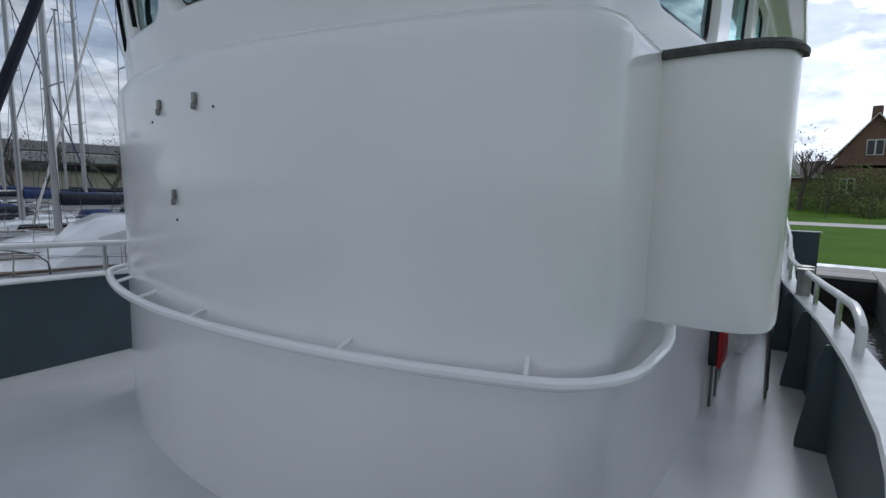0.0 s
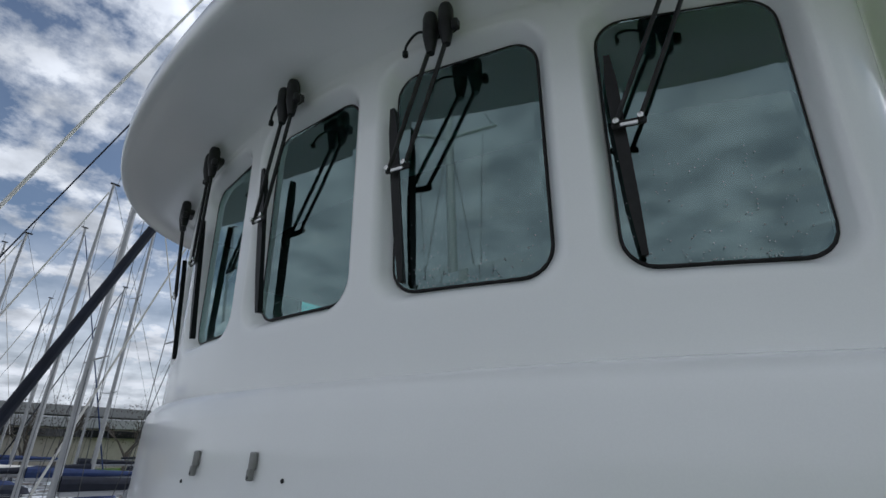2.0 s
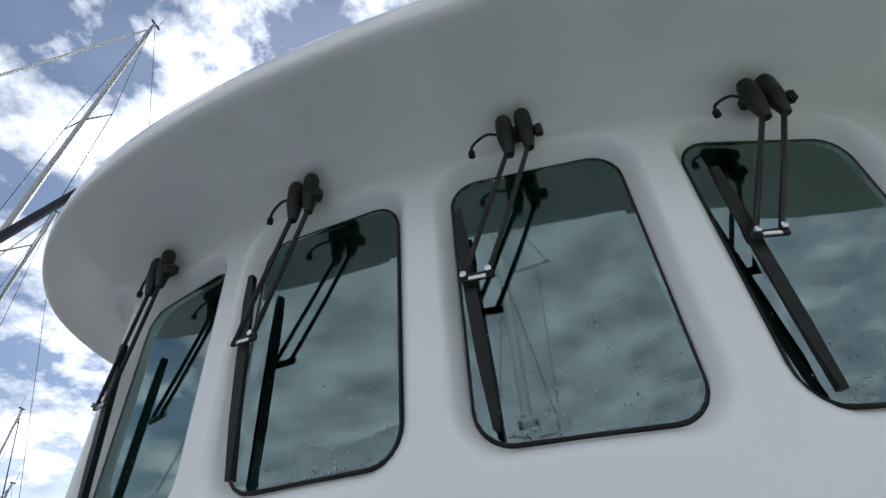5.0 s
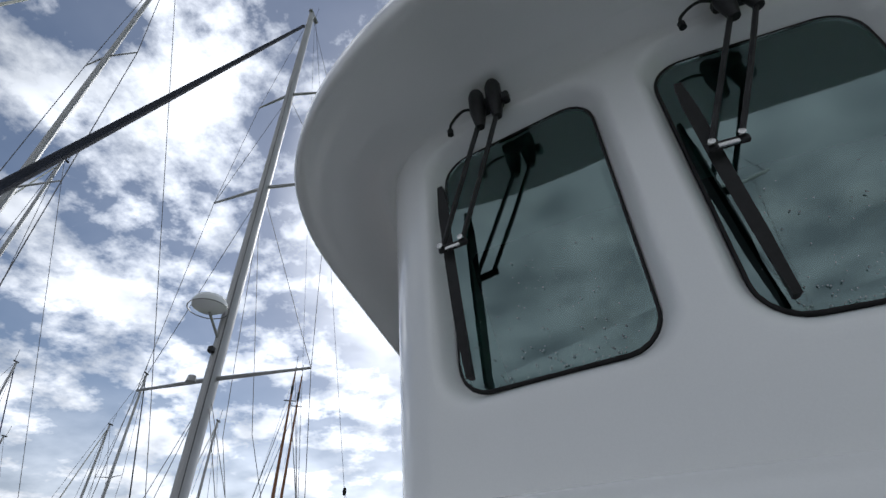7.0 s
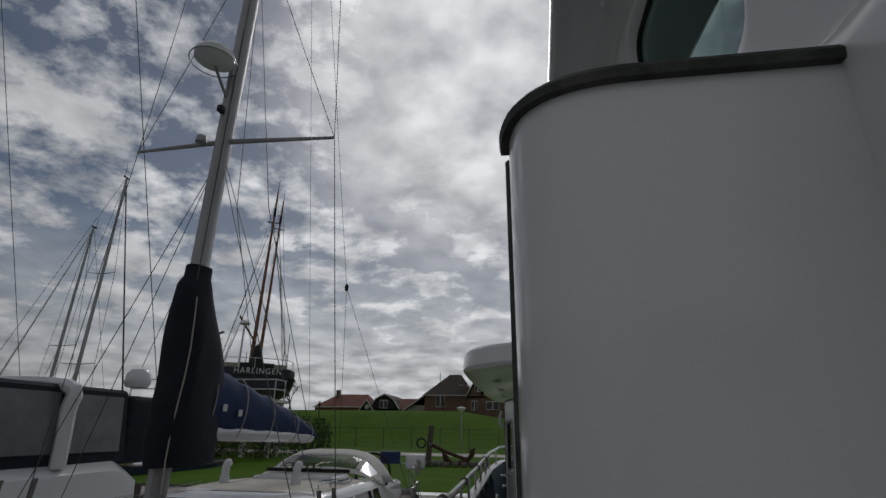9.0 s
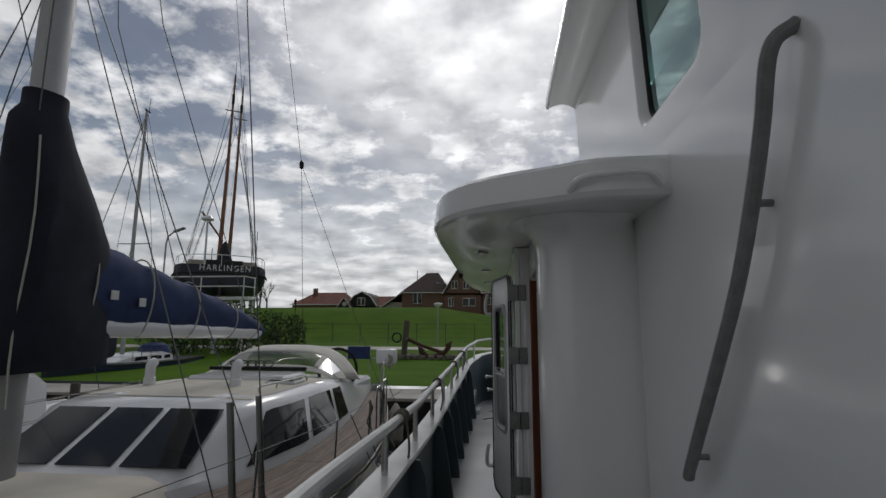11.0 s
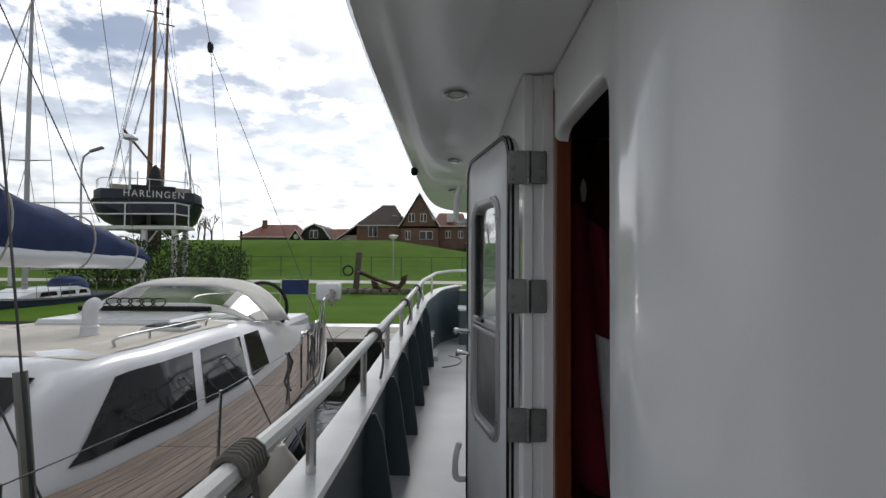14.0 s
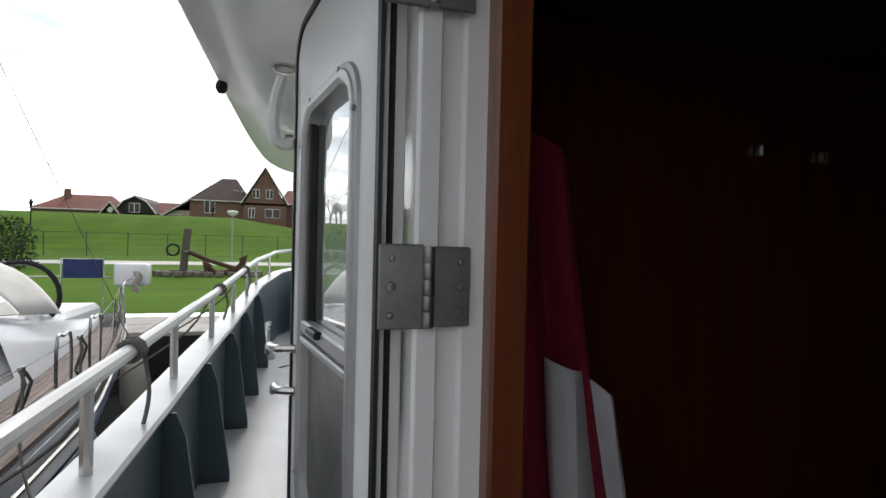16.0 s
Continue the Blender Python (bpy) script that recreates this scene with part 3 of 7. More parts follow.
# aft wall
a0, a1 = on_front(END_S, 0, 0), on_front(END_P, 0, 0)
loft(bm, [[(a0.x + 0.05, a0.y, z), (a1.x - 0.05, a1.y, z)] for z in (2.4, 3.98)], closed=False, cap=False)
bmesh.ops.remove_doubles(bm, verts=bm.verts, dist=0.002)
part("shell", bm, WHITE, upper, angle=50)

# glazing
def face_out(ob):
    """Turns a single pane's face away from the inside of the wheelhouse."""
    f = ob.data.polygons[0]
    if f.normal.dot(f.center - Vector((XC, 3.2, f.center.z))) < 0:
        ob.data.flip_normals()

for i, c in enumerate(CENTRES):
    c += SHIFT
    win = thing(f"window_{i + 1}", "tinted wheelhouse window with black rubber gasket and rain drops", "window", "wheelhouse windows", "structure")
    h = WIN_Z1 - WIN_Z0
    bm = bmesh.new()
    rings = []
    for o, d in ((0.008, -0.068), (0.006, -0.061), (0.0, -0.058), (-0.010, -0.059), (-0.014, -0.066)):
        rings.append([on_wall(c + hx * (1 + o / WIN_W), zc + hz * (1 + o / h), proud(zc + hz) + d) for hx, hz in rounded(WIN_W, h, 0.09, 5)])
    loft(bm, rings, True, False)
    part("gasket", bm, BLACK, win, angle=60)
    bm = bmesh.new()
    f = [bm.verts.new(on_wall(c + hx, zc + hz, proud(zc + hz) - 0.060)) for hx, hz in rounded(WIN_W - 0.01, h - 0.01, 0.09, 5)]
    bm.faces.new(f)
    g = part("pane", bm, GLASS, win, smooth=False)
    face_out(g)
    g.visible_shadow = False
    rnd = random.Random(70 + i)
    verts, faces = [], []
    for _ in range(170):
        hx = rnd.uniform(-0.46, 0.46) * WIN_W
        hz = (-0.49 + 0.40 * rnd.random() ** 2.6) * h
        r = rnd.uniform(0.0009, 0.0022)
        if abs(hx) > WIN_W / 2 - 0.07 and hz < -h / 2 + 0.05:
            continue
        b = len(verts)
        for q in range(6):
            a = math.pi * q / 3
            verts.append(on_wall(c + hx + r * math.cos(a), zc + hz + r * 1.3 * math.sin(a), proud(zc + hz) - 0.0595))
        verts.append(on_wall(c + hx, zc + hz, proud(zc + hz) - 0.0595 + r * 0.6))
        faces += [(b + q, b + (q + 1) % 6, b + 6) for q in range(6)]
    me = bpy.data.meshes.new("rain_drops")
    me.from_pydata(verts, [], faces)
    me.materials.append(DROPS)
    drops = new("rain_drops", me)
    drops.parent = win
    tagged(drops, "fine rain drops on the glass", kind="stuff")
k = 6
for sg in (-1, 1):
    for ya, yb in ((1.25, 2.45), (2.75, 3.95), (4.1, 5.1)):
        a, b = run_at(ya, sg), run_at(yb, sg)
        c, w, h = sg * (a + b) / 2, b - a - 0.22, WIN_Z1 - WIN_Z0
        win = thing(f"window_{k}", "tinted side window of the wheelhouse in black gasket", "window", "wheelhouse windows", "structure")
        bm = bmesh.new()
        loft(bm, [[on_wall(c + hx * (1 + o / w), zc + hz * (1 + o / h), proud(zc + hz) + d) for hx, hz in rounded(w, h, 0.10, 5)] for o, d in ((0.06, -0.062), (0.03, -0.048), (0.0, -0.046), (-0.02, -0.066))], True, False)
        part("gasket", bm, BLACK, win)
        bm = bmesh.new()
        f = [bm.verts.new(on_wall(c + hx, zc + hz, proud(zc + hz) - 0.060)) for hx, hz in rounded(w - 0.01, h - 0.01, 0.10, 5)]
        bm.faces.new(f)
        g = part("pane", bm, GLASS, win, smooth=False)
        face_out(g)
        g.visible_shadow = False
        k += 1

# roof with its wide brow
def roof_outline(o):
    """Edge of the roof, drawn in by o, from the starboard aft corner round the front to port."""
    half = [(0, -0.45), (0.35, -0.44), (0.75, -0.405), (1.15, -0.335), (1.55, -0.215), (1.85, -0.065), (2.10, 0.13), (2.28, 0.36), (2.38, 0.62), (2.42, 0.95), (2.40, 1.6), (2.36, 2.6), (2.32, 4.0), (2.28, 5.5), (2.26, 7.0)]
    half = [(p.x, p.y) for p in smooth_path([(a, b, 0) for a, b in half], 4)]
    full = [(-x, y) for x, y in half[:0:-1]] + half
    out = []
    for i, (x, y) in enumerate(full):
        a, b = full[max(i - 1, 0)], full[min(i + 1, len(full) - 1)]
        d = Vector((b[0] - a[0], b[1] - a[1])).normalized()
        out.append((XC + x - d.y * o, y + d.x * o))
    return out

bm = bmesh.new()
# match the run along the wall to the outline by angle from a point inside
mid = Vector((XC, 2.2))
wall_pts = [(s, on_wall(s, 0, proud(3.98))) for s in np.linspace(END_S, END_P, 240)]
inner = []
for i, (x, y) in enumerate(roof_outline(0)):
    if y >= 2.2:
        inner.append(min(wall_pts, key=lambda q: abs(q[1].y - min(y, 6.9)) + (0 if (q[1].x - XC) * (x - XC) > 0 else 99))[1])
    else:
        a = math.atan2(x - mid.x, mid.y - y)
        inner.append(min(wall_pts, key=lambda q: abs(math.atan2(q[1].x - mid.x, mid.y - q[1].y) - a) + (99 if q[1].y > 2.4 else 0))[1])
def mix_ring(f, z, o=0.0):
    return [(p[0] * f + q.x * (1 - f), p[1] * f + q.y * (1 - f), z) for p, q in zip(roof_outline(o), inner)]
rings = [mix_ring(0.0, 3.98), mix_ring(0.12, 3.995), mix_ring(0.3, 4.005), mix_ring(0.6, 4.005), mix_ring(0.85, 3.995), mix_ring(1.0, 3.985, 0.03), mix_ring(1.0, 3.992, 0.01), mix_ring(1.0, 4.015, 0.0), mix_ring(1.0, 4.08, 0.0), mix_ring(1.0, 4.12, 0.02), mix_ring(0.9, 4.14, 0.03), mix_ring(0.3, 4.20)]
loft(bm, rings, closed=False, cap=False)
top = [bm.verts.new(p) for p in mix_ring(0.3, 4.20)]
bm.faces.new(top)
bmesh.ops.remove_doubles(bm, verts=bm.verts, dist=0.001)
tagged(finish("ceiling_brow", bm, WHITE, angle=50), "white moulded wheelhouse roof with overhanging brow", "roof", kind="structure")

# wheelhouse inside
cab = thing("wheelhouse_lining", "dark floor and added low headlining inside the wheelhouse", "lining", kind="structure")
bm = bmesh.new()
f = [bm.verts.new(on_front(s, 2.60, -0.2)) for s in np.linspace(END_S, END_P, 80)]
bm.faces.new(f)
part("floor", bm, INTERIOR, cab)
# low headlining added to hide the far windows and keep the panes dark
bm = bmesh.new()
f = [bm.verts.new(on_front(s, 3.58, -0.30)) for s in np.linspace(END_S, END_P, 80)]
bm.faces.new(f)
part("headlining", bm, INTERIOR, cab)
part("console", boxed((XC, 0.75, 2.80), (2.6, 0.5, 0.30), 0.05), CHARCOAL, cab)
part("partition", boxed((XC + 0.5, 6.75, 3.30), (2.2, 0.06, 1.25)), WOODIN, cab)

# ---- wings either side of the front ----
for side, nm in ((-1, "wing_starboard"), (1, "wing_port")):
    wg = thing(nm, "white wing bulwark with weathered dark cap", "wing", kind="structure")
    yw, x1, zt, zb = (1.07, 2.60, 2.60, 1.44) if side < 0 else (1.20, 2.41, 2.64, 1.44)
    plan = [(HALF - 0.05, yw), (2.05, yw), (x1 - 0.34, yw), (x1 - 0.20, yw + 0.004), (x1 - 0.10, yw + 0.03), (x1 - 0.03, yw + 0.09), (x1, yw + 0.18), (x1 + 0.004, yw + 0.26)]
    plan = [(p.x, p.y) for p in smooth_path([(a, b, 0) for a, b in plan], 4)]
    def wing_at(i, off):
        a, b = plan[max(i - 1, 0)], plan[min(i + 1, len(plan) - 1)]
        d = Vector((b[0] - a[0], b[1] - a[1])).normalized()
        return XC + side * (plan[i][0] + d.y * off), plan[i][1] - d.x * off
    def foot(i):
        """The lower edge sweeps up a little at the outer corner."""
        u = max(0.0, (i - len(plan) + 9) / 8)
        return zb + 0.05 * u * u
    bm = bmesh.new()
    loft(bm, [[(*wing_at(i, o), z) for o, z in ((-0.02, foot(i) + 0.006), (0.014, foot(i)), (0.02, foot(i) + 0.012), (0.02, zt), (-0.02, zt))] for i in range(len(plan))])
    part("panel", bm, WHITE, wg, angle=40)
    bm = bmesh.new()
    loft(bm, [[(*wing_at(i, o), zt + z) for o, z in ((-0.042, 0.0), (-0.046, 0.022), (-0.03, 0.042), (0.03, 0.042), (0.046, 0.022), (0.042, 0.0))] for i in range(1, len(plan))])
    part("cap", bm, RUBRAIL, wg)
    if side > 0:
        continue
    ex_, ey_ = wing_at(len(plan) - 1, 0.0)
    part("edge_trim", boxed((ex_, ey_ + 0.012, (zt + zb) / 2 + 0.04), (0.062, 0.028, zt - zb - 0.10), 0.008), RUBRAIL, wg)

# rail round the front of the deckhouse
fr = thing("front_grab_rail", "white tubular grab rail around the deckhouse front", "rail")
S_END, S_END2 = run_at(1.20), run_at(0.95, -1)
pts = [on_front(-S_END2, 1.40, 0.0)] + [on_front(s, 1.375 - 0.012 * max(0.0, s), 0.115) for s in np.linspace(-S_END2 + 0.12, S_END - 0.12, 60)] + [on_front(S_END - 0.03, 1.37, 0.115), on_front(S_END + 0.03, 1.41, 0.10), on_front(S_END + 0.06, 1.48, 0.04)]
part("tube", tubed(pts, 0.026, 10), WHITE, fr)
for s in (-1.7, -1.3, -0.65, 0.0, 0.98, 1.75):
    part("standoff", tubed([on_front(s, 1.37, 0.10), on_front(s, 1.40, -0.01)], 0.012, 8), WHITE, fr)

# ---- aft house: corner pillar, doorway, side wall, boat deck above ----
Z_UND = 2.46         # underside of the boat deck
XO, XA = 2.515, 2.635   # faces off the centre line: at the doorway, and abaft it
T = 0.16
Y_D0, Y_D1, Z_D0, Z_D1 = 5.62, 6.315, 0.42, 2.235
Y_END = 12.2
PLAN = [(HALF - 0.05, 5.34), (HALF + 0.02, 5.30), (HALF + 0.10, 5.275), (HALF + 0.24, 5.25), (HALF + 0.38, 5.22), (XO - 0.14, 5.23), (XO - 0.07, 5.265), (XO - 0.02, 5.34), (XO, 5.43), (XO, 5.53)]
PLAN = [(p.x, p.y) for p in smooth_path([(a, b, 0) for a, b in PLAN], 4)]
def flare(o):
    """The pillar's plan pushed out by o where it runs into the ceiling."""
    out = []
    for i, (x, y) in enumerate(PLAN):
        a, b = PLAN[max(i - 1, 0)], PLAN[min(i + 1, len(PLAN) - 1)]
        d = Vector((b[0] - a[0], b[1] - a[1])).normalized()
        k = min(1, max(0, x - HALF) / 0.1)
        out.append((x + d.y * o * k, y - d.x * o * k))
    return out
for sg, nm in ((-1, "wall_side_starboard"), (1, "wall_side_port")):
    wall = thing(nm, "white glossy deckhouse side wall with rounded corner", "wall", kind="structure")
    bm = bmesh.new()
    if sg > 0:
        bm.free()
    else:
      loft(bm, [[(XC + sg * x, y, z) for x, y in flare(o)] for z, o in ((0.0, 0), (1.0, 0), (2.0, 0), (2.24, 0), (2.32, 0.008), (2.39, 0.03), (2.43, 0.065), (2.455, 0.12), (Z_UND + 0.005, 0.2))], closed=False, cap=False)
      part("corner", bm, WHITE, wall, angle=60)
    if sg < 0:
        w, h = Y_D1 - Y_D0, Z_D1 - Z_D0
        yc, zm = Y_D0 + w / 2, (Z_D0 + Z_D1) / 2
        hole = [(yc + p, zm + q) for p, q in rounded_fine(w, h, 0.11)]
        outer = frame_outer(hole, 5.53, 0.0, Y_D1 + 0.02, Z_UND)
        bm = bmesh.new()
        rings = [[(XC + sg * XO, p, q) for p, q in outer]]
        for ins, off in ((0.0, 0.0), (0.008, -0.004), (0.014, -0.016), (0.015, -0.05)):
            rings.append([(XC + sg * (XO + off), yc + (p - yc) * (1 - 2 * ins / w), zm + (q - zm) * (1 - 2 * ins / h)) for p, q in hole])
        loft(bm, rings, True, False)
        part("door_surround", bm, WHITE, wall, angle=50)
        # the thicker wall abaft the doorway, its forward edge a grooved jamb
        x0, x1 = XO - 0.008, XA
        jam = [(x0, Y_D1), (x0 + 0.045, Y_D1), (x0 + 0.05, Y_D1 + 0.012), (x0 + 0.085, Y_D1 + 0.012), (x0 + 0.09, Y_D1), (x1 - 0.006, Y_D1), (x1, Y_D1 + 0.006), (x1, Y_END), (x0, Y_END)]
        bm = bmesh.new()
        prism(bm, [(XC + sg * x, y) for x, y in jam], 0.05, Z_UND)
        part("plate", bm, WHITE, wall, smooth=False)
    else:
        part("plate", boxed((XC + 1.92, (5.2 + Y_END) / 2, 1.23), (T, Y_END - 5.2, 2.45)), WHITE, wall)
bm = boxed((XC - 0.25, Y_END - 0.06, 1.23), (4.5, 0.12, 2.45))
tagged(finish("wall_aft", bm, WHITE), "white aft wall of the deckhouse", "wall", kind="structure")

# saloon seen through the doorway
sal = thing("saloon_lining", "dark mahogany panelling inside the doorway", "panelling", kind="structure")
part("door_post", boxed((XC - XO + 0.032, Y_D1 - 0.010, 1.3), (0.065, 0.06, 2.2), 0.006), WOODIN, sal)
part("bulkhead", boxed((XC - 1.0, 6.95, 1.2), (2.6, 0.05, 2.3)), WOODIN, sal)
part("forward_panel", boxed((XC - 1.0, 5.45, 1.2), (2.6, 0.05, 2.3)), WOODIN, sal)
part("inner_panel", boxed((XC + 0.32, 6.2, 1.2), (0.05, 1.5, 2.3)), WOODIN, sal)
part("floor", boxed((XC - 1.0, 6.2, 0.30), (2.7, 1.5, 0.06)), WOODIN, sal)
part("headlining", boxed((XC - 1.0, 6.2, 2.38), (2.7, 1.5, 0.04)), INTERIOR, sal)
part("hook", boxed((XC - 1.25, 6.91, 2.0), (0.03, 0.03, 0.05), 0.008), STEEL, sal)
part("hook", boxed((XC - 0.95, 6.91, 2.0), (0.03, 0.03, 0.05), 0.008), STEEL, sal)

# boat deck that overhangs the side decks
half_deck = [(HALF - 0.03, 4.62), (HALF + 0.35, 4.64), (2.50, 4.74), (2.83, 4.90), (3.07, 5.12), (3.19, 5.42), (3.24, 5.86), (3.25, 7.0), (3.25, 8.6), (3.23, 10.0), (3.16, 11.0), (2.95, 11.7), (2.6, 12.15), (1.6, 12.3), (0, 12.3)]
hd = [(p.x, p.y) for p in smooth_path([(a, b, 0) for a, b in half_deck], 5)]
def deck_ring(o, z):
    pts = []
    for i, (x, y) in enumerate(hd):
        a, b = hd[max(i - 1, 0)], hd[min(i + 1, len(hd) - 1)]
        d = Vector((b[0] - a[0], b[1] - a[1])).normalized()
        pts.append((x - d.y * o, y + d.x * o))
    full = [(XC - x, y) for x, y in pts] + [(XC + min(x, 2.18), y + (0.9 if y < 6 else 0)) for x, y in pts[-2::-1]]
    return [(x, y, z) for x, y in full]
bm = bmesh.new()
loft(bm, [deck_ring(0.16, 2.466), deck_ring(0.06, 2.452), deck_ring(0.02, 2.458), deck_ring(0.0, 2.485), deck_ring(0.0, 2.53), deck_ring(0.015, 2.64), deck_ring(0.04, 2.665), deck_ring(0.14, 2.67)], True, True)
tagged(finish("ceiling_boat_deck", bm, WHITE, angle=28), "white glossy boat deck overhanging the side deck", "overhang", kind="structure")

# ---- fittings on the wheelhouse front ----
def make_wiper():
    """A pantograph wiper, built at the origin: x along the wall, z up, -y away from the wall."""
    w = thing("windscreen_wiper", "black pantograph windscreen wiper with chrome pivots", "wiper", "windscreen wipers")
    for x, h in ((0.0, 0.0), (0.062, 0.012)):
        part("motor_cap", lathed([(0.0, 0.06), (0.021, 0.055), (0.027, 0.036), (0.028, -0.035), (0.022, -0.07), (0.014, -0.11), (0.0, -0.11)], 14, (x, -0.03, h)), BLACKMET, w)
    part("mount", boxed((0.03, -0.005, 0.0), (0.10, 0.05, 0.04), 0.008), BLACKMET, w)
    part("nozzle", boxed((0.10, -0.035, -0.035), (0.025, 0.03, 0.04), 0.006), BLACKMET, w)
    part("arm", tubed([(0.0, -0.03, -0.08), (-0.095, -0.016, -0.29), (-0.185, 0.0, -0.49)], 0.008, 6), BLACKMET, w)
    part("arm", tubed([(0.062, -0.03, -0.08), (-0.028, -0.016, -0.29), (-0.12, 0.0, -0.49)], 0.008, 6), BLACKMET, w)
    link = part("link", boxed((-0.15, 0.0, -0.495), (0.095, 0.014, 0.022), 0.004), BLACKMET, w)
    part("pivot", lathed([(0.0, 0.010), (0.009, 0.008), (0.009, 0.0), (0.0, 0.0)], 10, (-0.185, -0.010, -0.49), Matrix.Rotation(radians(90), 4, "X")), STEEL, link, "chrome pivot cap")
    part("pivot", lathed([(0.0, 0.010), (0.009, 0.008), (0.009, 0.0), (0.0, 0.0)], 10, (-0.118, -0.010, -0.485), Matrix.Rotation(radians(90), 4, "X")), STEEL, link, "chrome pivot cap")
    part("clip", boxed((-0.15, -0.004, -0.500), (0.05, 0.01, 0.012), 0.002), STEEL, link, "bare metal clip")
    bm = bmesh.new()
    loft(bm, [[(x + o, y + p, z) for o, p in ((-0.018 * s, -0.008), (0.018 * s, -0.008), (0.006, 0.018), (-0.006, 0.018))] for x, y, z, s in ((-0.185, 0.02, -0.24, 0.5), (-0.182, 0.025, -0.34, 1), (-0.175, 0.03, -0.52, 1), (-0.165, 0.035, -0.72, 0.9), (-0.155, 0.04, -0.88, 0.5))])
    part("blade", bm, BLACK, w)
    hose = [(-0.01, -0.02, -0.01), (-0.05, -0.025, 0.008), (-0.085, -0.02, 0.0), (-0.11, -0.015, -0.02), (-0.115, -0.012, -0.045)]
    part("hose", tubed(smooth_path(hose, 4), 0.005, 6), BLACK, w)
    part("hose_nut", lathed([(0.0, 0.012), (0.011, 0.010), (0.011, -0.010), (0.0, -0.012)], 8, (-0.115, -0.012, -0.05)), BLACK, w)
    return w

def front_pose(s, z, d):
    p = on_front(s, z, d)
    a, b = on_front(s - 0.05, z, d), on_front(s + 0.05, z, d)
    t = (b - a).normalized()
    return Matrix.Translation(p) @ Matrix.Rotation(math.atan2(t.y, t.x), 4, "Z")

wiper = make_wiper()
LEAN = Matrix.Rotation(radians(4), 4, "X")
wiper_spots = [c + SHIFT - 0.055 for c in CENTRES]
for i, s in enumerate(wiper_spots):
    m = front_pose(s, 3.89, proud(3.815) + 0.045 + bulge(s)) @ LEAN
    if i:
        copy_thing(wiper, m)
    else:
        first_wiper = m
wiper.matrix_basis = first_wiper

def make_lug():
    g = thing("hinge_bracket", "small dull steel bracket on the white wall", "bracket", "wall brackets")
    part("plate", boxed((0, -0.008, 0.012), (0.030, 0.016, 0.055), 0.004), DULLSTEEL, g)
    part("tongue", boxed((0.002, -0.014, -0.028), (0.020, 0.020, 0.036), 0.004), DULLSTEEL, g)
    part("screw", lathed([(0, 0.006), (0.005, 0.004), (0.005, 0), (0, 0)], 8, (0.004, -0.02, -0.036), Matrix.Rotation(radians(90), 4, "X")), BLACKMET, g)
    return g
lug = make_lug()
lug.matrix_basis = front_pose(-0.182 - XC, 2.47, 0.002)
copy_thing(lug, front_pose(0.211 - XC, 2.47, 0.002))
copy_thing(lug, front_pose(-0.05 - XC, 1.985, 0.0))
for dx_, z_ in ((-0.31, 2.40), (0.36, 2.43), (-0.045, 1.86), (0.52, 2.93)):
    h = finish("screw", lathed([(0, 0.005), (0.007, 0.003), (0.007, -0.003), (0, -0.003)], 8, (0, 0, 0), Matrix.Rotation(radians(90), 4, "X")), BLACKMET)
    h.matrix_basis = front_pose(dx_ - XC, z_, 0.0 if z_ < 2.7 else proud(z_))
    tagged(h, "small dark screw head in the white wall", "screw", "wall screws")

# ---- things under the port wing ----
box_r = thing("fire_box", "red and black locker on thin legs on the port side deck", "locker", at=(XC + 1.84, 3.4, deck_z(3.3)))
part("body", boxed((-0.05, 0, 0.58), (0.42, 0.35, 0.44), 0.02), CHARCOAL, box_r)
for x in (-0.22, 0.12):
    for y in (-0.14, 0.14):
        part("leg", tubed([(x, y, 0.37), (x, y, 0.0)], 0.014, 6), DULLSTEEL, box_r)
part("edge", boxed((0.17, 0, 0.58), (0.03, 0.36, 0.46), 0.006), REDPAINT, box_r, "red edge strip")
part("strap", tubed([(-0.15, -0.19, 0.7), (-0.12, -0.20, 0.5), (-0.16, -0.19, 0.42)], 0.016, 6), CANVAS, box_r, "white strap")
st = thing("boarding_step", "perforated aluminium boarding step on legs", "step", at=(XC + 2.12, 3.9, deck_z(3.6) + 0.25))
bm = bmesh.new()
box(bm, (0, 0, 0.45), (0.40, 0.24, 0.03), 0.004)
part("tread", bm, DULLSTEEL, st)
for x in (-0.15, -0.05, 0.05, 0.15):
    for y in (-0.07, 0.0, 0.07):
        part("hole_rim", lathed([(0.012, 0.468), (0.018, 0.470), (0.022, 0.466)], 8, (x, y, 0)), STEEL, st)
for x in (-0.18, 0.18):
    for y in (-0.10, 0.10):
        part("leg", tubed([(x, y, 0.45), (x * 1.1, y * 1.2, -0.25)], 0.014, 6), DULLSTEEL, st)

# ---- doorway: leaf, hinges, fittings ----
HX, HY = XC - XA - 0.006, Y_D1 - 0.012
leaf = thing("door_1", "white steel door with sliding window, hooked open", "door", kind="structure", at=(XC - XA - 0.035, Y_D1 + 0.05, 0.36), rz=0)
leaf.matrix_basis = pose(XC - XA - 0.002, Y_D1 + 0.055, 0.36, 0, 0, 12)
LW, LH = 0.69, 1.88
def leaf_ring(x, w, h, r, cz=LH / 2, cy=LW / 2):
    return [(x, cy + a, cz + b) for a, b in rounded(w, h, r, 6)]
bm = bmesh.new()
rings = [leaf_ring(-0.045, LW, LH, 0.10), leaf_ring(-0.05, LW - 0.01, LH - 0.01, 0.10)]
wr, wh, wz = 0.40, 1.02, 1.10
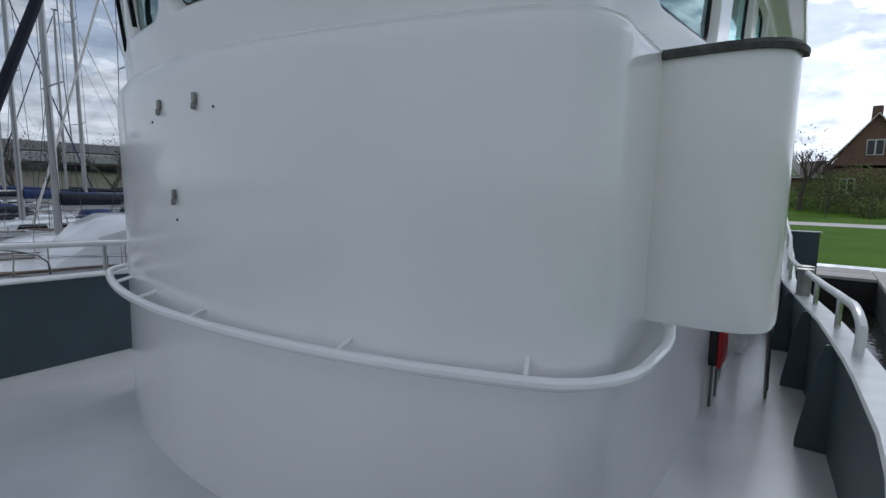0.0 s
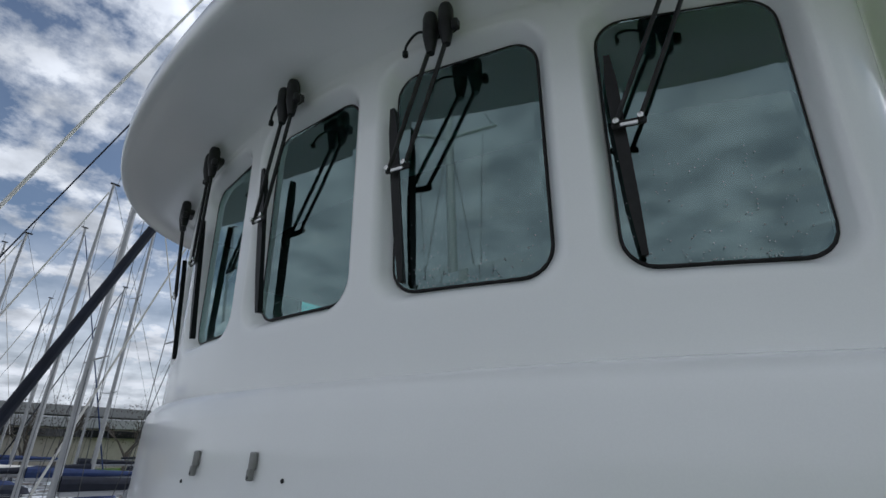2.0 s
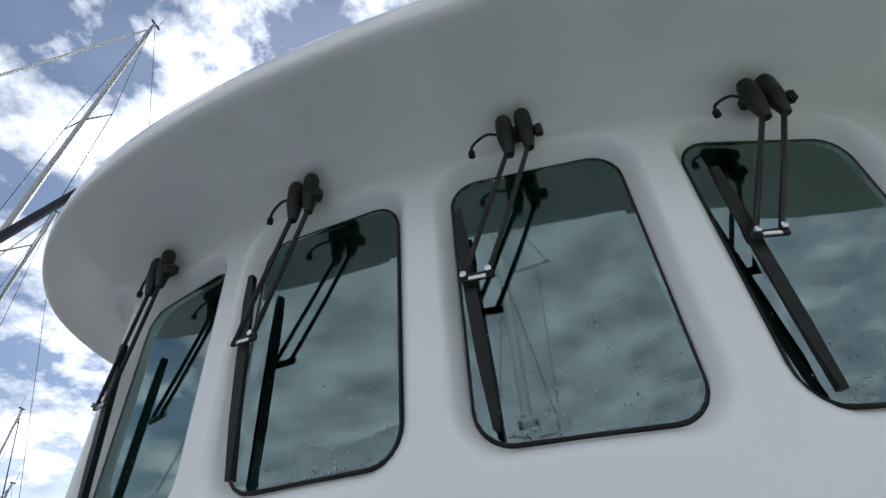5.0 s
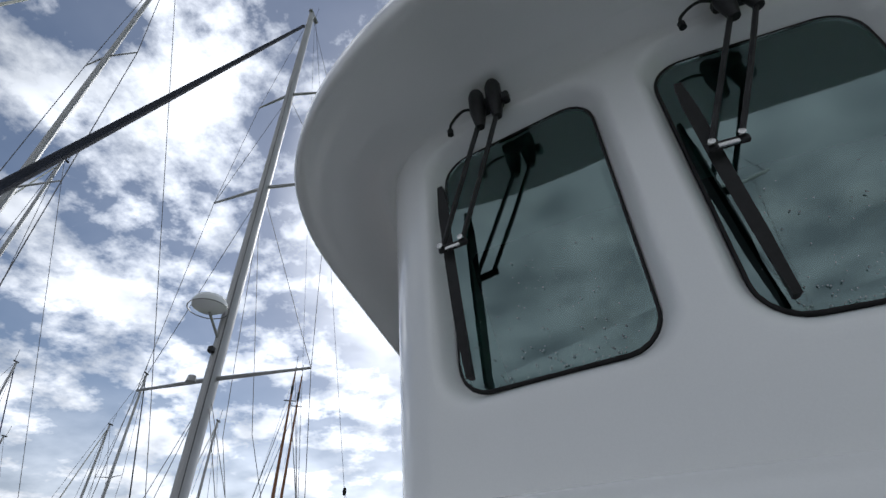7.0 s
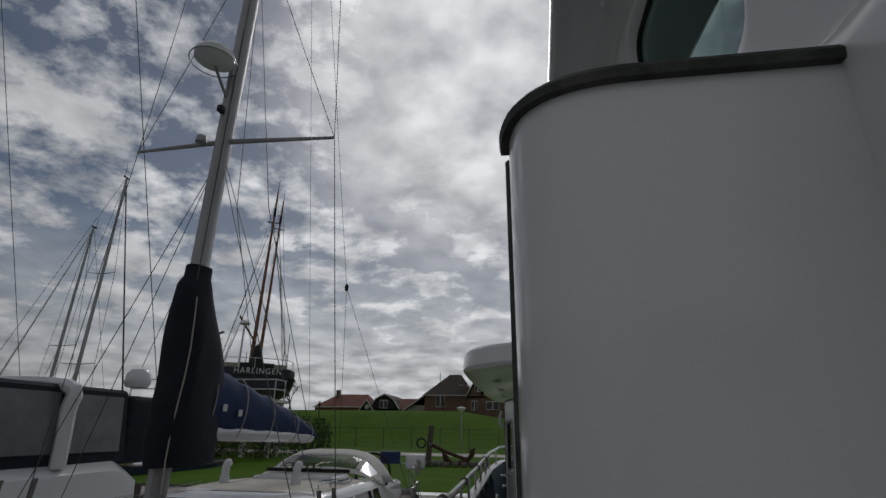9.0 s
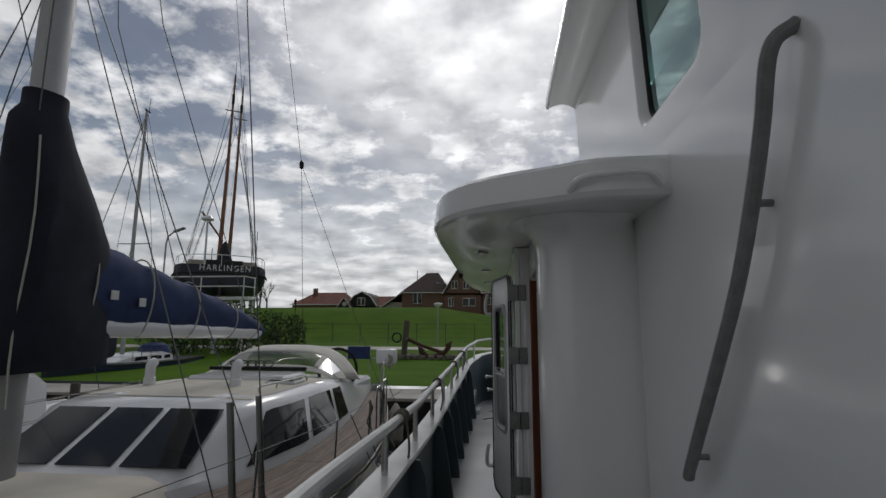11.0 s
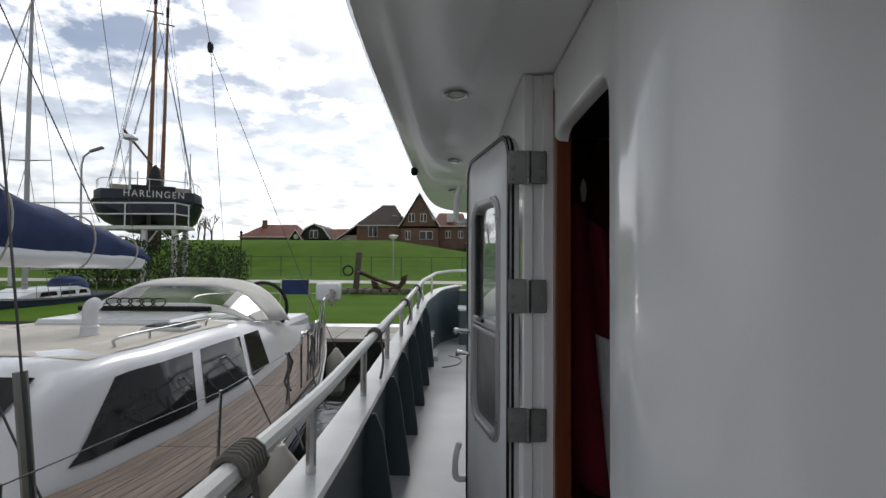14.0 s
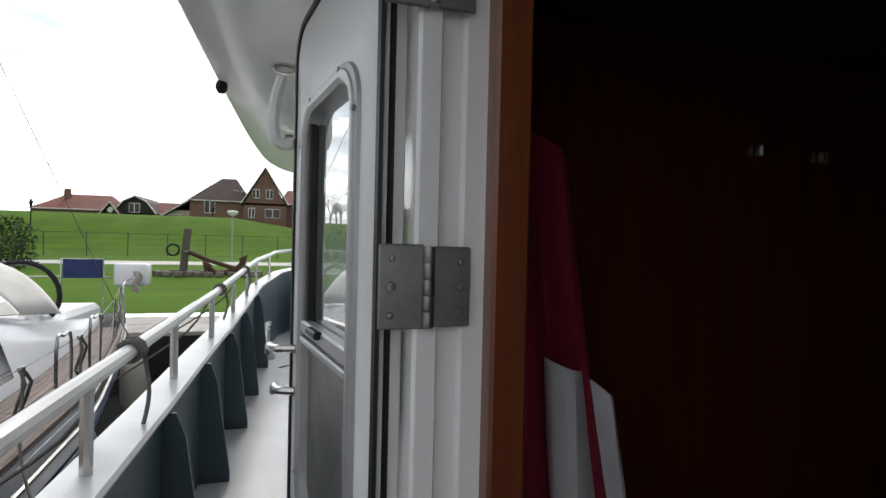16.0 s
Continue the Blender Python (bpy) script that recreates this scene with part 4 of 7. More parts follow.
# front face with an opening
outer, holer = rounded(LW - 0.01, LH - 0.01, 0.10, 6), rounded(wr, wh, 0.09, 6)
rings += [[(-0.05, LW / 2 + a, wz + b) for a, b in holer], [(-0.004, LW / 2 + a, wz + b) for a, b in holer], leaf_ring(-0.004, LW - 0.01, LH - 0.01, 0.10), leaf_ring(-0.009, LW, LH, 0.10)]
loft(bm, rings + rings[:1], True, False)
part("slab", bm, WHITE2, leaf, angle=50)
bm = bmesh.new()
loft(bm, [leaf_ring(-0.05, LW + 0.02, LH + 0.02, 0.11), leaf_ring(-0.056, LW + 0.012, LH + 0.012, 0.105), leaf_ring(-0.056, LW - 0.02, LH - 0.02, 0.095), leaf_ring(-0.048, LW - 0.025, LH - 0.025, 0.09), leaf_ring(-0.03, LW + 0.02, LH + 0.02, 0.11)], True, False)
part("seal", bm, BLACK, leaf, "black rubber edge seal")
frm = [[(x, LW / 2 + a * (wr + o) / wr, wz + b * (wh + o) / wh) for a, b in holer] for x, o in ((-0.05, 0.075), (-0.058, 0.07), (-0.060, 0.05), (-0.064, 0.045), (-0.064, 0.02), (-0.056, 0.0), (-0.02, -0.01))]
bm = bmesh.new()
loft(bm, frm, True, False)
fr_w = part("window_frame", bm, ALU, leaf, "ribbed aluminium window frame")
for a, b in rounded(wr + 0.05, wh + 0.05, 0.1, 1):
    part("screw", lathed([(0, 0.004), (0.006, 0.003), (0.006, 0), (0, 0)], 8, (-0.062, LW / 2 + a, wz + b), Matrix.Rotation(radians(-90), 4, "Y")), DULLSTEEL, fr_w)
part("sash_rail", boxed((-0.045, LW / 2, wz - 0.04), (0.03, wr, 0.035), 0.005), ALU, leaf)
part("sash_rail", boxed((-0.052, LW / 2, wz - 0.075), (0.02, wr, 0.018), 0.004), ALU, leaf)
part("sash_side", boxed((-0.040, LW / 2 + wr / 2 - 0.02, wz + 0.23), (0.022, 0.03, 0.52), 0.004), BLACKMET, leaf)
part("sash_side", boxed((-0.040, LW / 2 - wr / 2 + 0.02, wz + 0.23), (0.022, 0.02, 0.52), 0.004), ALU, leaf)
part("catch", boxed((-0.065, LW / 2 + 0.03, wz - 0.03), (0.02, 0.09, 0.018), 0.004), BLACKMET, leaf)
bm = bmesh.new()
bm.faces.new([bm.verts.new((-0.030, LW / 2 + a, wz + 0.23 + b)) for a, b in ((-0.19, -0.27), (-0.19, 0.27), (0.19, 0.27), (0.19, -0.27))])
up_p = part("pane", bm, CLEAR, leaf, smooth=False)
if up_p.data.polygons[0].normal.x > 0:
    up_p.data.flip_normals()
up_p.visible_shadow = False
part("screen", boxed((-0.034, LW / 2, wz - 0.29), (0.006, wr - 0.02, 0.42)), DULLSTEEL, leaf, "grey insect screen")
for z, d in ((0.98, 0.055), (0.86, 0.04)):
    bm = bmesh.new()
    tube(bm, smooth_path([(-0.05, LW - 0.05, z), (-0.05 - d, LW - 0.02, z), (-0.05 - d, LW + 0.05, z - 0.005), (-0.05 - d, LW + 0.07, z - 0.03)], 4), 0.012, 8)
    part("handle", bm, STEEL, leaf, "chrome lever handle")
for z in (1.66, 0.26):
    bm = bmesh.new()
    tube(bm, smooth_path([(-0.03, LW + 0.02, z - 0.09), (-0.10, LW + 0.035, z - 0.085), (-0.105, LW + 0.035, z + 0.02), (-0.085, LW + 0.035, z + 0.10)], 4), 0.017, 8)
    part("dog_handle", bm, WHITE2, leaf)

def make_hinge():
    h = thing("door_hinge", "large dull steel butt hinge with bolts", "hinge", "door hinges")
    part("plate", boxed((0.039, 0, 0), (0.066, 0.007, 0.13), 0.003), DULLSTEEL, h)
    part("plate", boxed((-0.042, 0, 0), (0.074, 0.007, 0.135), 0.003), DULLSTEEL, h)
    for z in (-0.052, -0.026, 0.0, 0.026, 0.052):
        part("knuckle", lathed([(0.0, 0.0125), (0.009, 0.0125), (0.010, 0.010), (0.010, -0.010), (0.009, -0.0125), (0.0, -0.0125)], 10, (0, -0.009, z)), DULLSTEEL, h)
    for x, z, r in ((0.054, 0.04, 0.006), (0.054, -0.04, 0.006), (0.054, 0.0, 0.008), (-0.058, 0.045, 0.006), (-0.06, -0.045, 0.006), (-0.06, 0.0, 0.009)):
        part("bolt", lathed([(0, 0.006), (r * 0.8, 0.005), (r, 0.0), (0, 0)], 8, (x, -0.0035, z), Matrix.Rotation(radians(90), 4, "X")), DULLSTEEL, h)
    return h
hinge = make_hinge()
hinge_x = XC - XA + 0.02
hinge.matrix_basis = pose(hinge_x, Y_D1 - 0.008, 2.085)
for z in (1.575, 1.07, 0.58):
    copy_thing(hinge, pose(hinge_x, Y_D1 - 0.008, z))

flag = thing("flag", "folded red white and blue flag hanging in the doorway", "flag")
def fold(y0, y1, z0, z1, name, mat):
    bm = bmesh.new()
    rows_f = []
    for j in range(13):
        v = j / 12
        z = z1 + (z0 - z1) * v
        row = []
        for i in range(13):
            u = i / 12
            width = 0.13 + 0.17 * (2.2 - z)
            x = -2.20 + width * (y0 + (y1 - y0) * u) + 0.015 * math.sin(7 * u + 3 * z)
            row.append((x, 6.50 + 0.035 * math.sin(9 * u + 2 * z), z - 0.15 * u * (y1 - y0)))
        rows_f.append(row)
    loft(bm, rows_f, closed=False, cap=False)
    o = part(name, bm, mat, flag)
    so = o.modifiers.new("thick", "SOLIDIFY"); so.thickness = 0.004
fold(-0.05, 0.9, 0.75, 1.98, "red_band", FLAGRED)
fold(0.36, 0.92, 0.40, 1.40, "white_band", FLAGWHITE)
bpy.data.objects["white_band"].location.y -= 0.05
part("finial", lathed([(0, 0.06), (0.012, 0.03), (0.016, 0.0), (0.008, -0.05), (0, -0.05)], 8, (-2.16, 6.5, 2.03)), CANVAS, flag)

# curved handrail beside the steps on the wheelhouse side
hrl = thing("side_handrail", "weathered grey curved handrail on the white side wall", "rail")
hp = [(-1.725, 3.59, 2.68), (-1.79, 3.62, 2.62), (-1.79, 3.70, 2.42), (-1.79, 3.79, 2.22), (-1.79, 3.94, 1.95), (-1.79, 4.16, 1.65), (-1.79, 4.48, 1.23), (-1.785, 4.52, 1.18)]
part("tube", tubed(smooth_path(hp, 6), 0.024, 10), GREYRUBBER, hrl)
for y, z in ((3.80, 2.20), (4.44, 1.28)):
    part("standoff", tubed([(-1.79, y, z), (-1.72, y, z)], 0.013, 8), DULLSTEEL, hrl)

flag.location = (0.03, 0.06, 0)

# lights and fittings under the boat deck
def make_downlight():
    d = thing("downlight", "small round chrome downlight in the white ceiling", "light", "downlights")
    part("bezel", lathed([(0.050, 0.0), (0.056, -0.006), (0.050, -0.011), (0.040, -0.008), (0.038, 0.004)], 20), STEEL, d)
    part("lens", lathed([(0.0, -0.004), (0.038, -0.003), (0.039, 0.002), (0.0, 0.002)], 20), CANVAS, d)
    return d
dl = make_downlight()
dl.matrix_basis = pose(-2.70, 6.55, Z_UND + 0.001)
for y in (8.015, 9.6):
    copy_thing(dl, pose(-2.70, y, Z_UND + 0.001))
nb = thing("cable_gland", "black knob under the overhang edge", "fitting")
part("knob", lathed([(0, 0.03), (0.022, 0.03), (0.03, 0.012), (0.03, -0.008), (0.018, -0.03), (0.0, -0.034)], 10, (-3.02, 8.31, 2.43)), BLACK, nb)
grip = thing("grab_handle", "white moulded handhold on the overhang edge", "handle")
gp = [(XC - 2.42, 4.69, 2.50), (XC - 2.36, 4.62, 2.545), (XC - 2.2, 4.585, 2.56), (XC - 2.05, 4.58, 2.555), (XC - 1.98, 4.61, 2.50)]
part("bar", tubed(smooth_path(gp, 5), 0.018, 8), WHITE, grip)

# mooring bollards on the side deck
bol = thing("mooring_bollard", "twin steel mooring bollard on a grey base", "bollard", at=(-3.1, 13.0, deck_z(13.0)))
part("base", boxed((0, 0, 0.05), (0.34, 0.62, 0.10), 0.015), DECKGREY, bol)
for y in (-0.17, 0.2):
    part("post", lathed([(0.085, 0.08), (0.08, 0.10), (0.08, 0.40), (0.095, 0.41), (0.10, 0.43), (0.095, 0.45), (0.0, 0.455)], 20, (0, y, 0)), STEEL, bol)
cable = thing("deck_cable", "thin grey cable lying on the deck", "cable")
part("lead", tubed(smooth_path([(-2.75, 13.2, deck_z(13.2) + 0.01), (-2.55, 12.9, deck_z(12.9) + 0.01), (-2.6, 12.4, deck_z(12.4) + 0.01), (-2.85, 12.1, deck_z(12.1) + 0.01)], 6), 0.008, 6), ROPE, cable)
lock = thing("deck_locker", "blue-grey deck locker with pale lid", "locker", at=(XC - 1.75, 15.0, deck_z(15)))
part("body", boxed((0, 0, 0.36), (2.0, 0.7, 0.72), 0.01), BULWARK, lock)
part("lid", boxed((0, 0, 0.74), (2.04, 0.74, 0.05), 0.012), CAP, lock)
tr = thing("bulwark_stern", "blue-grey steel stern bulwark", "bulwark", kind="structure")
part("plate", boxed((XC, 15.9, 0.35), (5.4, 0.08, 1.3)), BULWARK, tr)
part("cap", boxed((XC, 15.9, 1.01), (5.5, 0.18, 0.03), 0.006), CAP, tr)

# rope lashings on the rail
def make_lashing(y, turns=5, tail=0.3):
    l = thing("rope_lashing", "grey rope turns tied around the guard rail", "rope", "rope lashings")
    x, z = XC - (side_x(y) + 0.05), rail_z(y)
    pts = []
    for i in range(turns * 10 + 1):
        a = 2 * math.pi * i / 10
        pts.append((x + 0.042 * math.cos(a), y + 0.018 * i / 10 - 0.04, z + 0.042 * math.sin(a)))
    part("turn", tubed(pts, 0.011, 6), ROPE, l)
    part("tail", tubed(smooth_path([(x + 0.04, y, z), (x + 0.06, y + 0.01, z - tail * 0.5), (x + 0.03, y + 0.02, z - tail)], 4), 0.009, 6), ROPE, l)
    part("tail", tubed(smooth_path([(x - 0.04, y + 0.03, z), (x - 0.25, y + 0.05, z - 0.35), (x - 0.8, y + 0.2, z - 0.75)], 4), 0.009, 6), ROPE, l)
make_lashing(5.55, 7, 0.4)
make_lashing(7.75, 4, 0.35)
make_lashing(9.9, 4, 0.25)
make_lashing(11.6, 3, 0.25)

# upper house abaft the wheelhouse with its roof edge
uh = thing("wall_upper_aft", "white upper house wall abaft the wheelhouse", "wall", kind="structure")
part("wall", boxed((XC, 9.2, 3.05), (2.9, 3.6, 0.8), 0.06), WHITE, uh)
part("rim", boxed((XC, 9.2, 3.47), (3.2, 3.9, 0.08), 0.03), WHITE, uh)
ex = thing("exhaust_cowl", "white ventilation cowl on the boat deck", "vent")
part("pipe", lathed([(0.09, 0), (0.09, 0.42), (0.12, 0.44), (0.12, 0.56), (0.10, 0.60), (0.0, 0.61)], 16, (XC - 1.2, 10.6, 3.5)), WHITE, ex)

# signal mast on the foredeck, mirrored in the wheelhouse windows
sm = thing("signal_mast", "white steel signal mast with crosstree on the foredeck", "mast", at=(XC, -5.5, deck_z(-5.5)))
part("pole", tubed([(0, 0, 0), (0, 0, 4.0), (0, 0, 8.0)], 0.10, 12, taper=0.06), WHITE2, sm)
part("step", boxed((0, 0, 0.06), (0.40, 0.40, 0.12), 0.02), WHITE2, sm)
part("winch", lathed([(0.06, -0.14), (0.12, -0.12), (0.08, -0.08), (0.08, 0.08), (0.12, 0.12), (0.06, 0.14)], 12, (0, 0.18, 3.9), Matrix.Rotation(radians(90), 4, "Y")), DULLSTEEL, sm)
for sx in (-1, 1):
    part("crosstree", tubed([(0, 0, 6.35), (sx * 0.78, 0, 6.50)], 0.04, 8, taper=0.025), WHITE2, sm)
    part("stay", tubed([(sx * 0.74, 0, 6.48), (0, 0, 7.9)], 0.007, 5), WIRE, sm)
    part("stay", tubed([(sx * 0.95, 0.9, 0.05), (0, 0, 6.4)], 0.007, 5), WIRE, sm)
    part("halyard", tubed([(sx * 0.55, 0, 6.45), (sx * 0.25, 0.05, 0.6)], 0.005, 5), WIRE, sm)
part("lamp", lathed([(0.0, 0.12), (0.05, 0.11), (0.06, 0.0), (0.05, -0.02), (0, -0.02)], 10, (0, 0, 8.02)), BLACKMET, sm)

# ---- the yacht alongside ----
YX, YD = -6.95, 0.08        # its centre line and deck height
def y_half(y):
    return table(y, (-1.1, 0.05), (-0.6, 0.5), (0.6, 1.15), (2.2, 1.75), (4.6, 2.15), (7, 2.45), (9, 2.60), (11, 2.45), (13.5, 1.90), (15.2, 1.45), (16.3, 1.1))
def y_sheer(y):
    return YD + table(y, (-1.1, 0.50), (1, 0.32), (4, 0.12), (8, 0.0), (12, 0.03), (15.2, 0.12))
yacht = thing("sailing_yacht", "white sailing yacht with teak deck and blue sail cover moored alongside", "boat")
YY = [-1.1 + 0.5 * i for i in range(35)]
bm = bmesh.new()
loft(bm, [[(YX + s * y_half(y) * k, y, z) for s, k, z in ((-1, 1.0, y_sheer(y) + 0.05), (-1, 0.985, y_sheer(y) - 0.35), (-1, 0.90, -0.75), (-1, 0.6, -1.3), (0, 0, -1.5), (1, 0.6, -1.3), (1, 0.90, -0.75), (1, 0.985, y_sheer(y) - 0.35), (1, 1.0, y_sheer(y) + 0.05))] for y in YY], closed=False, cap=False)
loft(bm, [[(YX + s * y_half(y), y, y_sheer(y) - 0.004) for s in (-1, 1)] for y in YY], closed=False, cap=False)
f = [bm.verts.new(p) for p in [(YX - 1.12, 16.25, y_sheer(16.2)), (YX + 1.12, 16.25, y_sheer(16.2)), (YX + 1.0, 16.45, -0.9), (YX - 1.0, 16.45, -0.9)]]
bm.faces.new(f)
part("hull", bm, HULLWHITE, yacht)
for s in (-1, 1):
    part("toe_rail", tubed([(YX + s * (y_half(y) - 0.03), y, y_sheer(y) + 0.075) for y in YY], 0.028, 6), TEAK, yacht)
    part("rubbing_strake", tubed([(YX + s * (y_half(y) + 0.005), y, y_sheer(y) - 0.16) for y in YY], 0.022, 6), DULLSTEEL, yacht)
    for dz in (0.40, 0.45):
        part("stripe", tubed([(YX + s * (y_half(y) * 0.975 + 0.012), y, y_sheer(y) - dz) for y in YY], 0.010, 4), NAVY, yacht)

def c_half(y):
    return table(y, (6.9, 1.22), (7.4, 1.40), (8.0, 1.58), (9.0, 1.74), (10.5, 1.76), (12.0, 1.62), (13.6, 1.38), (15.4, 1.1))
def c_top(y):
    return YD + table(y, (6.9, 0.10), (7.15, 0.18), (8.15, 0.74), (8.6, 0.79), (10.2, 0.79), (11.5, 0.74), (12.6, 0.62), (13.6, 0.48), (15.4, 0.42))
cy = [6.9, 7.15, 7.4, 7.65, 7.9, 8.15, 8.35] + [8.6 + 0.3 * i for i in range(23)]
bm = bmesh.new()
loft(bm, [[(YX + s * (c_half(y) - ins), y, z) for s, ins, z in [(-1, 0.0, y_sheer(y) - 0.01), (-1, 0.04, y_sheer(y) + 0.12), (-1, 0.24, c_top(y) - 0.12), (-1, 0.30, c_top(y) - 0.03), (-1, 0.42, c_top(y)), (-1, 0.9, c_top(y) + 0.03), (1, 0.9, c_top(y) + 0.03), (1, 0.42, c_top(y)), (1, 0.30, c_top(y) - 0.03), (1, 0.24, c_top(y) - 0.12), (1, 0.04, y_sheer(y) + 0.12), (1, 0.0, y_sheer(y) - 0.01)]] for y in cy], closed=False)
part("coachroof", bm, HULLWHITE, yacht, angle=50)
bm = bmesh.new()
loft(bm, [[(YX + s * (c_half(y) - 0.46), y, c_top(y) + z) for s, z in ((-1, 0.002), (-0.5, 0.03), (0.5, 0.03), (1, 0.002))] for y in [8.45 + 0.3 * i for i in range(10)]], closed=False, cap=False)
bmesh.ops.translate(bm, verts=bm.verts, vec=(0, 0, 0.008))
part("nonslip", bm, CREAM, yacht)
bm = bmesh.new()
loft(bm, [[(YX + s * k * w, y, y_sheer(y) + z * h) for s, k, z in ((-1, 1.0, 0.0), (-1, 0.9, 0.7), (-1, 0.75, 1.0), (1, 0.75, 1.0), (1, 0.9, 0.7), (1, 1.0, 0.0))] for y, w, h in ((2.5, 0.42, 0.03), (2.9, 0.55, 0.14), (4.0, 0.85, 0.20), (5.5, 1.08, 0.22), (6.95, 1.26, 0.24))])
part("foredeck_trunk", bm, CREAM, yacht, "cream non-slip raised foredeck", angle=50)
fh = part("foredeck_hatch", boxed((YX, 4.5, y_sheer(4.5) + 0.24), (0.55, 0.55, 0.06), 0.015), HULLWHITE, yacht)
part("hatch_pane", boxed((YX, 4.5, y_sheer(4.5) + 0.276), (0.46, 0.46, 0.014), 0.004), DARKGLASS, fh)
part("pulpit", tubed(smooth_path([(YX + 0.95, 0.9, y_sheer(0.9) + 0.02), (YX + 0.92, 0.8, y_sheer(0.9) + 0.62), (YX + 0.45, -0.5, y_sheer(-0.5) + 0.66), (YX, -0.95, y_sheer(-0.9) + 0.68), (YX - 0.45, -0.5, y_sheer(-0.5) + 0.66), (YX - 0.92, 0.8, y_sheer(0.9) + 0.62), (YX - 0.95, 0.9, y_sheer(0.9) + 0.02)], 4), 0.015, 8), STEEL, yacht)
# side windows: dark panes with a slanted outline
def side_pane(y0, y1, y2, y3, name="window"):
    for s in (1, -1):
        bm = bmesh.new()
        rows_w = []
        for k in range(7):
            v = k / 6
            z0 = 0.14 + 0.56 * v
            row = []
            for i in range(9):
                u = i / 8
                y = (y0 + (y3 - y0) * v) * (1 - u) + (y1 + (y2 - y1) * v) * u
                zz = y_sheer(y) + 0.13 + (c_top(y) - 0.13 - y_sheer(y) - 0.13) * v
                ins = 0.04 + 0.20 * v - 0.008
                row.append((YX + s * (c_half(y) - ins), y, zz))
            rows_w.append(row)
        loft(bm, rows_w, closed=False, cap=False)
        part(name, bm, DARKGLASS, yacht, "dark tinted pane")
side_pane(7.85, 9.25, 9.50, 8.45)
side_pane(9.42, 10.45, 10.65, 9.66)
side_pane(10.62, 11.35, 11.45, 10.82)
for x0, x1, x2, x3 in ((-1.16, -0.42, -0.40, -1.08), (-0.32, 0.32, 0.30, -0.30), (0.42, 1.16, 1.08, 0.40)):
    bm = bmesh.new()
    y0, z0, y1, z1 = 7.24, c_top(7.24) + 0.035, 8.05, c_top(8.05) + 0.035
    f = [(x0, y0, z0), (x1, y0, z0), (x2, y1, z1), (x3, y1, z1)]
    prism_pts = [[(YX + x, y - o * 0.6, z + o) for x, y, z in f] for o in (0.0, 0.012)]
    loft(bm, prism_pts)
    part("front_window", bm, DARKGLASS, yacht, "dark forward saloon window", smooth=False)
# teak side decks, plank by plank
for s, lo_, hi_ in ((1, 0, 9), (-1, 0, 9)):
    for kx in range(lo_, hi_):
        for seg in range(6):
            ya, yb = 2.6 + 2.0 * seg, 2.6 + 2.0 * (seg + 1) - 0.012
            u0, u1 = kx / 9, (kx + 0.93) / 9
            bm = bmesh.new()
            ring_p = []
            for y in np.linspace(ya, yb, 5):
                a, b = (c_half(y) if y > 6.9 else table(y, (2.6, 0.3), (6.9, 1.22))) + 0.02, y_half(y) - 0.10
                xa, xb = a + (b - a) * u0, a + (b - a) * u1
                z = y_sheer(y) + 0.004
                ring_p.append([(YX + s * xa, y, z - 0.01), (YX + s * xb, y, z - 0.01), (YX + s * xb, y, z + 0.008), (YX + s * xa, y, z + 0.008)])
            loft(bm, ring_p)
            part("plank", bm, TEAK, yacht, smooth=False)
bm = bmesh.new()
loft(bm, [[(YX + s * (y_half(y) - 0.05), y, y_sheer(y) + 0.002) for s in (-1, 1)] for y in YY[1:]], closed=False, cap=False)
part("deck_seams", bm, CAULK, yacht)
for kx in range(11):
    bm = bmesh.new()
    x = -1.1 + 0.22 * kx
    loft(bm, [[(YX + (x + d) * min(1, y_half(y) / 1.7), y, y_sheer(y) + z) for d, z in ((-0.1, 0.0), (0.1, 0.0), (0.1, 0.012), (-0.1, 0.012))] for y in [-0.3 + 0.4 * i for i in range(8)]])
    part("plank", bm, TEAK, yacht, smooth=False)
# sprayhood
hood = part("sprayhood", bmesh.new(), CANVAS, yacht, "white canvas sprayhood with clear panels")
def hood_pt(a, k):
    """a: across from -1 to 1, k: 0 front foot to 1 aft edge."""
    y = 11.35 + 1.5 * k + 0.16 * (1 - abs(a) ** 2) * (0.3 - k)
    h = 0.70 * math.sin(min(1, 0.10 + k * 0.98) * math.pi / 2) ** 0.8
    w = 1.38 + 0.06 * k
    side = math.copysign(abs(a) ** 0.8, a)
    z = c_top(y) + h * (1 - abs(a) ** 3.2)
    return (YX + w * side, y, z)
def hood_patch(a0, a1, k0, k1, lift):
    bm = bmesh.new()
    loft(bm, [[(x, y, z + lift) for x, y, z in (hood_pt(a0 + (a1 - a0) * i / 20, k0 + (k1 - k0) * j / 8) for i in range(21))] for j in range(9)], closed=False, cap=False)
    return bm
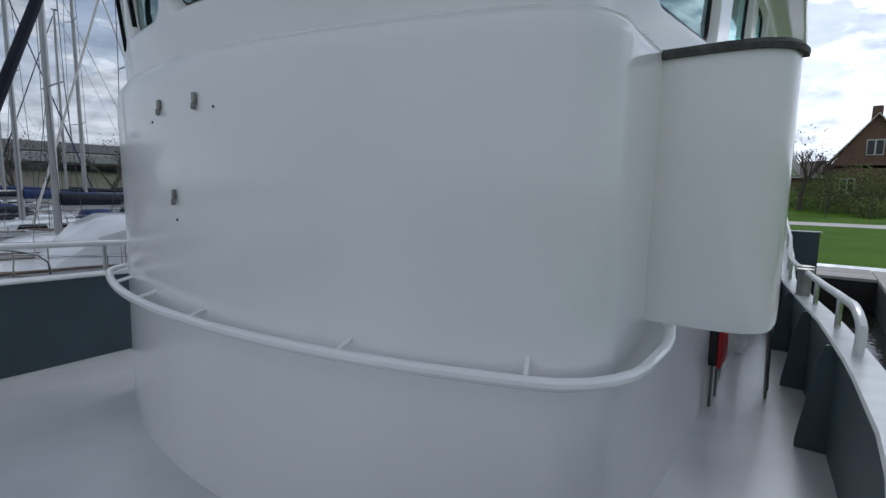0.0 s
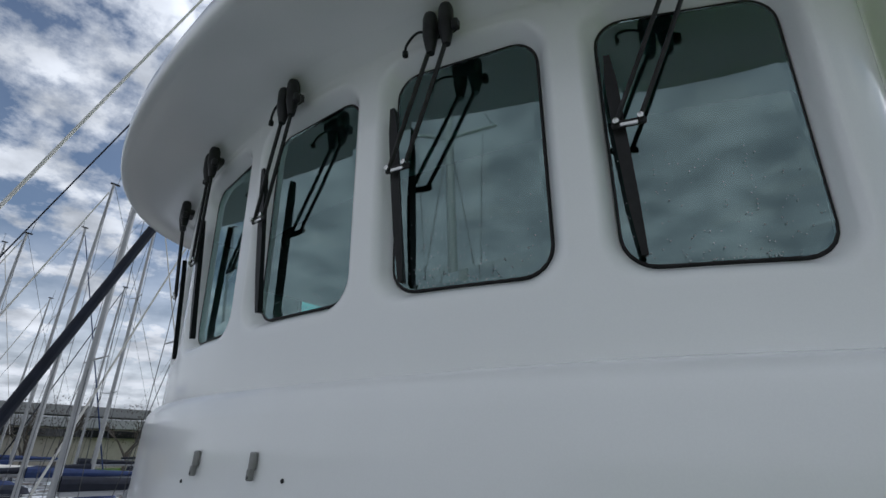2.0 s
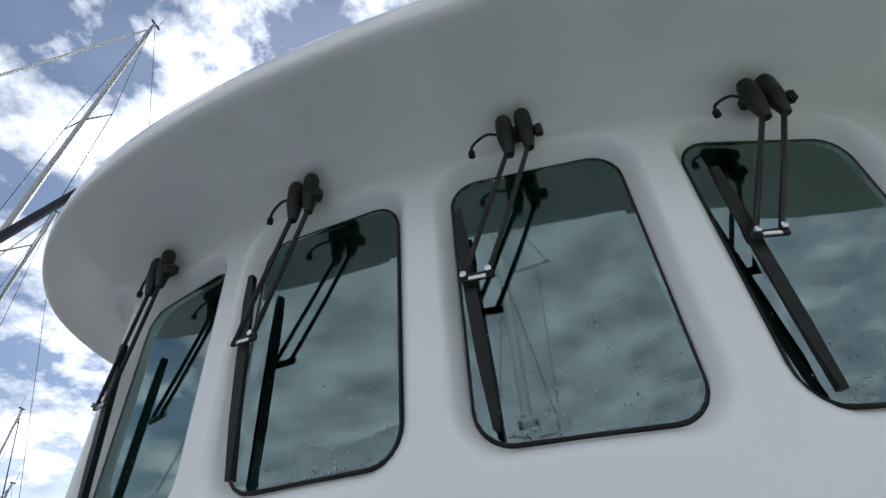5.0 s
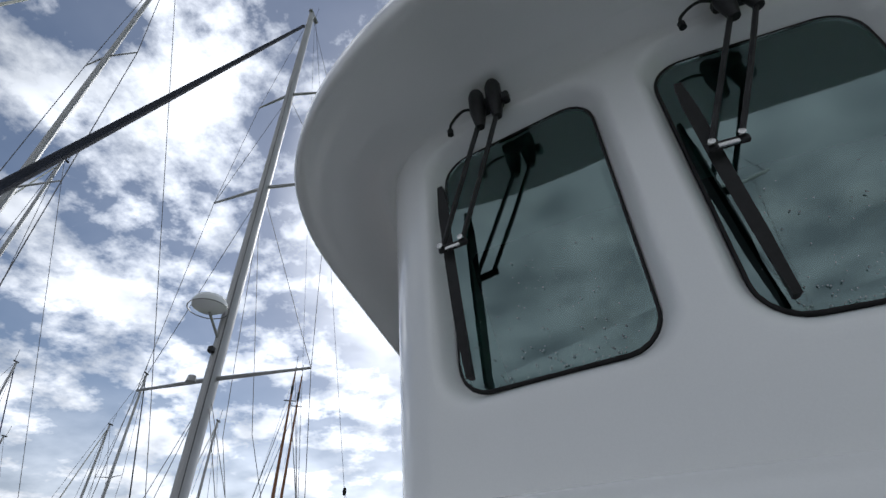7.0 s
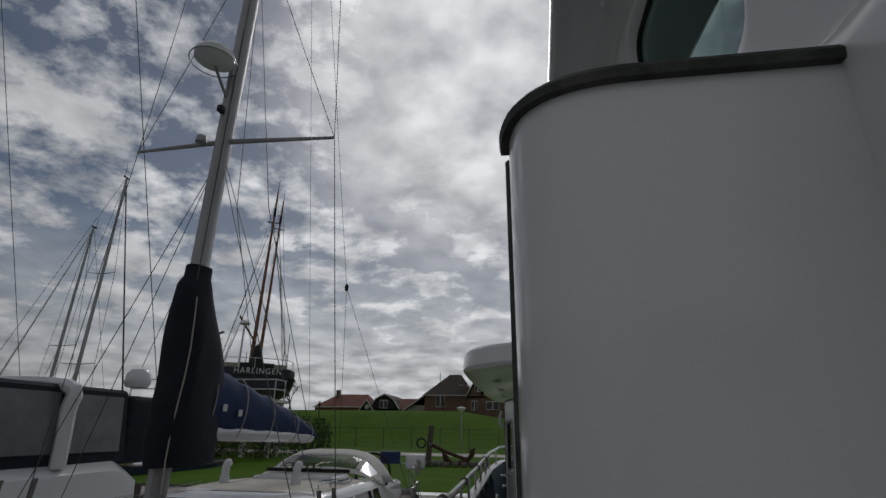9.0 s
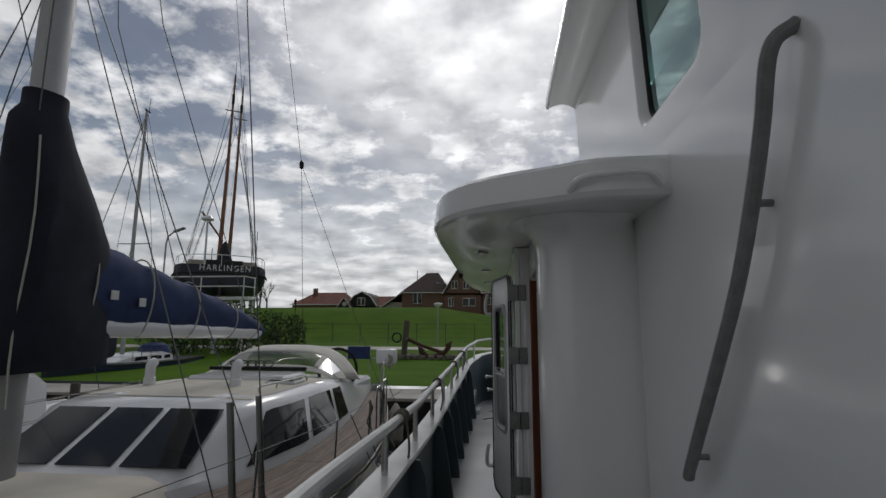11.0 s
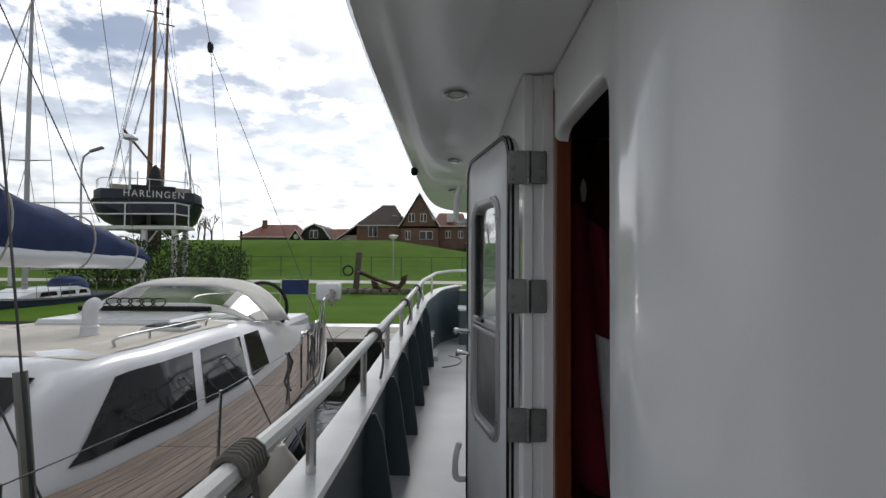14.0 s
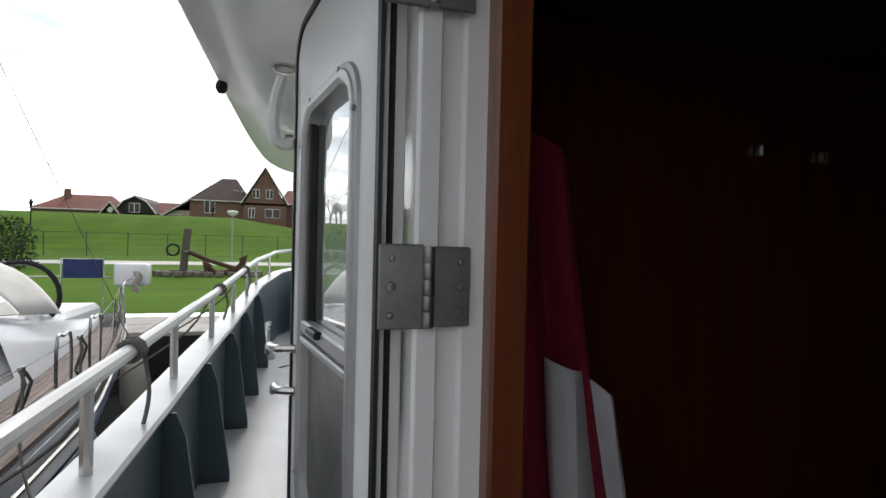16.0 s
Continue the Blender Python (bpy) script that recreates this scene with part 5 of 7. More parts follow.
for nm, a0, a1, k0, k1, mt in (("canvas_top", -1, 1, 0.40, 1.0, CANVAS), ("canvas_foot", -1, 1, 0.0, 0.08, CANVAS), ("clear_front", -0.58, 0.58, 0.08, 0.40, VINYL), ("clear_side", 0.66, 0.90, 0.08, 0.40, VINYL), ("clear_side", -0.90, -0.66, 0.08, 0.40, VINYL), ("canvas_band", 0.58, 0.66, 0.08, 0.40, CANVAS), ("canvas_band", -0.66, -0.58, 0.08, 0.40, CANVAS), ("canvas_edge", 0.90, 1.0, 0.08, 0.40, CANVAS), ("canvas_edge", -1.0, -0.90, 0.08, 0.40, CANVAS)):
    o = part(nm, hood_patch(a0, a1, k0, k1, 0.0), mt, hood)
    if mt is CANVAS:
        so = o.modifiers.new("thick", "SOLIDIFY"); so.thickness = 0.012
part("cockpit_coaming", boxed((YX, 14.1, YD + 0.25), (2.2, 2.2, 0.4), 0.08), HULLWHITE, yacht)
part("winch", lathed([(0.07, 0), (0.06, 0.05), (0.05, 0.08), (0.07, 0.14), (0.0, 0.15)], 14, (YX + 1.2, 13.0, YD + 0.56)), STEEL, yacht)
part("winch", lathed([(0.07, 0), (0.06, 0.05), (0.05, 0.08), (0.07, 0.14), (0.0, 0.15)], 14, (YX + 0.5, 11.5, YD + 0.78)), BLACKMET, yacht)
part("steering_wheel", tubed([(YX + 0.75 + 0.45 * math.cos(a), 13.4, YD + 0.75 + 0.45 * math.sin(a)) for a in [2 * math.pi * i / 24 for i in range(24)]], 0.035, 6, closed=True), BLACK, yacht)
part("companionway_garage", boxed((YX, 10.75, YD + 0.83), (1.7, 1.0, 0.12), 0.04), HULLWHITE, yacht)
part("line_bag", boxed((YX - 0.1, 11.25, YD + 0.93), (1.9, 0.06, 0.07), 0.015), BLACK, yacht)
for i in range(5):
    x = YX - 0.5 + 0.16 * i
    part("coiled_line", tubed([(x + 0.10 * math.cos(a), 11.18 + 0.03 * math.sin(2 * a), YD + 1.02 + 0.06 * math.sin(a)) for a in [2 * math.pi * k / 12 for k in range(12)]], 0.010, 5, closed=True), CHARCOAL, yacht)
hat = part("hatch", boxed((YX + 0.95, 10.1, YD + 0.83), (0.5, 0.42, 0.05), 0.015), HULLWHITE, yacht)
part("hatch_pane", boxed((YX + 0.95, 10.1, YD + 0.862), (0.42, 0.34, 0.016), 0.005), DARKGLASS, hat)
for x, y in ((0.42, 9.5), (-1.05, 9.6), (0.35, 5.6)):
    z = (c_top(y) if y > 7 else y_sheer(y)) + 0.03
    v = part("cowl_vent", lathed([(0.10, 0), (0.09, 0.03), (0.085, 0.10), (0.075, 0.11), (0.07, 0.20)], 16, (YX + x, y, z)), HULLWHITE, yacht)
    bm = bmesh.new()
    tube(bm, smooth_path([(YX + x, y, z + 0.18), (YX + x, y, z + 0.26), (YX + x, y + 0.03, z + 0.31), (YX + x, y + 0.08, z + 0.33)], 4), 0.075, 12)
    part("cowl", bm, HULLWHITE, v)
hr = [(YX + 1.10, 8.9, c_top(9) + 0.02), (YX + 1.10, 8.95, c_top(9) + 0.10), (YX + 1.13, 9.7, c_top(9.7) + 0.10), (YX + 1.15, 10.45, c_top(10.5) + 0.10), (YX + 1.15, 10.5, c_top(10.5) + 0.02)]
part("handrail", tubed(smooth_path(hr, 5), 0.013, 8), STEEL, yacht)
for y in (9.4, 9.95):
    part("handrail_foot", tubed([(YX + 1.12, y, c_top(y)), (YX + 1.12, y, c_top(y) + 0.10)], 0.013, 8), STEEL, yacht)
# guard wires and stanchions
sty = [0.3, 1.5, 2.9, 4.7, 6.45, 8.15, 9.7, 10.9, 12.2, 13.6, 15.0]
for s in (1, -1):
    tops = []
    for y in sty:
        x = YX + s * (y_half(y) - 0.10)
        part("stanchion", tubed([(x, y, y_sheer(y)), (x + s * 0.02, y, y_sheer(y) + 0.62)], 0.013, 8), STEEL, yacht)
        tops.append((x + s * 0.02, y, y_sheer(y) + 0.61))
    for dz in (0.0, -0.29):
        part("guard_wire", tubed([(x, y, z + dz) for x, y, z in tops], 0.004, 5), WIRE, yacht)
for y in (10.3, 11.3):
    x = YX + y_half(y) - 0.08
    part("gate_hoop", tubed(smooth_path([(x, y, y_sheer(y)), (x, y, y_sheer(y) + 0.66), (x, y + 0.12, y_sheer(y) + 0.70), (x, y + 0.26, y_sheer(y) + 0.66), (x, y + 0.26, y_sheer(y))], 4), 0.014, 8), STEEL, yacht)
# stern rail, outboard and solar panel
pr = [(YX + 1.5, 15.0, YD + 0.1), (YX + 1.45, 15.05, YD + 0.75), (YX + 1.1, 16.15, YD + 0.80), (YX - 1.1, 16.15, YD + 0.80), (YX - 1.45, 15.05, YD + 0.75), (YX - 1.5, 15.0, YD + 0.1)]
part("pushpit", tubed(smooth_path(pr, 4), 0.015, 8), STEEL, yacht)
part("pushpit_post", tubed([(YX + 1.1, 16.1, YD), (YX + 1.1, 16.1, YD + 0.8)], 0.014, 8), STEEL, yacht)
part("liferaft_case", boxed((YX + 1.35, 15.9, YD + 0.88), (0.55, 0.35, 0.42), 0.06, seg=3), HULLWHITE, yacht)
part("solar_panel", boxed((YX + 0.55, 15.9, YD + 0.98), (0.62, 0.03, 0.34), 0.006), NAVY, yacht)
part("solar_frame", tubed([(YX + 0.22, 15.88, YD + 0.2), (YX + 0.22, 15.88, YD + 1.16), (YX + 0.88, 15.88, YD + 1.16), (YX + 0.88, 15.88, YD + 0.2)], 0.014, 6), STEEL, yacht)
part("coil", tubed([(YX + 1.5 + 0.05 * math.sin(3 * a), 15.6 + 0.13 * math.cos(a), YD + 0.72 + 0.16 * math.sin(a) + 0.004 * a) for a in [2 * math.pi * i / 14 for i in range(56)]], 0.012, 5), PALEROPE, yacht)
# mast, boom, sail cover
MY, MZ = 6.30, 19.2
bm = bmesh.new()
loft(bm, [[(YX + 0.11 * math.cos(a) * k, MY + 0.16 * math.sin(a) * k, z) for a in [2 * math.pi * i / 14 for i in range(14)]] for z, k in ((YD + 0.4, 1.0), (9, 1.0), (14, 0.9), (MZ, 0.7))])
mast = part("mast", bm, ALU, yacht)
for z, w in ((6.15, 1.75), (10.9, 1.5), (14.6, 1.1)):
    for s in (-1, 1):
        bm = bmesh.new()
        tube(bm, [(YX, MY, z), (YX + s * w, MY + 0.25, z + 0.10)], 0.045, 8, taper=0.025)
        part("spreader", bm, ALU, mast)
bmr = lathed([(0.0, 0.16), (0.12, 0.155), (0.27, 0.11), (0.31, 0.04), (0.30, -0.04), (0.22, -0.09), (0.0, -0.10)], 24, (YX - 0.08, MY - 0.50, 7.40))
part("radar_dome", bmr, HULLWHITE, mast, "white radar dome in a wire guard")
part("radar_bracket", tubed([(YX, MY - 0.1, 6.85), (YX - 0.08, MY - 0.45, 7.28)], 0.025, 6), DULLSTEEL, mast)
part("radar_guard", tubed([(YX - 0.08 + 0.36 * math.cos(a), MY - 0.5 + 0.36 * math.sin(a), 7.31) for a in [2 * math.pi * i / 20 for i in range(20)]], 0.010, 5, closed=True), DULLSTEEL, mast)
part("deck_light", lathed([(0, 0.08), (0.07, 0.06), (0.09, -0.05), (0, -0.06)], 12, (YX - 0.28, MY - 0.16, 6.12)), ALU, mast)
part("steaming_light", boxed((YX, MY - 0.22, 6.62), (0.10, 0.12, 0.12), 0.02), BLACKMET, mast)
part("masthead", boxed((YX, MY + 0.1, MZ + 0.05), (0.12, 0.5, 0.12), 0.02), DULLSTEEL, mast)
part("aerial", tubed([(YX, MY + 0.2, MZ), (YX + 0.02, MY + 0.25, MZ + 0.9)], 0.006, 5), BLACK, mast)
def along(u):
    """Along the boom from the gooseneck: centre of the boom."""
    return Vector((YX, MY + 0.2 + 4.4 * u, 1.82 - 0.12 * u))
bm = bmesh.new()
loft(bm, [[along(u) + Vector((0.12 * math.cos(a), 0, 0.13 * math.sin(a))) for a in [2 * math.pi * i / 14 for i in range(14)]] for u in (0, 0.5, 1)])
boom = part("boom", bm, HULLWHITE, yacht)
bm = bmesh.new()
rings = []
for j in range(25):
    u = j / 24
    h = (0.85 * (1 - u) ** 0.8 + 0.16) * (1 if u < 0.95 else 1 - (u - 0.95) * 12)
    w = 0.19 - 0.05 * u
    c = along(u * 1.02)
    sag = 0.02 * math.sin(u * 40)
    rings.append([c + Vector((w * math.copysign(abs(math.cos(a)) ** 0.8, math.cos(a)) + 0.012 * math.sin(5 * a + 30 * u), 0, -0.03 + (h * (0.5 + 0.5 * math.sin(a)) ** (0.9)) + sag * max(0, math.sin(a)))) for a in [2 * math.pi * i / 18 for i in range(18)]])
loft(bm, rings)
cov = part("sail_cover", bm, NAVY, yacht, "blue canvas sail cover with white lashings")
for u in (0.10, 0.30, 0.52, 0.76, 0.93):
    h = 0.85 * (1 - u) ** 0.8 + 0.16
    c = along(u)
    part("lashing", tubed([c + Vector((0.205 * math.cos(a), 0.02 * math.sin(a * 2), -0.13 + (h + 0.16) * (0.5 + 0.5 * math.sin(a)))) for a in [2 * math.pi * i / 20 for i in range(20)]], 0.010, 5, closed=True), PALEROPE, cov)
for u, z in ((0.16, 0.42), (0.26, 0.36)):
    c = along(u)
    part("emblem", boxed((c.x + 0.20, c.y, c.z + z * 0.8), (0.008, 0.11, 0.10), 0.002), LETTER, cov)
bm = bmesh.new()
rings = []
for j in range(19):
    v = j / 18
    z = 1.38 + 2.65 * v
    wx = 0.17 + 0.12 * math.sin(v * math.pi) + 0.02 * math.sin(13 * v)
    fwd, aft = 0.26 + 0.05 * math.sin(9 * v), table(z, (1.4, 1.12), (2.0, 1.08), (2.6, 0.98), (3.2, 0.58), (3.7, 0.28), (4.0, 0.22))
    if v > 0.9:
        wx, fwd, aft = 0.16, 0.21, 0.22
    rings.append([(YX + wx * math.cos(a) * (1 + 0.06 * math.sin(4 * a + 7 * v)), MY + (aft if math.sin(a) > 0 else fwd) * math.sin(a), z) for a in [2 * math.pi * i / 20 for i in range(20)]])
loft(bm, rings)
mc = part("mast_cover", bm, DARKNAVY, yacht, "dark blue canvas mast cover")
part("zip", tubed([(YX + 0.20 - 0.03 * math.sin(k), MY - 0.18, 1.1 + 0.35 * k) for k in range(8)], 0.010, 5), PALEROPE, mc)
# standing rigging
CH = y_half(6.6) - 0.12
for s in (-1, 1):
    for pts in ([(s * CH, 6.7, y_sheer(6.6)), (s * 1.75, 6.55, 6.25), (s * 1.5, 6.55, 11.0), (s * 1.1, 6.55, 14.7), (0, MY, MZ)], [(s * (CH - 0.1), 6.2, y_sheer(6.2)), (0, MY, 5.9)], [(s * (CH - 0.1), 7.0, y_sheer(7.0)), (0, MY, 6.0)], [(s * 1.75, 6.55, 6.25), (0, MY, 10.8)], [(s * 1.5, 6.55, 11.0), (0, MY, 14.5)], [(s * 0.5, 9.5, 2.1), (s * 0.3, 7.4, 5.5), (0, MY + 0.1, 10.0)]):
        part("shroud", tubed([(YX + x, y, z) for x, y, z in pts], 0.0065, 5), WIRE, yacht)
    for y in (6.2, 6.7):
        part("shroud_cover", tubed([(YX + s * (CH - 0.02), y, y_sheer(y) + 0.02), (YX + s * (CH - 0.12), y, y_sheer(y) + 1.05)], 0.030, 8), DULLSTEEL, yacht)
for z in (9.0, 13.0, 15.0):
    part("halyard", tubed([(YX + 0.14, MY - 0.18, 2.0), (YX + 0.05, MY - 0.12, z)], 0.006, 5), WIRE, yacht)
bow = Vector((YX, -0.25, 0.60))
head = Vector((YX, MY - 0.05, 18.5))
part("furled_genoa", tubed([bow.lerp(head, v) for v in np.linspace(0.03, 0.97, 14)], 0.085, 10, taper=0.045), DARKNAVY, yacht, "furled headsail in dark blue cover")
part("forestay", tubed([bow, head], 0.008, 5), WIRE, yacht)
blk = Vector((YX - 0.5, 13.8, 5.85))
part("backstay", tubed([(YX, MY + 0.3, MZ), blk], 0.006, 5), WIRE, yacht)
part("backstay_leg", tubed([blk, (YX - 1.1, 16.1, YD + 0.1)], 0.006, 5), WIRE, yacht)
part("backstay_leg", tubed([blk, (YX + 1.1, 16.1, YD + 0.1)], 0.006, 5), WIRE, yacht)
part("backstay_block", lathed([(0, 0.13), (0.05, 0.08), (0.06, 0), (0.045, -0.09), (0, -0.11)], 10, blk), BLACK, yacht)
part("topping_lift", tubed([along(1.0), (YX, MY + 0.2, MZ)], 0.004, 4), WIRE, yacht)
# fenders
for y in (8.6, 13.2):
    fd = thing("fender", "grey inflated fender hanging between the boats", "fender", "fenders")
    x = YX + y_half(y) + 0.20
    part("body", lathed([(0.0, -0.42), (0.08, -0.40), (0.16, -0.30), (0.175, 0.0), (0.16, 0.26), (0.07, 0.38), (0.04, 0.44), (0.0, 0.45)], 18, (x, y, -0.32)), CREAM, fd)
    part("lanyard", tubed([(x, y, 0.12), (YX + y_half(y) - 0.08, y, y_sheer(y) + 0.60)], 0.008, 5), ROPE, fd)
for y in (9.7, 10.9):
    rp = thing("mooring_line", "grey rope hung over the yacht's guard wire", "rope", "mooring lines")
    x = YX + y_half(y) - 0.08
    part("hank", tubed([(x + 0.03 * math.sin(3 * a), y + 0.05 * math.cos(a), y_sheer(y) + 0.40 + 0.2 * math.sin(a)) for a in [2 * math.pi * i / 12 for i in range(40)]], 0.012, 5), ROPE, rp)
    part("line", tubed(smooth_path([(x, y, y_sheer(y) + 0.55), (x + 0.1, y - 0.25, y_sheer(y) + 0.1), (x + 0.35, y - 0.6, y_sheer(y) - 0.2)], 4), 0.010, 5), ROPE, rp)

# ---- other yachts in the harbour ----
def make_yacht(x, y, length, mast_h, cover, hull_mat=HULLWHITE, house=0.0, rz=0, spreaders=2, seed=0, canopy=False):
    """A moored yacht: its mast foot stands at x, y; the bow points to -y before turning."""
    rnd = random.Random(seed)
    names = {NAVY: "blue", DARKNAVY: "dark blue", CANVAS: "white"}
    t = thing("sailing_yacht", f"moored sailing yacht with {names[cover]} boom cover and bare mast", "boat", "moored yachts", at=(x, y, 0), rz=rz)
    hb, d = length * 0.155, 0.05
    ys_ = [-length * 0.42 + length * i / 14 for i in range(15)]
    def hw(v):
        u = (v + length * 0.42) / length
        return hb * max(0.04, math.sin(min(1, 0.05 + u * 1.25) * math.pi / 2) * (1 - 0.45 * max(0, u - 0.65) / 0.35))
    bm = bmesh.new()
    sh = lambda v: d + 0.30 * max(0, -v / (length * 0.42)) ** 1.5
    loft(bm, [[(s * hw(v) * k, v, z) for s, k, z in ((-1, 1, sh(v)), (-1, 0.97, sh(v) - 0.4), (-1, 0.8, -1.0), (0, 0, -1.5), (1, 0.8, -1.0), (1, 0.97, sh(v) - 0.4), (1, 1, sh(v)))] for v in ys_], closed=True, cap=True)
    part("hull", bm, hull_mat, t)
    part("stripe", tubed([(hw(v) * 0.99 + 0.01, v, sh(v) - 0.18) for v in ys_], 0.03, 4), NAVY, t)
    part("toe_rail", tubed([(hw(v), v, sh(v) + 0.04) for v in ys_], 0.03, 4), TEAK, t)
    part("toe_rail", tubed([(-hw(v), v, sh(v) + 0.04) for v in ys_], 0.03, 4), TEAK, t)
    bm = bmesh.new()
    c0, c1 = -length * 0.14, length * (0.37 if canopy else 0.26)
    top = 0.42 + house * 0.6
    loft(bm, [[(s * hb * k * w, v, d + z) for s, k, z in ((-1, 0.62, 0), (-1, 0.58, top * f * 0.8), (-1, 0.45, top * f), (1, 0.45, top * f), (1, 0.58, top * f * 0.8), (1, 0.62, 0))] for v, w, f in ((c0, 0.6, 0.15), (c0 + 0.8, 0.85, 0.8), (c0 + 1.4, 1, 1), (c1 - 0.6, 1, 1.05), (c1, 0.95, 0.8))], closed=True, cap=True)
    part("coachroof", bm, HULLWHITE, t)
    for s in (-1, 1):
        for a, b in ((0.25, 0.48), (0.52, 0.75), (0.79, 0.93)):
            va, vb = c0 + (c1 - c0) * a, c0 + (c1 - c0) * b
            bm = bmesh.new()
            loft(bm, [[(s * (hb * 0.61 - 0.035 * z / 0.3 + o), v, d + z) for v, z in ((va, top * 0.28), (vb, top * 0.28), (vb - 0.05, top * 0.68), (va + 0.1, top * 0.68))] for o in (-0.02, 0.012)])
            part("window", bm, DARKGLASS, t, smooth=False)
    if house:
        bm = bmesh.new()
        h0 = d + top
        loft(bm, [[(sx * hb * w, v + lean * z, h0 - 0.05 + z) for sx, v, lean in ((-1, c0 + 2.0, 0.55), (1, c0 + 2.0, 0.55), (1, c1 - 0.3, -0.05), (-1, c1 - 0.3, -0.05))] for z, w in ((0, 0.5), (house, 0.43), (house + 0.06, 0.40))])
        part("deckhouse", bm, DARKNAVY if canopy else HULLWHITE, t, "dark canvas deckhouse cover" if canopy else "")
        for xa, xb in ((-0.44, -0.03), (0.03, 0.44)):
            bm = bmesh.new()
            loft(bm, [[(xx * hb, c0 + 1.98 + 0.55 * z - o, h0 + z) for xx, z in ((xa, 0.12), (xb, 0.12), (xb * 0.94, house - 0.12), (xa * 0.94, house - 0.12))] for o in (0.0, 0.03)])
            part("windscreen", bm, PLASTIC if canopy else DARKGLASS, t, smooth=False)
        for s in (-1, 1):
            for va, vb in ((c0 + 2.9, c1 - 2.0), (c1 - 1.8, c1 - 0.5)):
                bm = bmesh.new()
                loft(bm, [[(s * (hb * (0.5 - 0.07 * z / house) + o), v, h0 + z) for v, z in ((va, 0.14), (vb, 0.14), (vb, house - 0.14), (va + 0.25, house - 0.14))] for o in (-0.02, 0.03)])
                part("side_window", bm, PLASTIC if canopy else DARKGLASS, t, smooth=False)
        if canopy:
            arch = [(sx * hb * w, c1 - 1.9, h0 - 0.1 + z) for sx, w, z in ((1, 0.53, 0), (1, 0.50, house * 0.7), (1, 0.44, house + 0.08), (-1, 0.44, house + 0.08), (-1, 0.50, house * 0.7), (-1, 0.53, 0))]
            part("arch", tubed(smooth_path(arch, 4), 0.13, 8), HULLWHITE, t, "white moulded arch")
            part("radome", lathed([(0.0, 0.42), (0.16, 0.39), (0.25, 0.28), (0.27, 0.10), (0.22, 0.0), (0.0, -0.02)], 16, (hb * 0.3, c1 + 0.2, h0 + house + 0.12)), HULLWHITE, t)
            part("cockpit_tent", boxed((0, c1 + 0.9, h0 + house * 0.42), (hb * 0.84, 2.2, house * 1.05), 0.15, seg=3), DARKNAVY, t)
    else:
        part("sprayhood", lathed([(0.0, 0.62), (0.35, 0.60), (0.62, 0.48), (0.78, 0.2), (0.8, 0.0)], 14, (0, c1 - 0.2, d + top * 0.6)), cover if cover is not CANVAS else NAVY, t)
    bm = bmesh.new()
    tube(bm, [(0, 0, d), (0, 0, mast_h * 0.6), (0, 0.05, mast_h)], 0.105, 10, taper=0.06)
    m = part("mast", bm, ALU, t)
    for k in range(spreaders):
        z = mast_h * (k + 1) / (spreaders + 1.2)
        w = hb * (0.55 - 0.1 * k)
        for s in (-1, 1):
            part("spreader", tubed([(0, 0, z), (s * w, 0.12, z + 0.05)], 0.03, 6, taper=0.018), ALU, m)
    part("masthead_gear", boxed((0, 0.1, mast_h + 0.06), (0.06, 0.4, 0.08), 0.01), BLACKMET, m)
    part("aerial", tubed([(0, 0.2, mast_h), (0, 0.25, mast_h + 0.8)], 0.012, 4), BLACKMET, m)
    for s in (-1, 1):
        w = hb * 0.55
        part("shroud", tubed([(s * hb * 0.85, 0.2, d)] + [(s * hb * (0.55 - 0.1 * k), 0.12, mast_h * (k + 1) / (spreaders + 1.2) + 0.05) for k in range(spreaders)] + [(0, 0, mast_h)], 0.011, 4), WIRE, t)
        part("lower_shroud", tubed([(s * hb * 0.8, -0.3, d), (0, 0, mast_h / (spreaders + 1.2))], 0.011, 4), WIRE, t)
    part("forestay", tubed([(0, -length * 0.41, d + 0.5), (0, -0.05, mast_h * 0.97)], 0.05 if rnd.random() < 0.7 else 0.012, 6, taper=0.03), CANVAS if rnd.random() < 0.6 else cover, t)
    part("backstay", tubed([(0, length * 0.55, d + 0.2), (0, 0.1, mast_h)], 0.010, 4), WIRE, t)
    bl = length * 0.36
    part("boom", tubed([(0, 0.15, d + 1.25), (0, bl, d + 1.25)], 0.08, 8), ALU, t)
    bm = bmesh.new()
    loft(bm, [[(0.17 * math.cos(a) * (1 + 0.08 * math.sin(3 * a + v)), v, d + 1.3 + (0.42 - 0.22 * v / bl) * (0.5 + 0.5 * math.sin(a))) for a in [2 * math.pi * i / 10 for i in range(10)]] for v in np.linspace(0.1, bl + 0.05, 8)])
    part("boom_cover", bm, cover, t)
    for s in (-1, 1):
        for v in np.linspace(-length * 0.36, length * 0.5, 7):
            part("stanchion", tubed([(s * hw(v) * 0.97, v, sh(v)), (s * hw(v) * 0.97, v, sh(v) + 0.6)], 0.014, 5), STEEL, t)
        for dz in (0.3, 0.6):
            part("guard_wire", tubed([(s * hw(v) * 0.97, v, sh(v) + dz) for v in np.linspace(-length * 0.36, length * 0.5, 7)], 0.008, 4), STEEL, t)
    v0 = -length * 0.41
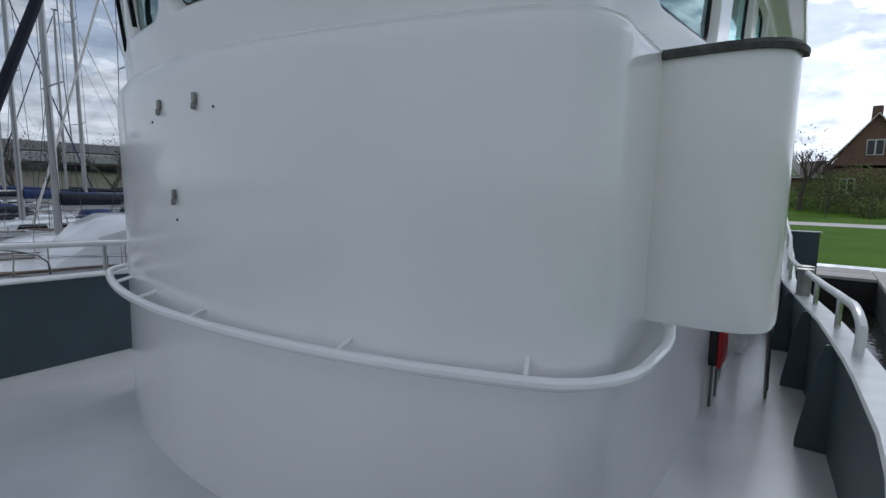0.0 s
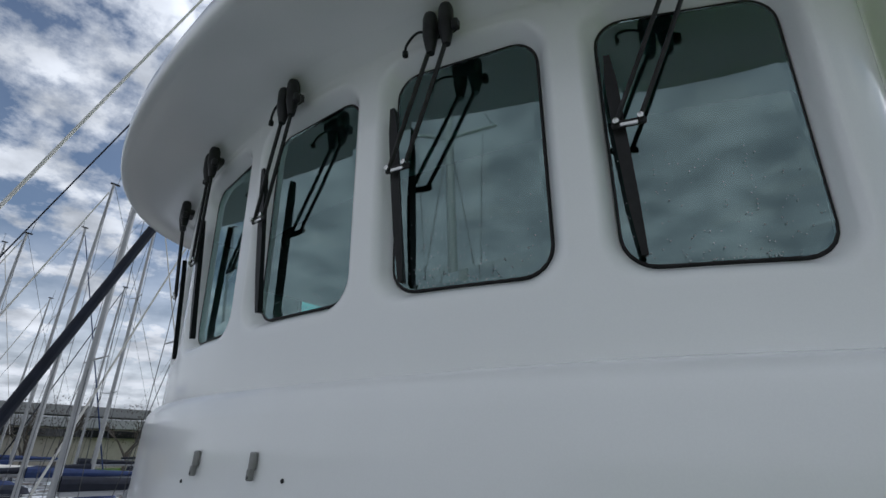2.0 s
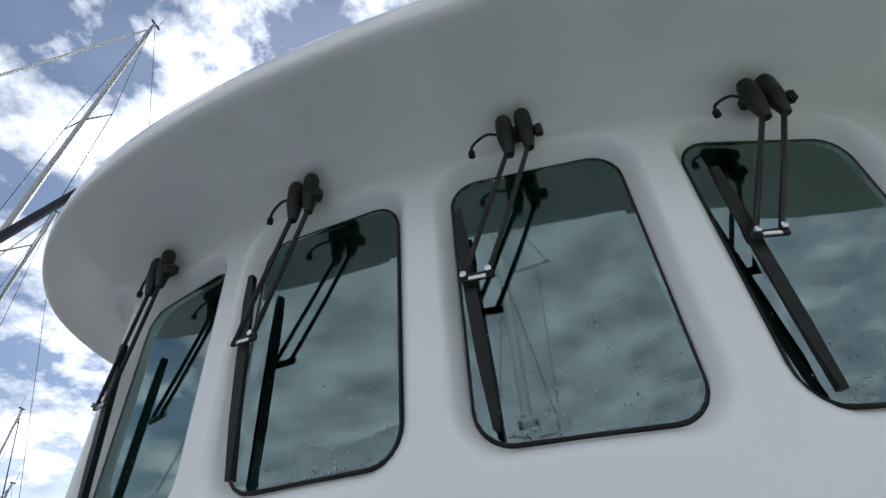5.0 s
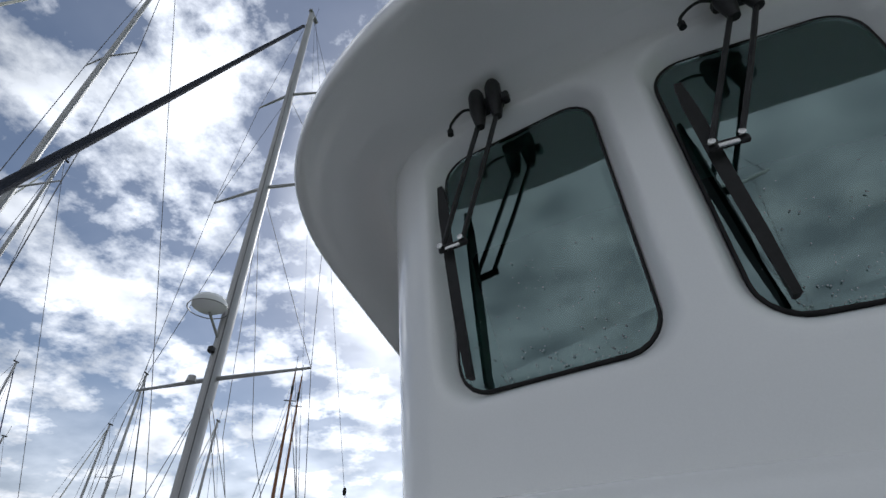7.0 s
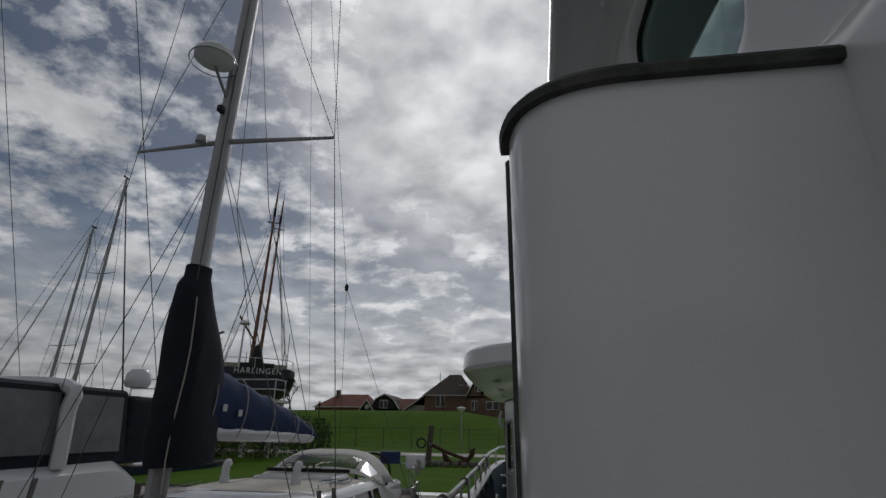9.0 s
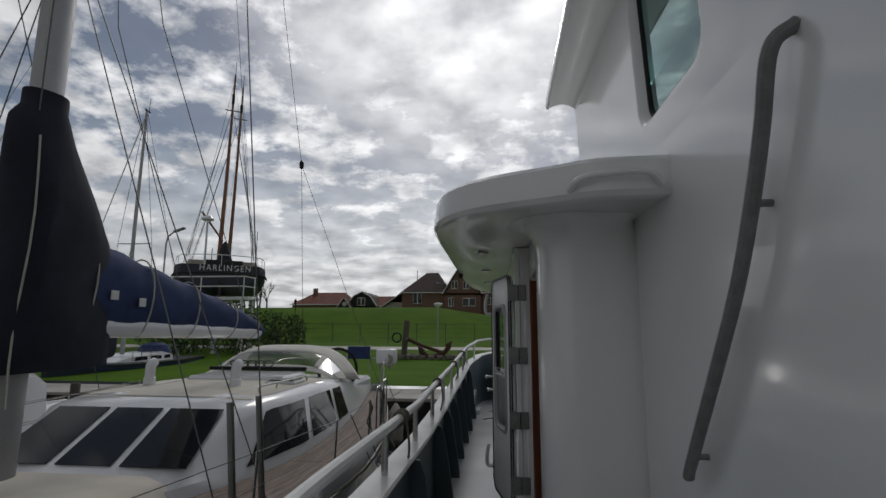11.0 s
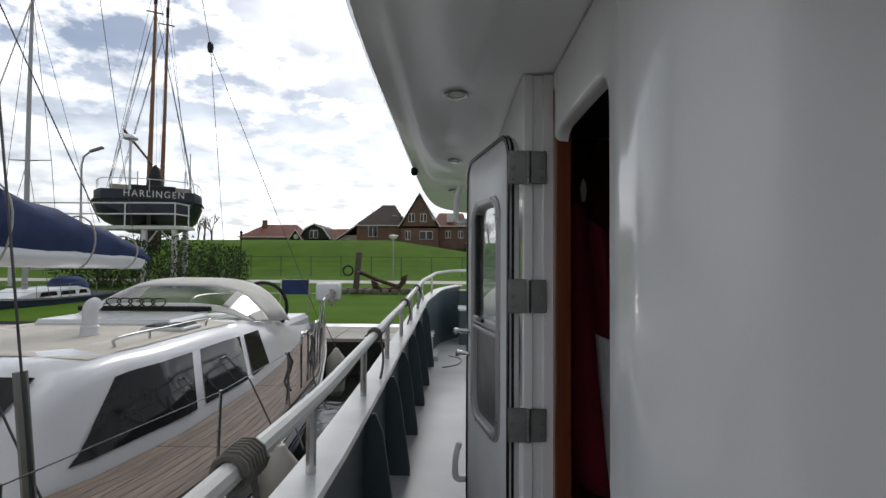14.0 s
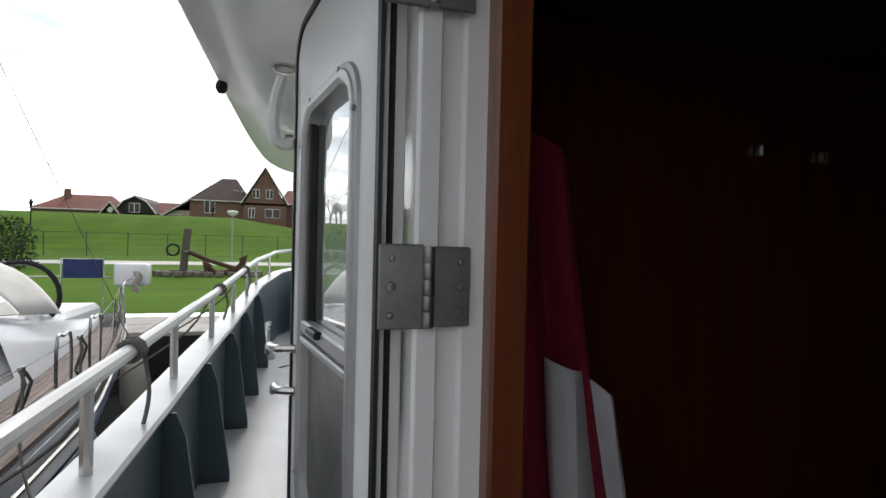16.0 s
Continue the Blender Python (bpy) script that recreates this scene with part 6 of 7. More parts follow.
    part("pulpit", tubed(smooth_path([(hw(v0 + 1.2), v0 + 1.2, sh(v0) + 0.05), (hw(v0 + 1.0), v0 + 1.0, sh(v0) + 0.65), (0, v0 - 0.05, sh(v0) + 0.7), (-hw(v0 + 1.0), v0 + 1.0, sh(v0) + 0.65), (-hw(v0 + 1.2), v0 + 1.2, sh(v0) + 0.05)], 4), 0.02, 6), STEEL, t)
    return t

make_yacht(-11.6, 4.4, 15.5, 21.5, CANVAS, house=1.3, spreaders=3, seed=1, canopy=True)
make_yacht(-15.6, 3.6, 12.5, 15.5, DARKNAVY, spreaders=2, seed=2)
make_yacht(-19.4, 9.2, 13.0, 18.6, NAVY, spreaders=2, seed=3)
spots = [(-23.5, 4.5, 11, 14), (-27.5, 8, 12, 16), (-31, 3, 10, 13), (-36, 6.5, 12, 16), (-41, 11, 11, 14), (-47, 4, 12, 17), (-54, 9, 12, 15),
         (-24, 22, 11, 15), (-28.5, 25, 10, 13.5), (-33, 21, 12, 16.5), (-38, 26, 11, 14), (-44, 22, 12, 16), (-50, 28, 11, 15), (-58, 24, 12, 16),
         (-20, 24.0, 10, 12.5), (-30, -6, 11, 15), (-40, -9, 12, 16), (-22, -10, 11, 14)]
for i, (x, y, l, h) in enumerate(spots):
    make_yacht(x, y, l, h, (NAVY, DARKNAVY, CANVAS)[i % 3], hull_mat=(HULLWHITE, HULLWHITE, SHIPBLUE)[i % 3], spreaders=1 + i % 2, rz=(0, 180)[i % 2] + (i * 7) % 5, seed=10 + i)

# ---- finger jetties between the yachts ----
for x in (-13.8, -21.8, -33.8):
    j = thing("jetty", "weathered timber jetty on piles", "jetty", "jetties")
    for i in range(40):
        part("board", boxed((x, -8.0 + 0.60 * i, WATER_Z + 0.75), (1.1, 0.57, 0.05), 0.006), OLDWOOD, j, smooth=False)
    for y in (-7, 0, 7, 14):
        for s in (-0.6, 0.6):
            part("pile", lathed([(0.11, WATER_Z - 0.5), (0.11, WATER_Z + 1.5), (0.09, WATER_Z + 1.55), (0, WATER_Z + 1.56)], 10, (x + s, y, 0)), OLDWOOD, j)

# ---- the ship on its stage ----
SX, SY, SZ = -22.45, 36.0, 3.75
ship = thing("exhibited_ship", "dark blue two-masted ship raised on a white stage", "ship", at=(SX, SY, 0))
bm = bmesh.new()
rings = []
for v, w, zb, zt in ((0.0, 3.05, 4.6, 6.15), (0.6, 3.55, 4.2, 6.05), (2.0, 3.75, 3.9, 5.95), (6, 3.8, 3.8, 5.8), (12, 3.6, 3.8, 5.8), (17, 2.2, 3.9, 6.1), (19, 0.3, 4.2, 6.5)):
    rings.append([(w * k, v, zb + (zt - zb) * q) for k, q in ((-1.0, 1.0), (-1.0, 0.6), (-0.92, 0.3), (-0.6, 0.05), (0, 0), (0.6, 0.05), (0.92, 0.3), (1.0, 0.6), (1.0, 1.0))])
loft(bm, rings, True, True)
part("hull", bm, SHIPBLUE, ship)
part("rubbing_strake", tubed([(-3.85, 2.0, 5.35), (-3.6, 0.5, 5.42), (-3.0, -0.04, 5.5), (0, -0.06, 5.6), (3.0, -0.04, 5.5), (3.6, 0.5, 5.42), (3.85, 2.0, 5.35)], 0.07, 6), BLACKWOOD, ship)
part("rudder", boxed((0, -0.25, 3.6), (0.25, 0.7, 3.0), 0.03), BLACKWOOD, ship)
part("keel", boxed((0, 8, 3.2), (1.2, 14, 1.6), 0.1), RUST, ship)
part("deckhouse", boxed((0.2, 3.0, 6.35), (3.2, 2.6, 0.75), 0.08), BLACKWOOD, ship)
part("skylight", boxed((-2.0, 2.0, 6.35), (1.4, 1.0, 0.6), 0.06), CREAMSTONE, ship)
part("skylight", boxed((2.3, 2.2, 6.35), (1.2, 1.0, 0.6), 0.06), CREAMSTONE, ship)
rail_s = [(-3.7, 3.0, 6.75), (-3.3, 0.7, 6.8), (-2.4, 0.1, 6.85), (0, 0.0, 6.9), (2.4, 0.1, 6.85), (3.3, 0.7, 6.8), (3.7, 3.0, 6.75)]
part("stern_rail", tubed(smooth_path(rail_s, 4), 0.03, 6), CAP, ship)
for x, y, z in rail_s:
    part("rail_post", tubed([(x, y, z - 0.85), (x, y, z)], 0.025, 5), CAP, ship)
for mx, my, tz in ((-0.35, 7.0, 24.5), (0.55, 12.5, 26.0)):
    bm = bmesh.new()
    tube(bm, [(mx, my, 5.6), (mx + 0.2, my, 15), (mx + 0.35, my, tz)], 0.24, 10, taper=0.09)
    ms = part("mast", bm, SPAR, ship, "varnished wooden mast")
    part("pole", tubed([(mx + 0.35, my, tz - 0.5), (mx + 0.38, my, tz + 1.3)], 0.03, 5), BLACKWOOD, ms)
    part("crosstree", boxed((mx + 0.28, my, tz - 3.5), (1.4, 0.12, 0.08), 0.02), BLACKWOOD, ms)
    part("masthead_block", boxed((mx + 0.3, my, tz - 2.4), (0.3, 0.3, 0.9), 0.04), BLACKWOOD, ms)
    for s in (-1, 1):
        for dy_ in (-0.9, 0.0, 0.9):
            part("shroud", tubed([(s * 3.6, my + dy_, 6.0), (mx + 0.3, my, tz - 3.3)], 0.022, 4), WIRE, ship)
    part("stay", tubed([(mx + 0.35, my, tz - 0.4), (0, 18.8, 6.6)], 0.02, 4), WIRE, ship)
    part("stay", tubed([(mx + 0.35, my, tz - 0.6), (-2.6, 0.3, 6.6)], 0.02, 4), WIRE, ship)
    part("stay", tubed([(mx + 0.35, my, tz - 0.6), (2.6, 0.3, 6.6)], 0.02, 4), WIRE, ship)
part("gaff", tubed([(-0.1, 6.8, 9.0), (-1.9, 2.5, 10.5)], 0.09, 8), SPAR, ship)
part("furled_sail", lathed([(0.0, 8.8), (0.35, 8.5), (0.55, 7.7), (0.7, 6.9), (0.3, 6.4), (0, 6.3)], 12, (0.2, 5.5, 0)), CHARCOAL, ship)
part("radar_post", tubed([(-1.35, 1.2, 5.9), (-1.35, 1.2, 9.5)], 0.09, 8), CAP, ship)
part("radar_dome", lathed([(0, 0.30), (0.35, 0.26), (0.50, 0.12), (0.52, 0), (0.3, -0.08), (0, -0.1)], 16, (-1.35, 1.2, 9.65)), HULLWHITE, ship)
for x, z in ((2.75, 8.9), (-0.8, 7.4), (2.4, 7.6)):
    part("ensign_staff", tubed([(x, 0.4, 6.0), (x, 0.4, z)], 0.035, 5), CHARCOAL, ship)
def write_on(text, size, at_, parent, mat):
    cu = bpy.data.curves.new("lettering", "FONT")
    cu.body, cu.size, cu.extrude, cu.align_x = text, size, 0.01, "CENTER"
    cu.space_character = 1.25
    tmp = new("tmp_text", cu)
    bpy.context.view_layer.update()
    me = bpy.data.meshes.new_from_object(tmp.evaluated_get(bpy.context.evaluated_depsgraph_get()))
    bpy.data.objects.remove(tmp)
    me.materials.append(mat)
    o = new("lettering", me)
    o.parent = parent
    o.matrix_basis = at_
    return o
ship.matrix_basis = pose(SX, SY, 0, 0, 0, 30) @ Matrix.Diagonal((0.86, 1.0, 1.0, 1.0))
write_on("HARLINGEN", 0.62, pose(0.35, -0.075, 5.72, 90, 0, 0), ship, LETTER)

stage = thing("viewing_stage", "white steel stage with railings on tall posts", "stage", at=(SX, SY - 2.2, 0))
part("platform", boxed((-2.0, 0, 3.55), (11.6, 1.6, 0.22), 0.02), CAP, stage)
for x in (-7.6, -4.8, -2.2, 0.4, 3.4):
    part("rail_post", tubed([(x, -0.75, 3.6), (x, -0.75, 5.0)], 0.04, 6), CAP, stage)
for x in (3.4,):
    part("rail_post", tubed([(x, 0.75, 3.6), (x, 0.75, 5.0)], 0.04, 6), CAP, stage)
for z in (5.0, 4.35):
    part("rail", tubed([(-7.7, -0.75, z), (3.45, -0.75, z), (3.45, 0.75, z)], 0.045, 6), CAP, stage)
for x, y in ((1.5, -0.6), (3.3, -0.6), (3.3, 0.6), (-7.0, 0)):
    part("leg", boxed((x, y, 1.6), (0.26, 0.26, 4.0), 0.02), CAP, stage)
for x in (1.75, 3.05):
    part("brace", tubed([(x, -0.6, 2.7), (x + (0.55 if x < 2 else -0.55), -0.6, 3.4)], 0.05, 6), CAP, stage)
sl2 = thing("street_lamp", "grey street lamp with a slanted head", "lamp", at=(-26.2, 35.0, 0))
part("post", tubed([(0, 0, 0), (0, 0, 7.6), (0.12, 0, 8.15), (0.5, 0, 8.45)], 0.06, 8), ALU, sl2)
part("head", boxed((0.95, 0, 8.62), (0.9, 0.28, 0.16), 0.05, Matrix.Translation((0.95, 0, 8.62)) @ Matrix.Rotation(radians(-18), 4, "Y") @ Matrix.Translation((-0.95, 0, -8.62))), DULLSTEEL, sl2)

# ---- leafy things ----
def leaves(bm, centre, radii, n, size, seed):
    rnd = random.Random(seed)
    for _ in range(n):
        while True:
            p = Vector((rnd.uniform(-1, 1), rnd.uniform(-1, 1), rnd.uniform(-1, 1)))
            if 0.35 < p.length < 1 + 0.25 * noise.noise(p * 2.3 + Vector((seed, 0, 0))):
                break
        c = Vector(centre) + Vector((p.x * radii[0], p.y * radii[1], p.z * radii[2]))
        a = Vector((rnd.gauss(0, 1), rnd.gauss(0, 1), rnd.gauss(0, 1))).normalized()
        b = a.orthogonal().normalized()
        s = size * rnd.uniform(0.6, 1.3)
        v = [bm.verts.new(c + a * s), bm.verts.new(c + b * s * 0.5), bm.verts.new(c - a * s), bm.verts.new(c - b * s * 0.5)]
        bm.faces.new(v)
def branch(bm, p, d, l, r, depth, rnd):
    q = p + d * l
    tube(bm, [p, p.lerp(q, 0.5) + Vector((rnd.uniform(-1, 1), rnd.uniform(-1, 1), 0)) * l * 0.05, q], r, 5, taper=r * 0.6)
    if depth:
        for _ in range(3):
            nd = (d + Vector((rnd.uniform(-1, 1), rnd.uniform(-1, 1), rnd.uniform(-0.2, 0.6))) * 0.65).normalized()
            branch(bm, p.lerp(q, rnd.uniform(0.6, 1.0)), nd, l * rnd.uniform(0.6, 0.8), r * 0.55, depth - 1, rnd)
def bare_tree(x, y, z, h, seed):
    t = thing("bare_tree", "bare tree with fine twigs in early spring", "tree", "bare trees", at=(x, y, z))
    rnd = random.Random(seed)
    bm = bmesh.new()
    branch(bm, Vector((0, 0, -0.2)), Vector((0, 0, 1)), h * 0.32, h * 0.03, 4, rnd)
    part("trunk", bm, BARK, t)
    bm = bmesh.new()
    leaves(bm, (0, 0, h * 0.66), (h * 0.3, h * 0.3, h * 0.3), 220, h * 0.012, seed)
    part("crown", bm, BARK, t)
for i, (x, y, z, h) in enumerate(((-37.0, 74, 4.1, 5.5), (-39.5, 77, 4.1, 6.0), (-42, 80, 4.1, 5.5), (-60, 12, -0.4, 8), (-66, 16, -0.4, 9), (-58, 20, -0.4, 8), (1.6, 53, 0.1, 8.5), (3.6, 57, 0.1, 7.0))):
    bare_tree(x, y, z, h, 30 + i)
def bush(x, y, z, r, h, mat, seed, label):
    t = thing("bush", label, "bush", at=(x, y, z))
    bm = bmesh.new()
    leaves(bm, (0, 0, h * 0.5), (r, r, h * 0.55), int(900 * min(r, 3)), 0.10, seed)
    part("crown", bm, mat, t)
    bm = bmesh.new()
    rnd = random.Random(seed)
    for _ in range(7):
        branch(bm, Vector((rnd.uniform(-0.3, 0.3), rnd.uniform(-0.3, 0.3), -0.1)), Vector((rnd.uniform(-0.5, 0.5), rnd.uniform(-0.5, 0.5), 1)).normalized(), h * 0.45, 0.04, 1, rnd)
    part("trunk", bm, BARK, t)
bush(-19.6, 33.5, -0.1, 2.6, 3.2, HEDGE, 5, "dense dark green bush below the stage")
bush(-16.6, 34.2, -0.1, 1.6, 2.6, HEDGE, 6, "dense dark green bush beside the stage posts")
bush(-23.5, 33.5, -0.1, 2.6, 3.2, HEDGE, 7, "dense dark green hedge under the ship")
for i, (x, y, r, h) in enumerate(((1.3, 55, 1.9, 3.0), (3.4, 54, 2.2, 3.9), (5.4, 56, 2.2, 4.6), (7.6, 55, 2.3, 4.2), (6.2, 50, 1.3, 1.9))):
    bush(x, y, 0.0, r, h, BUSH, 50 + i, "yellow-green garden bush on the lawn")

# ---- dike: fence, hedge, lamps, anchor ----
fence = thing("mesh_fence", "thin dark wire fence along the dike foot", "fence")
for i in range(24):
    x = 6 - 2.6 * i
    part("post", tubed([(x, 46.5, dike(x, 46.5)), (x, 46.5, dike(x, 46.5) + 1.75)], 0.035, 6), WIRE, fence)
for z in (0.1, 0.5, 0.9, 1.3, 1.7):
    part("wire", tubed([(6, 46.5, dike(0, 46.5) + z), (-54, 46.5, dike(0, 46.5) + z)], 0.022 if z > 1.6 else 0.008, 4), WIRE, fence)
bm = bmesh.new()
rnd = random.Random(4)
for i in range(120):
    x = 8 - 0.5 * i
    leaves(bm, (x, 68.5, dike(0, 68) + 0.30), (0.5, 0.4, 0.42), 26, 0.11, 100 + i)
tagged(finish("clipped_hedge", bm, HEDGE), "low dark clipped hedge along the dike crest", "hedge")
bm = bmesh.new()
box(bm, (-26, 69.2, dike(0, 69) + 0.25), (70, 0.3, 0.75))
tagged(finish("garden_wall", bm, BLACKWOOD), "dark low garden wall on the dike crest", "wall", kind="structure")

lp = thing("path_lamp", "white mushroom-top path lamp on the lawn", "lamp", at=(-7.18, 42.0, dike(-7, 42)))
part("post", tubed([(0, 0, 0), (0, 0, 3.1)], 0.05, 8), ALU, lp)
part("shade", lathed([(0.08, 3.05), (0.30, 3.20), (0.38, 3.34), (0.34, 3.40), (0.0, 3.46)], 16), HULLWHITE, lp)
for x, y, z, h in ((-25.0, 56.0, dike(0, 56), 3.5), (-12.4, 67.0, dike(0, 67), 2.9)):
    ol = thing("lantern_post", "old-fashioned black lantern on a post", "lamp", "lantern posts", at=(x, y, z))
    part("post", lathed([(0.10, 0), (0.07, 0.5), (0.05, 0.6), (0.045, h - 0.8), (0.07, h - 0.75)], 10), BLACKMET, ol)
    part("lantern", lathed([(0.07, h - 0.75), (0.16, h - 0.35), (0.19, h - 0.30), (0.05, h - 0.08), (0.0, h)], 6), BLACKMET, ol)
pole = thing("flag_pole", "thin pale flag pole behind the houses", "pole", at=(-15.2, 82, 4))
part("shaft", tubed([(0, 0, 0), (0, 0, 6.8)], 0.06, 6), CAP, pole)

AX, AY, AZ = -7.36, 31.0, dike(-7, 31)
post = thing("timber_post", "weathered leaning timber post on the lawn", "post", at=(AX - 0.55, AY, AZ))
part("shaft", boxed((0, 0, 1.08), (0.30, 0.30, 2.25), 0.03, Matrix.Rotation(radians(5), 4, "Y")), OLDWOOD, post)
part("ring", tubed([(-0.38 + 0.26 * math.cos(a), -0.2, 1.20 + 0.26 * math.sin(a)) for a in [2 * math.pi * i / 16 for i in range(16)]], 0.05, 6, closed=True), BLACKMET, post)
anc = thing("anchor", "large rusty iron anchor resting on stones", "anchor", at=(AX, AY, AZ))
part("shank", tubed([(-0.4, -0.1, 1.15), (0.6, -0.1, 0.72), (1.75, -0.1, 0.35)], 0.10, 8), RUST, anc)
bm = bmesh.new()
tube(bm, smooth_path([(0.45, -0.1, 0.45), (0.9, -0.1, 0.15), (1.4, -0.1, 0.18), (1.85, -0.1, 0.38), (2.15, -0.1, 0.78)], 5), 0.13, 8)
part("arms", bm, RUST, anc)
for x, z, s in ((0.5, 0.45, -1), (2.1, 0.75, 1)):
    bm = bmesh.new()
    loft(bm, [[(x + a * 0.35 * s, -0.1 + o, z + b * 0.3) for a, b in ((-0.6, 0.2), (0.2, -0.8), (0.5, 0.9), (0.0, 0.6))] for o in (-0.22, 0.22)])
    part("fluke", bm, RUST, anc)
part("stock", tubed([(-0.35, -0.9, 1.1), (-0.35, 0.8, 1.15)], 0.08, 8), OLDWOOD, anc)
rnd = random.Random(9)
st_me = boxed((0, 0, 0.12), (0.36, 0.26, 0.24), 0.03)
stones = thing("stone_edging", "low ring of rough stones round the anchor", "stones", at=(AX, AY, AZ))
s0 = part("stone", st_me, STONE, stones)
k = 0
for cx, rx, ry in ((-0.7, 0.95, 0.7), (1.3, 1.55, 0.85)):
    m = int(2 * math.pi * (rx + ry) / 2 / 0.38)
    for i in range(m):
        a = 2 * math.pi * i / m
        mb = pose(cx + rx * math.cos(a), ry * math.sin(a), -0.03 + rnd.uniform(0, 0.05), 0, 0, math.degrees(a) + 90 + rnd.uniform(-12, 12))
        if k == 0:
            s0.matrix_basis = mb
        else:
            o = new("stone", s0.data); o.parent = stones; o.matrix_basis = mb
        k += 1

# ---- houses on the dike ----
def house(label, x0, x1, y0, depth, z0, eave, ridge, wall, roof, hip=0.0, gable_front=False, gambrel=False):
    h = thing("house", label, "house", "dike houses", at=(0, 0, 0))
    y1 = y0 + depth
    part("wall", boxed(((x0 + x1) / 2, (y0 + y1) / 2, (z0 + eave) / 2 - 0.4), (x1 - x0, depth, eave - z0 + 0.8)), wall, h)
    bm = bmesh.new()
    o = 0.3
    if gable_front:
        xm = (x0 + x1) / 2
        prof = [(x0 - o, eave - 0.15), (xm, ridge), (x1 + o, eave - 0.15)]
        if gambrel:
            w = (x1 - x0) / 2
            prof = [(x0 - o, eave - 0.1), (x0 + w * 0.38, eave + (ridge - eave) * 0.68), (xm, ridge), (x1 - w * 0.38, eave + (ridge - eave) * 0.68), (x1 + o, eave - 0.1)]
        under = [(x, z - 0.22) for x, z in prof[::-1]]
        loft(bm, [[(x, y, z) for x, z in prof + under] for y in (y0 - 0.35, y1 + 0.2)])
        part("roof", bm, roof, h, smooth=False)
        bm = bmesh.new()
        loft(bm, [[(x, y, z) for x, z in ([(x0, eave - 0.1)] + [(min(max(px, x0), x1), pz - 0.2) for px, pz in prof] + [(x1, eave - 0.1)])] for y in (y0 - 0.02, y0 + 0.2)])
        part("gable", bm, wall, h, smooth=False)
        part("barge_board", tubed([(x, y0 - 0.38, z - 0.08) for x, z in prof], 0.09, 4), LETTER, h)
    else:
        ym = (y0 + y1) / 2
        a = [(x0 - o, y0 - o, eave), (x1 + o, y0 - o, eave), (x1 + o, y1 + o, eave), (x0 - o, y1 + o, eave)]
        b = [(x0 + hip, ym, ridge), (x1 - hip * 0.6, ym, ridge)]
        vs = [bm.verts.new(p) for p in a + b]
        for f in ((0, 1, 5, 4), (1, 2, 5), (2, 3, 4, 5), (3, 0, 4), (3, 2, 1, 0)):
            bm.faces.new([vs[i] for i in f])
        part("roof", bm, roof, h, smooth=False)
        part("gutter", tubed([(x0 - o, y0 - o, eave), (x1 + o, y0 - o, eave)], 0.07, 5), LETTER, h)
    return h
def win(h, x, y, z, w, ht, bars=1):
    wf = part("window", boxed((x, y, z), (w, 0.10, ht), 0.01), LETTER, h)
    n = bars + 1
    for i in range(n):
        part("pane", boxed((x - w / 2 + w * (i + 0.5) / n, y - 0.03, z), (w / n - 0.12, 0.08, ht - 0.18)), DARKGLASS, wf)
h1 = house("long low house with red tiled hip roof", -33.4, -25.0, 75, 8, 4.1, 4.9, 7.0, BRICK, TILE, hip=2.2)
part("chimney", boxed((-30.9, 78, 7.0), (0.6, 0.6, 1.2), 0.03), BRICK, h1)
g1 = house("small gable with round window and white trim", -25.9, -23.9, 74, 5, 4.1, 4.3, 6.0, BLACKWOOD, TILE, gable_front=True)
part("round_window", lathed([(0, 0.06), (0.30, 0.06), (0.36, 0.0), (0, 0)], 14, (-24.9, 73.95, 4.95), Matrix.Rotation(radians(90), 4, "X")), LETTER, g1)
h2 = house("black wooden house with white-edged gambrel gable", -24.6, -20.4, 75, 9, 4.1, 4.8, 6.9, BLACKWOOD, DARKTILE, gable_front=True, gambrel=True)
win(h2, -22.6, 74.9, 5.35, 1.2, 1.2)
h2b = house("low wing with dark red tiled roof", -21.5, -17.9, 76.5, 6, 4.1, 4.7, 6.4, BRICK, TILE, hip=0.6)
h3 = house("brick farmhouse with broad dark hip roof", -16.6, -9.6, 76, 9, 4.1, 6.7, 10.2, BRICK, DARKTILE, hip=3.2)
for x in (-14.2,):
    win(h3, x, 75.9, 5.9, 1.3, 1.7)
win(h3, -17.3, 76.8, 4.9, 1.2, 0.8)
bm = bmesh.new()
loft(bm, [[(-20.3, y, 4.2), (-16.4, y, 6.9), (-16.4, y, 6.65), (-20.3, y, 3.95)] for y in (75.6, 84)])
part("lean_roof", bm, DARKTILE, h3, smooth=False)
part("lean_wall", boxed((-18.0, 80, 4.6), (3.0, 7.5, 1.4)), CREAMSTONE, h3)
part("verge", tubed([(-20.3, 75.55, 4.15), (-16.4, 75.55, 6.85)], 0.09, 4), LETTER, h3)
part("skylight", boxed((-11.2, 77.3, 8.3), (0.6, 0.5, 0.08), 0.01), LETTER, h3)
part("skylight", boxed((-10.2, 77.5, 8.2), (0.5, 0.5, 0.08), 0.01), LETTER, h3)
h4 = house("tall brown brick house with steep gable", -9.9, -4.6, 74, 10, 4.1, 6.6, 11.3, BRICK, DARKTILE, gable_front=True)
for x, z, w, t_ in ((-8.4, 7.7, 0.9, 1.2), (-6.7, 7.7, 0.9, 1.2), (-8.9, 5.2, 0.8, 1.3), (-6.3, 5.2, 1.9, 1.2)):
    win(h4, x, 73.9, z, w, t_)
h5 = house("house wing with bright red tiled roof", -5.4, -0.5, 75.5, 8, 4.1, 6.6, 8.9, BRICK, TILE, hip=0.8)
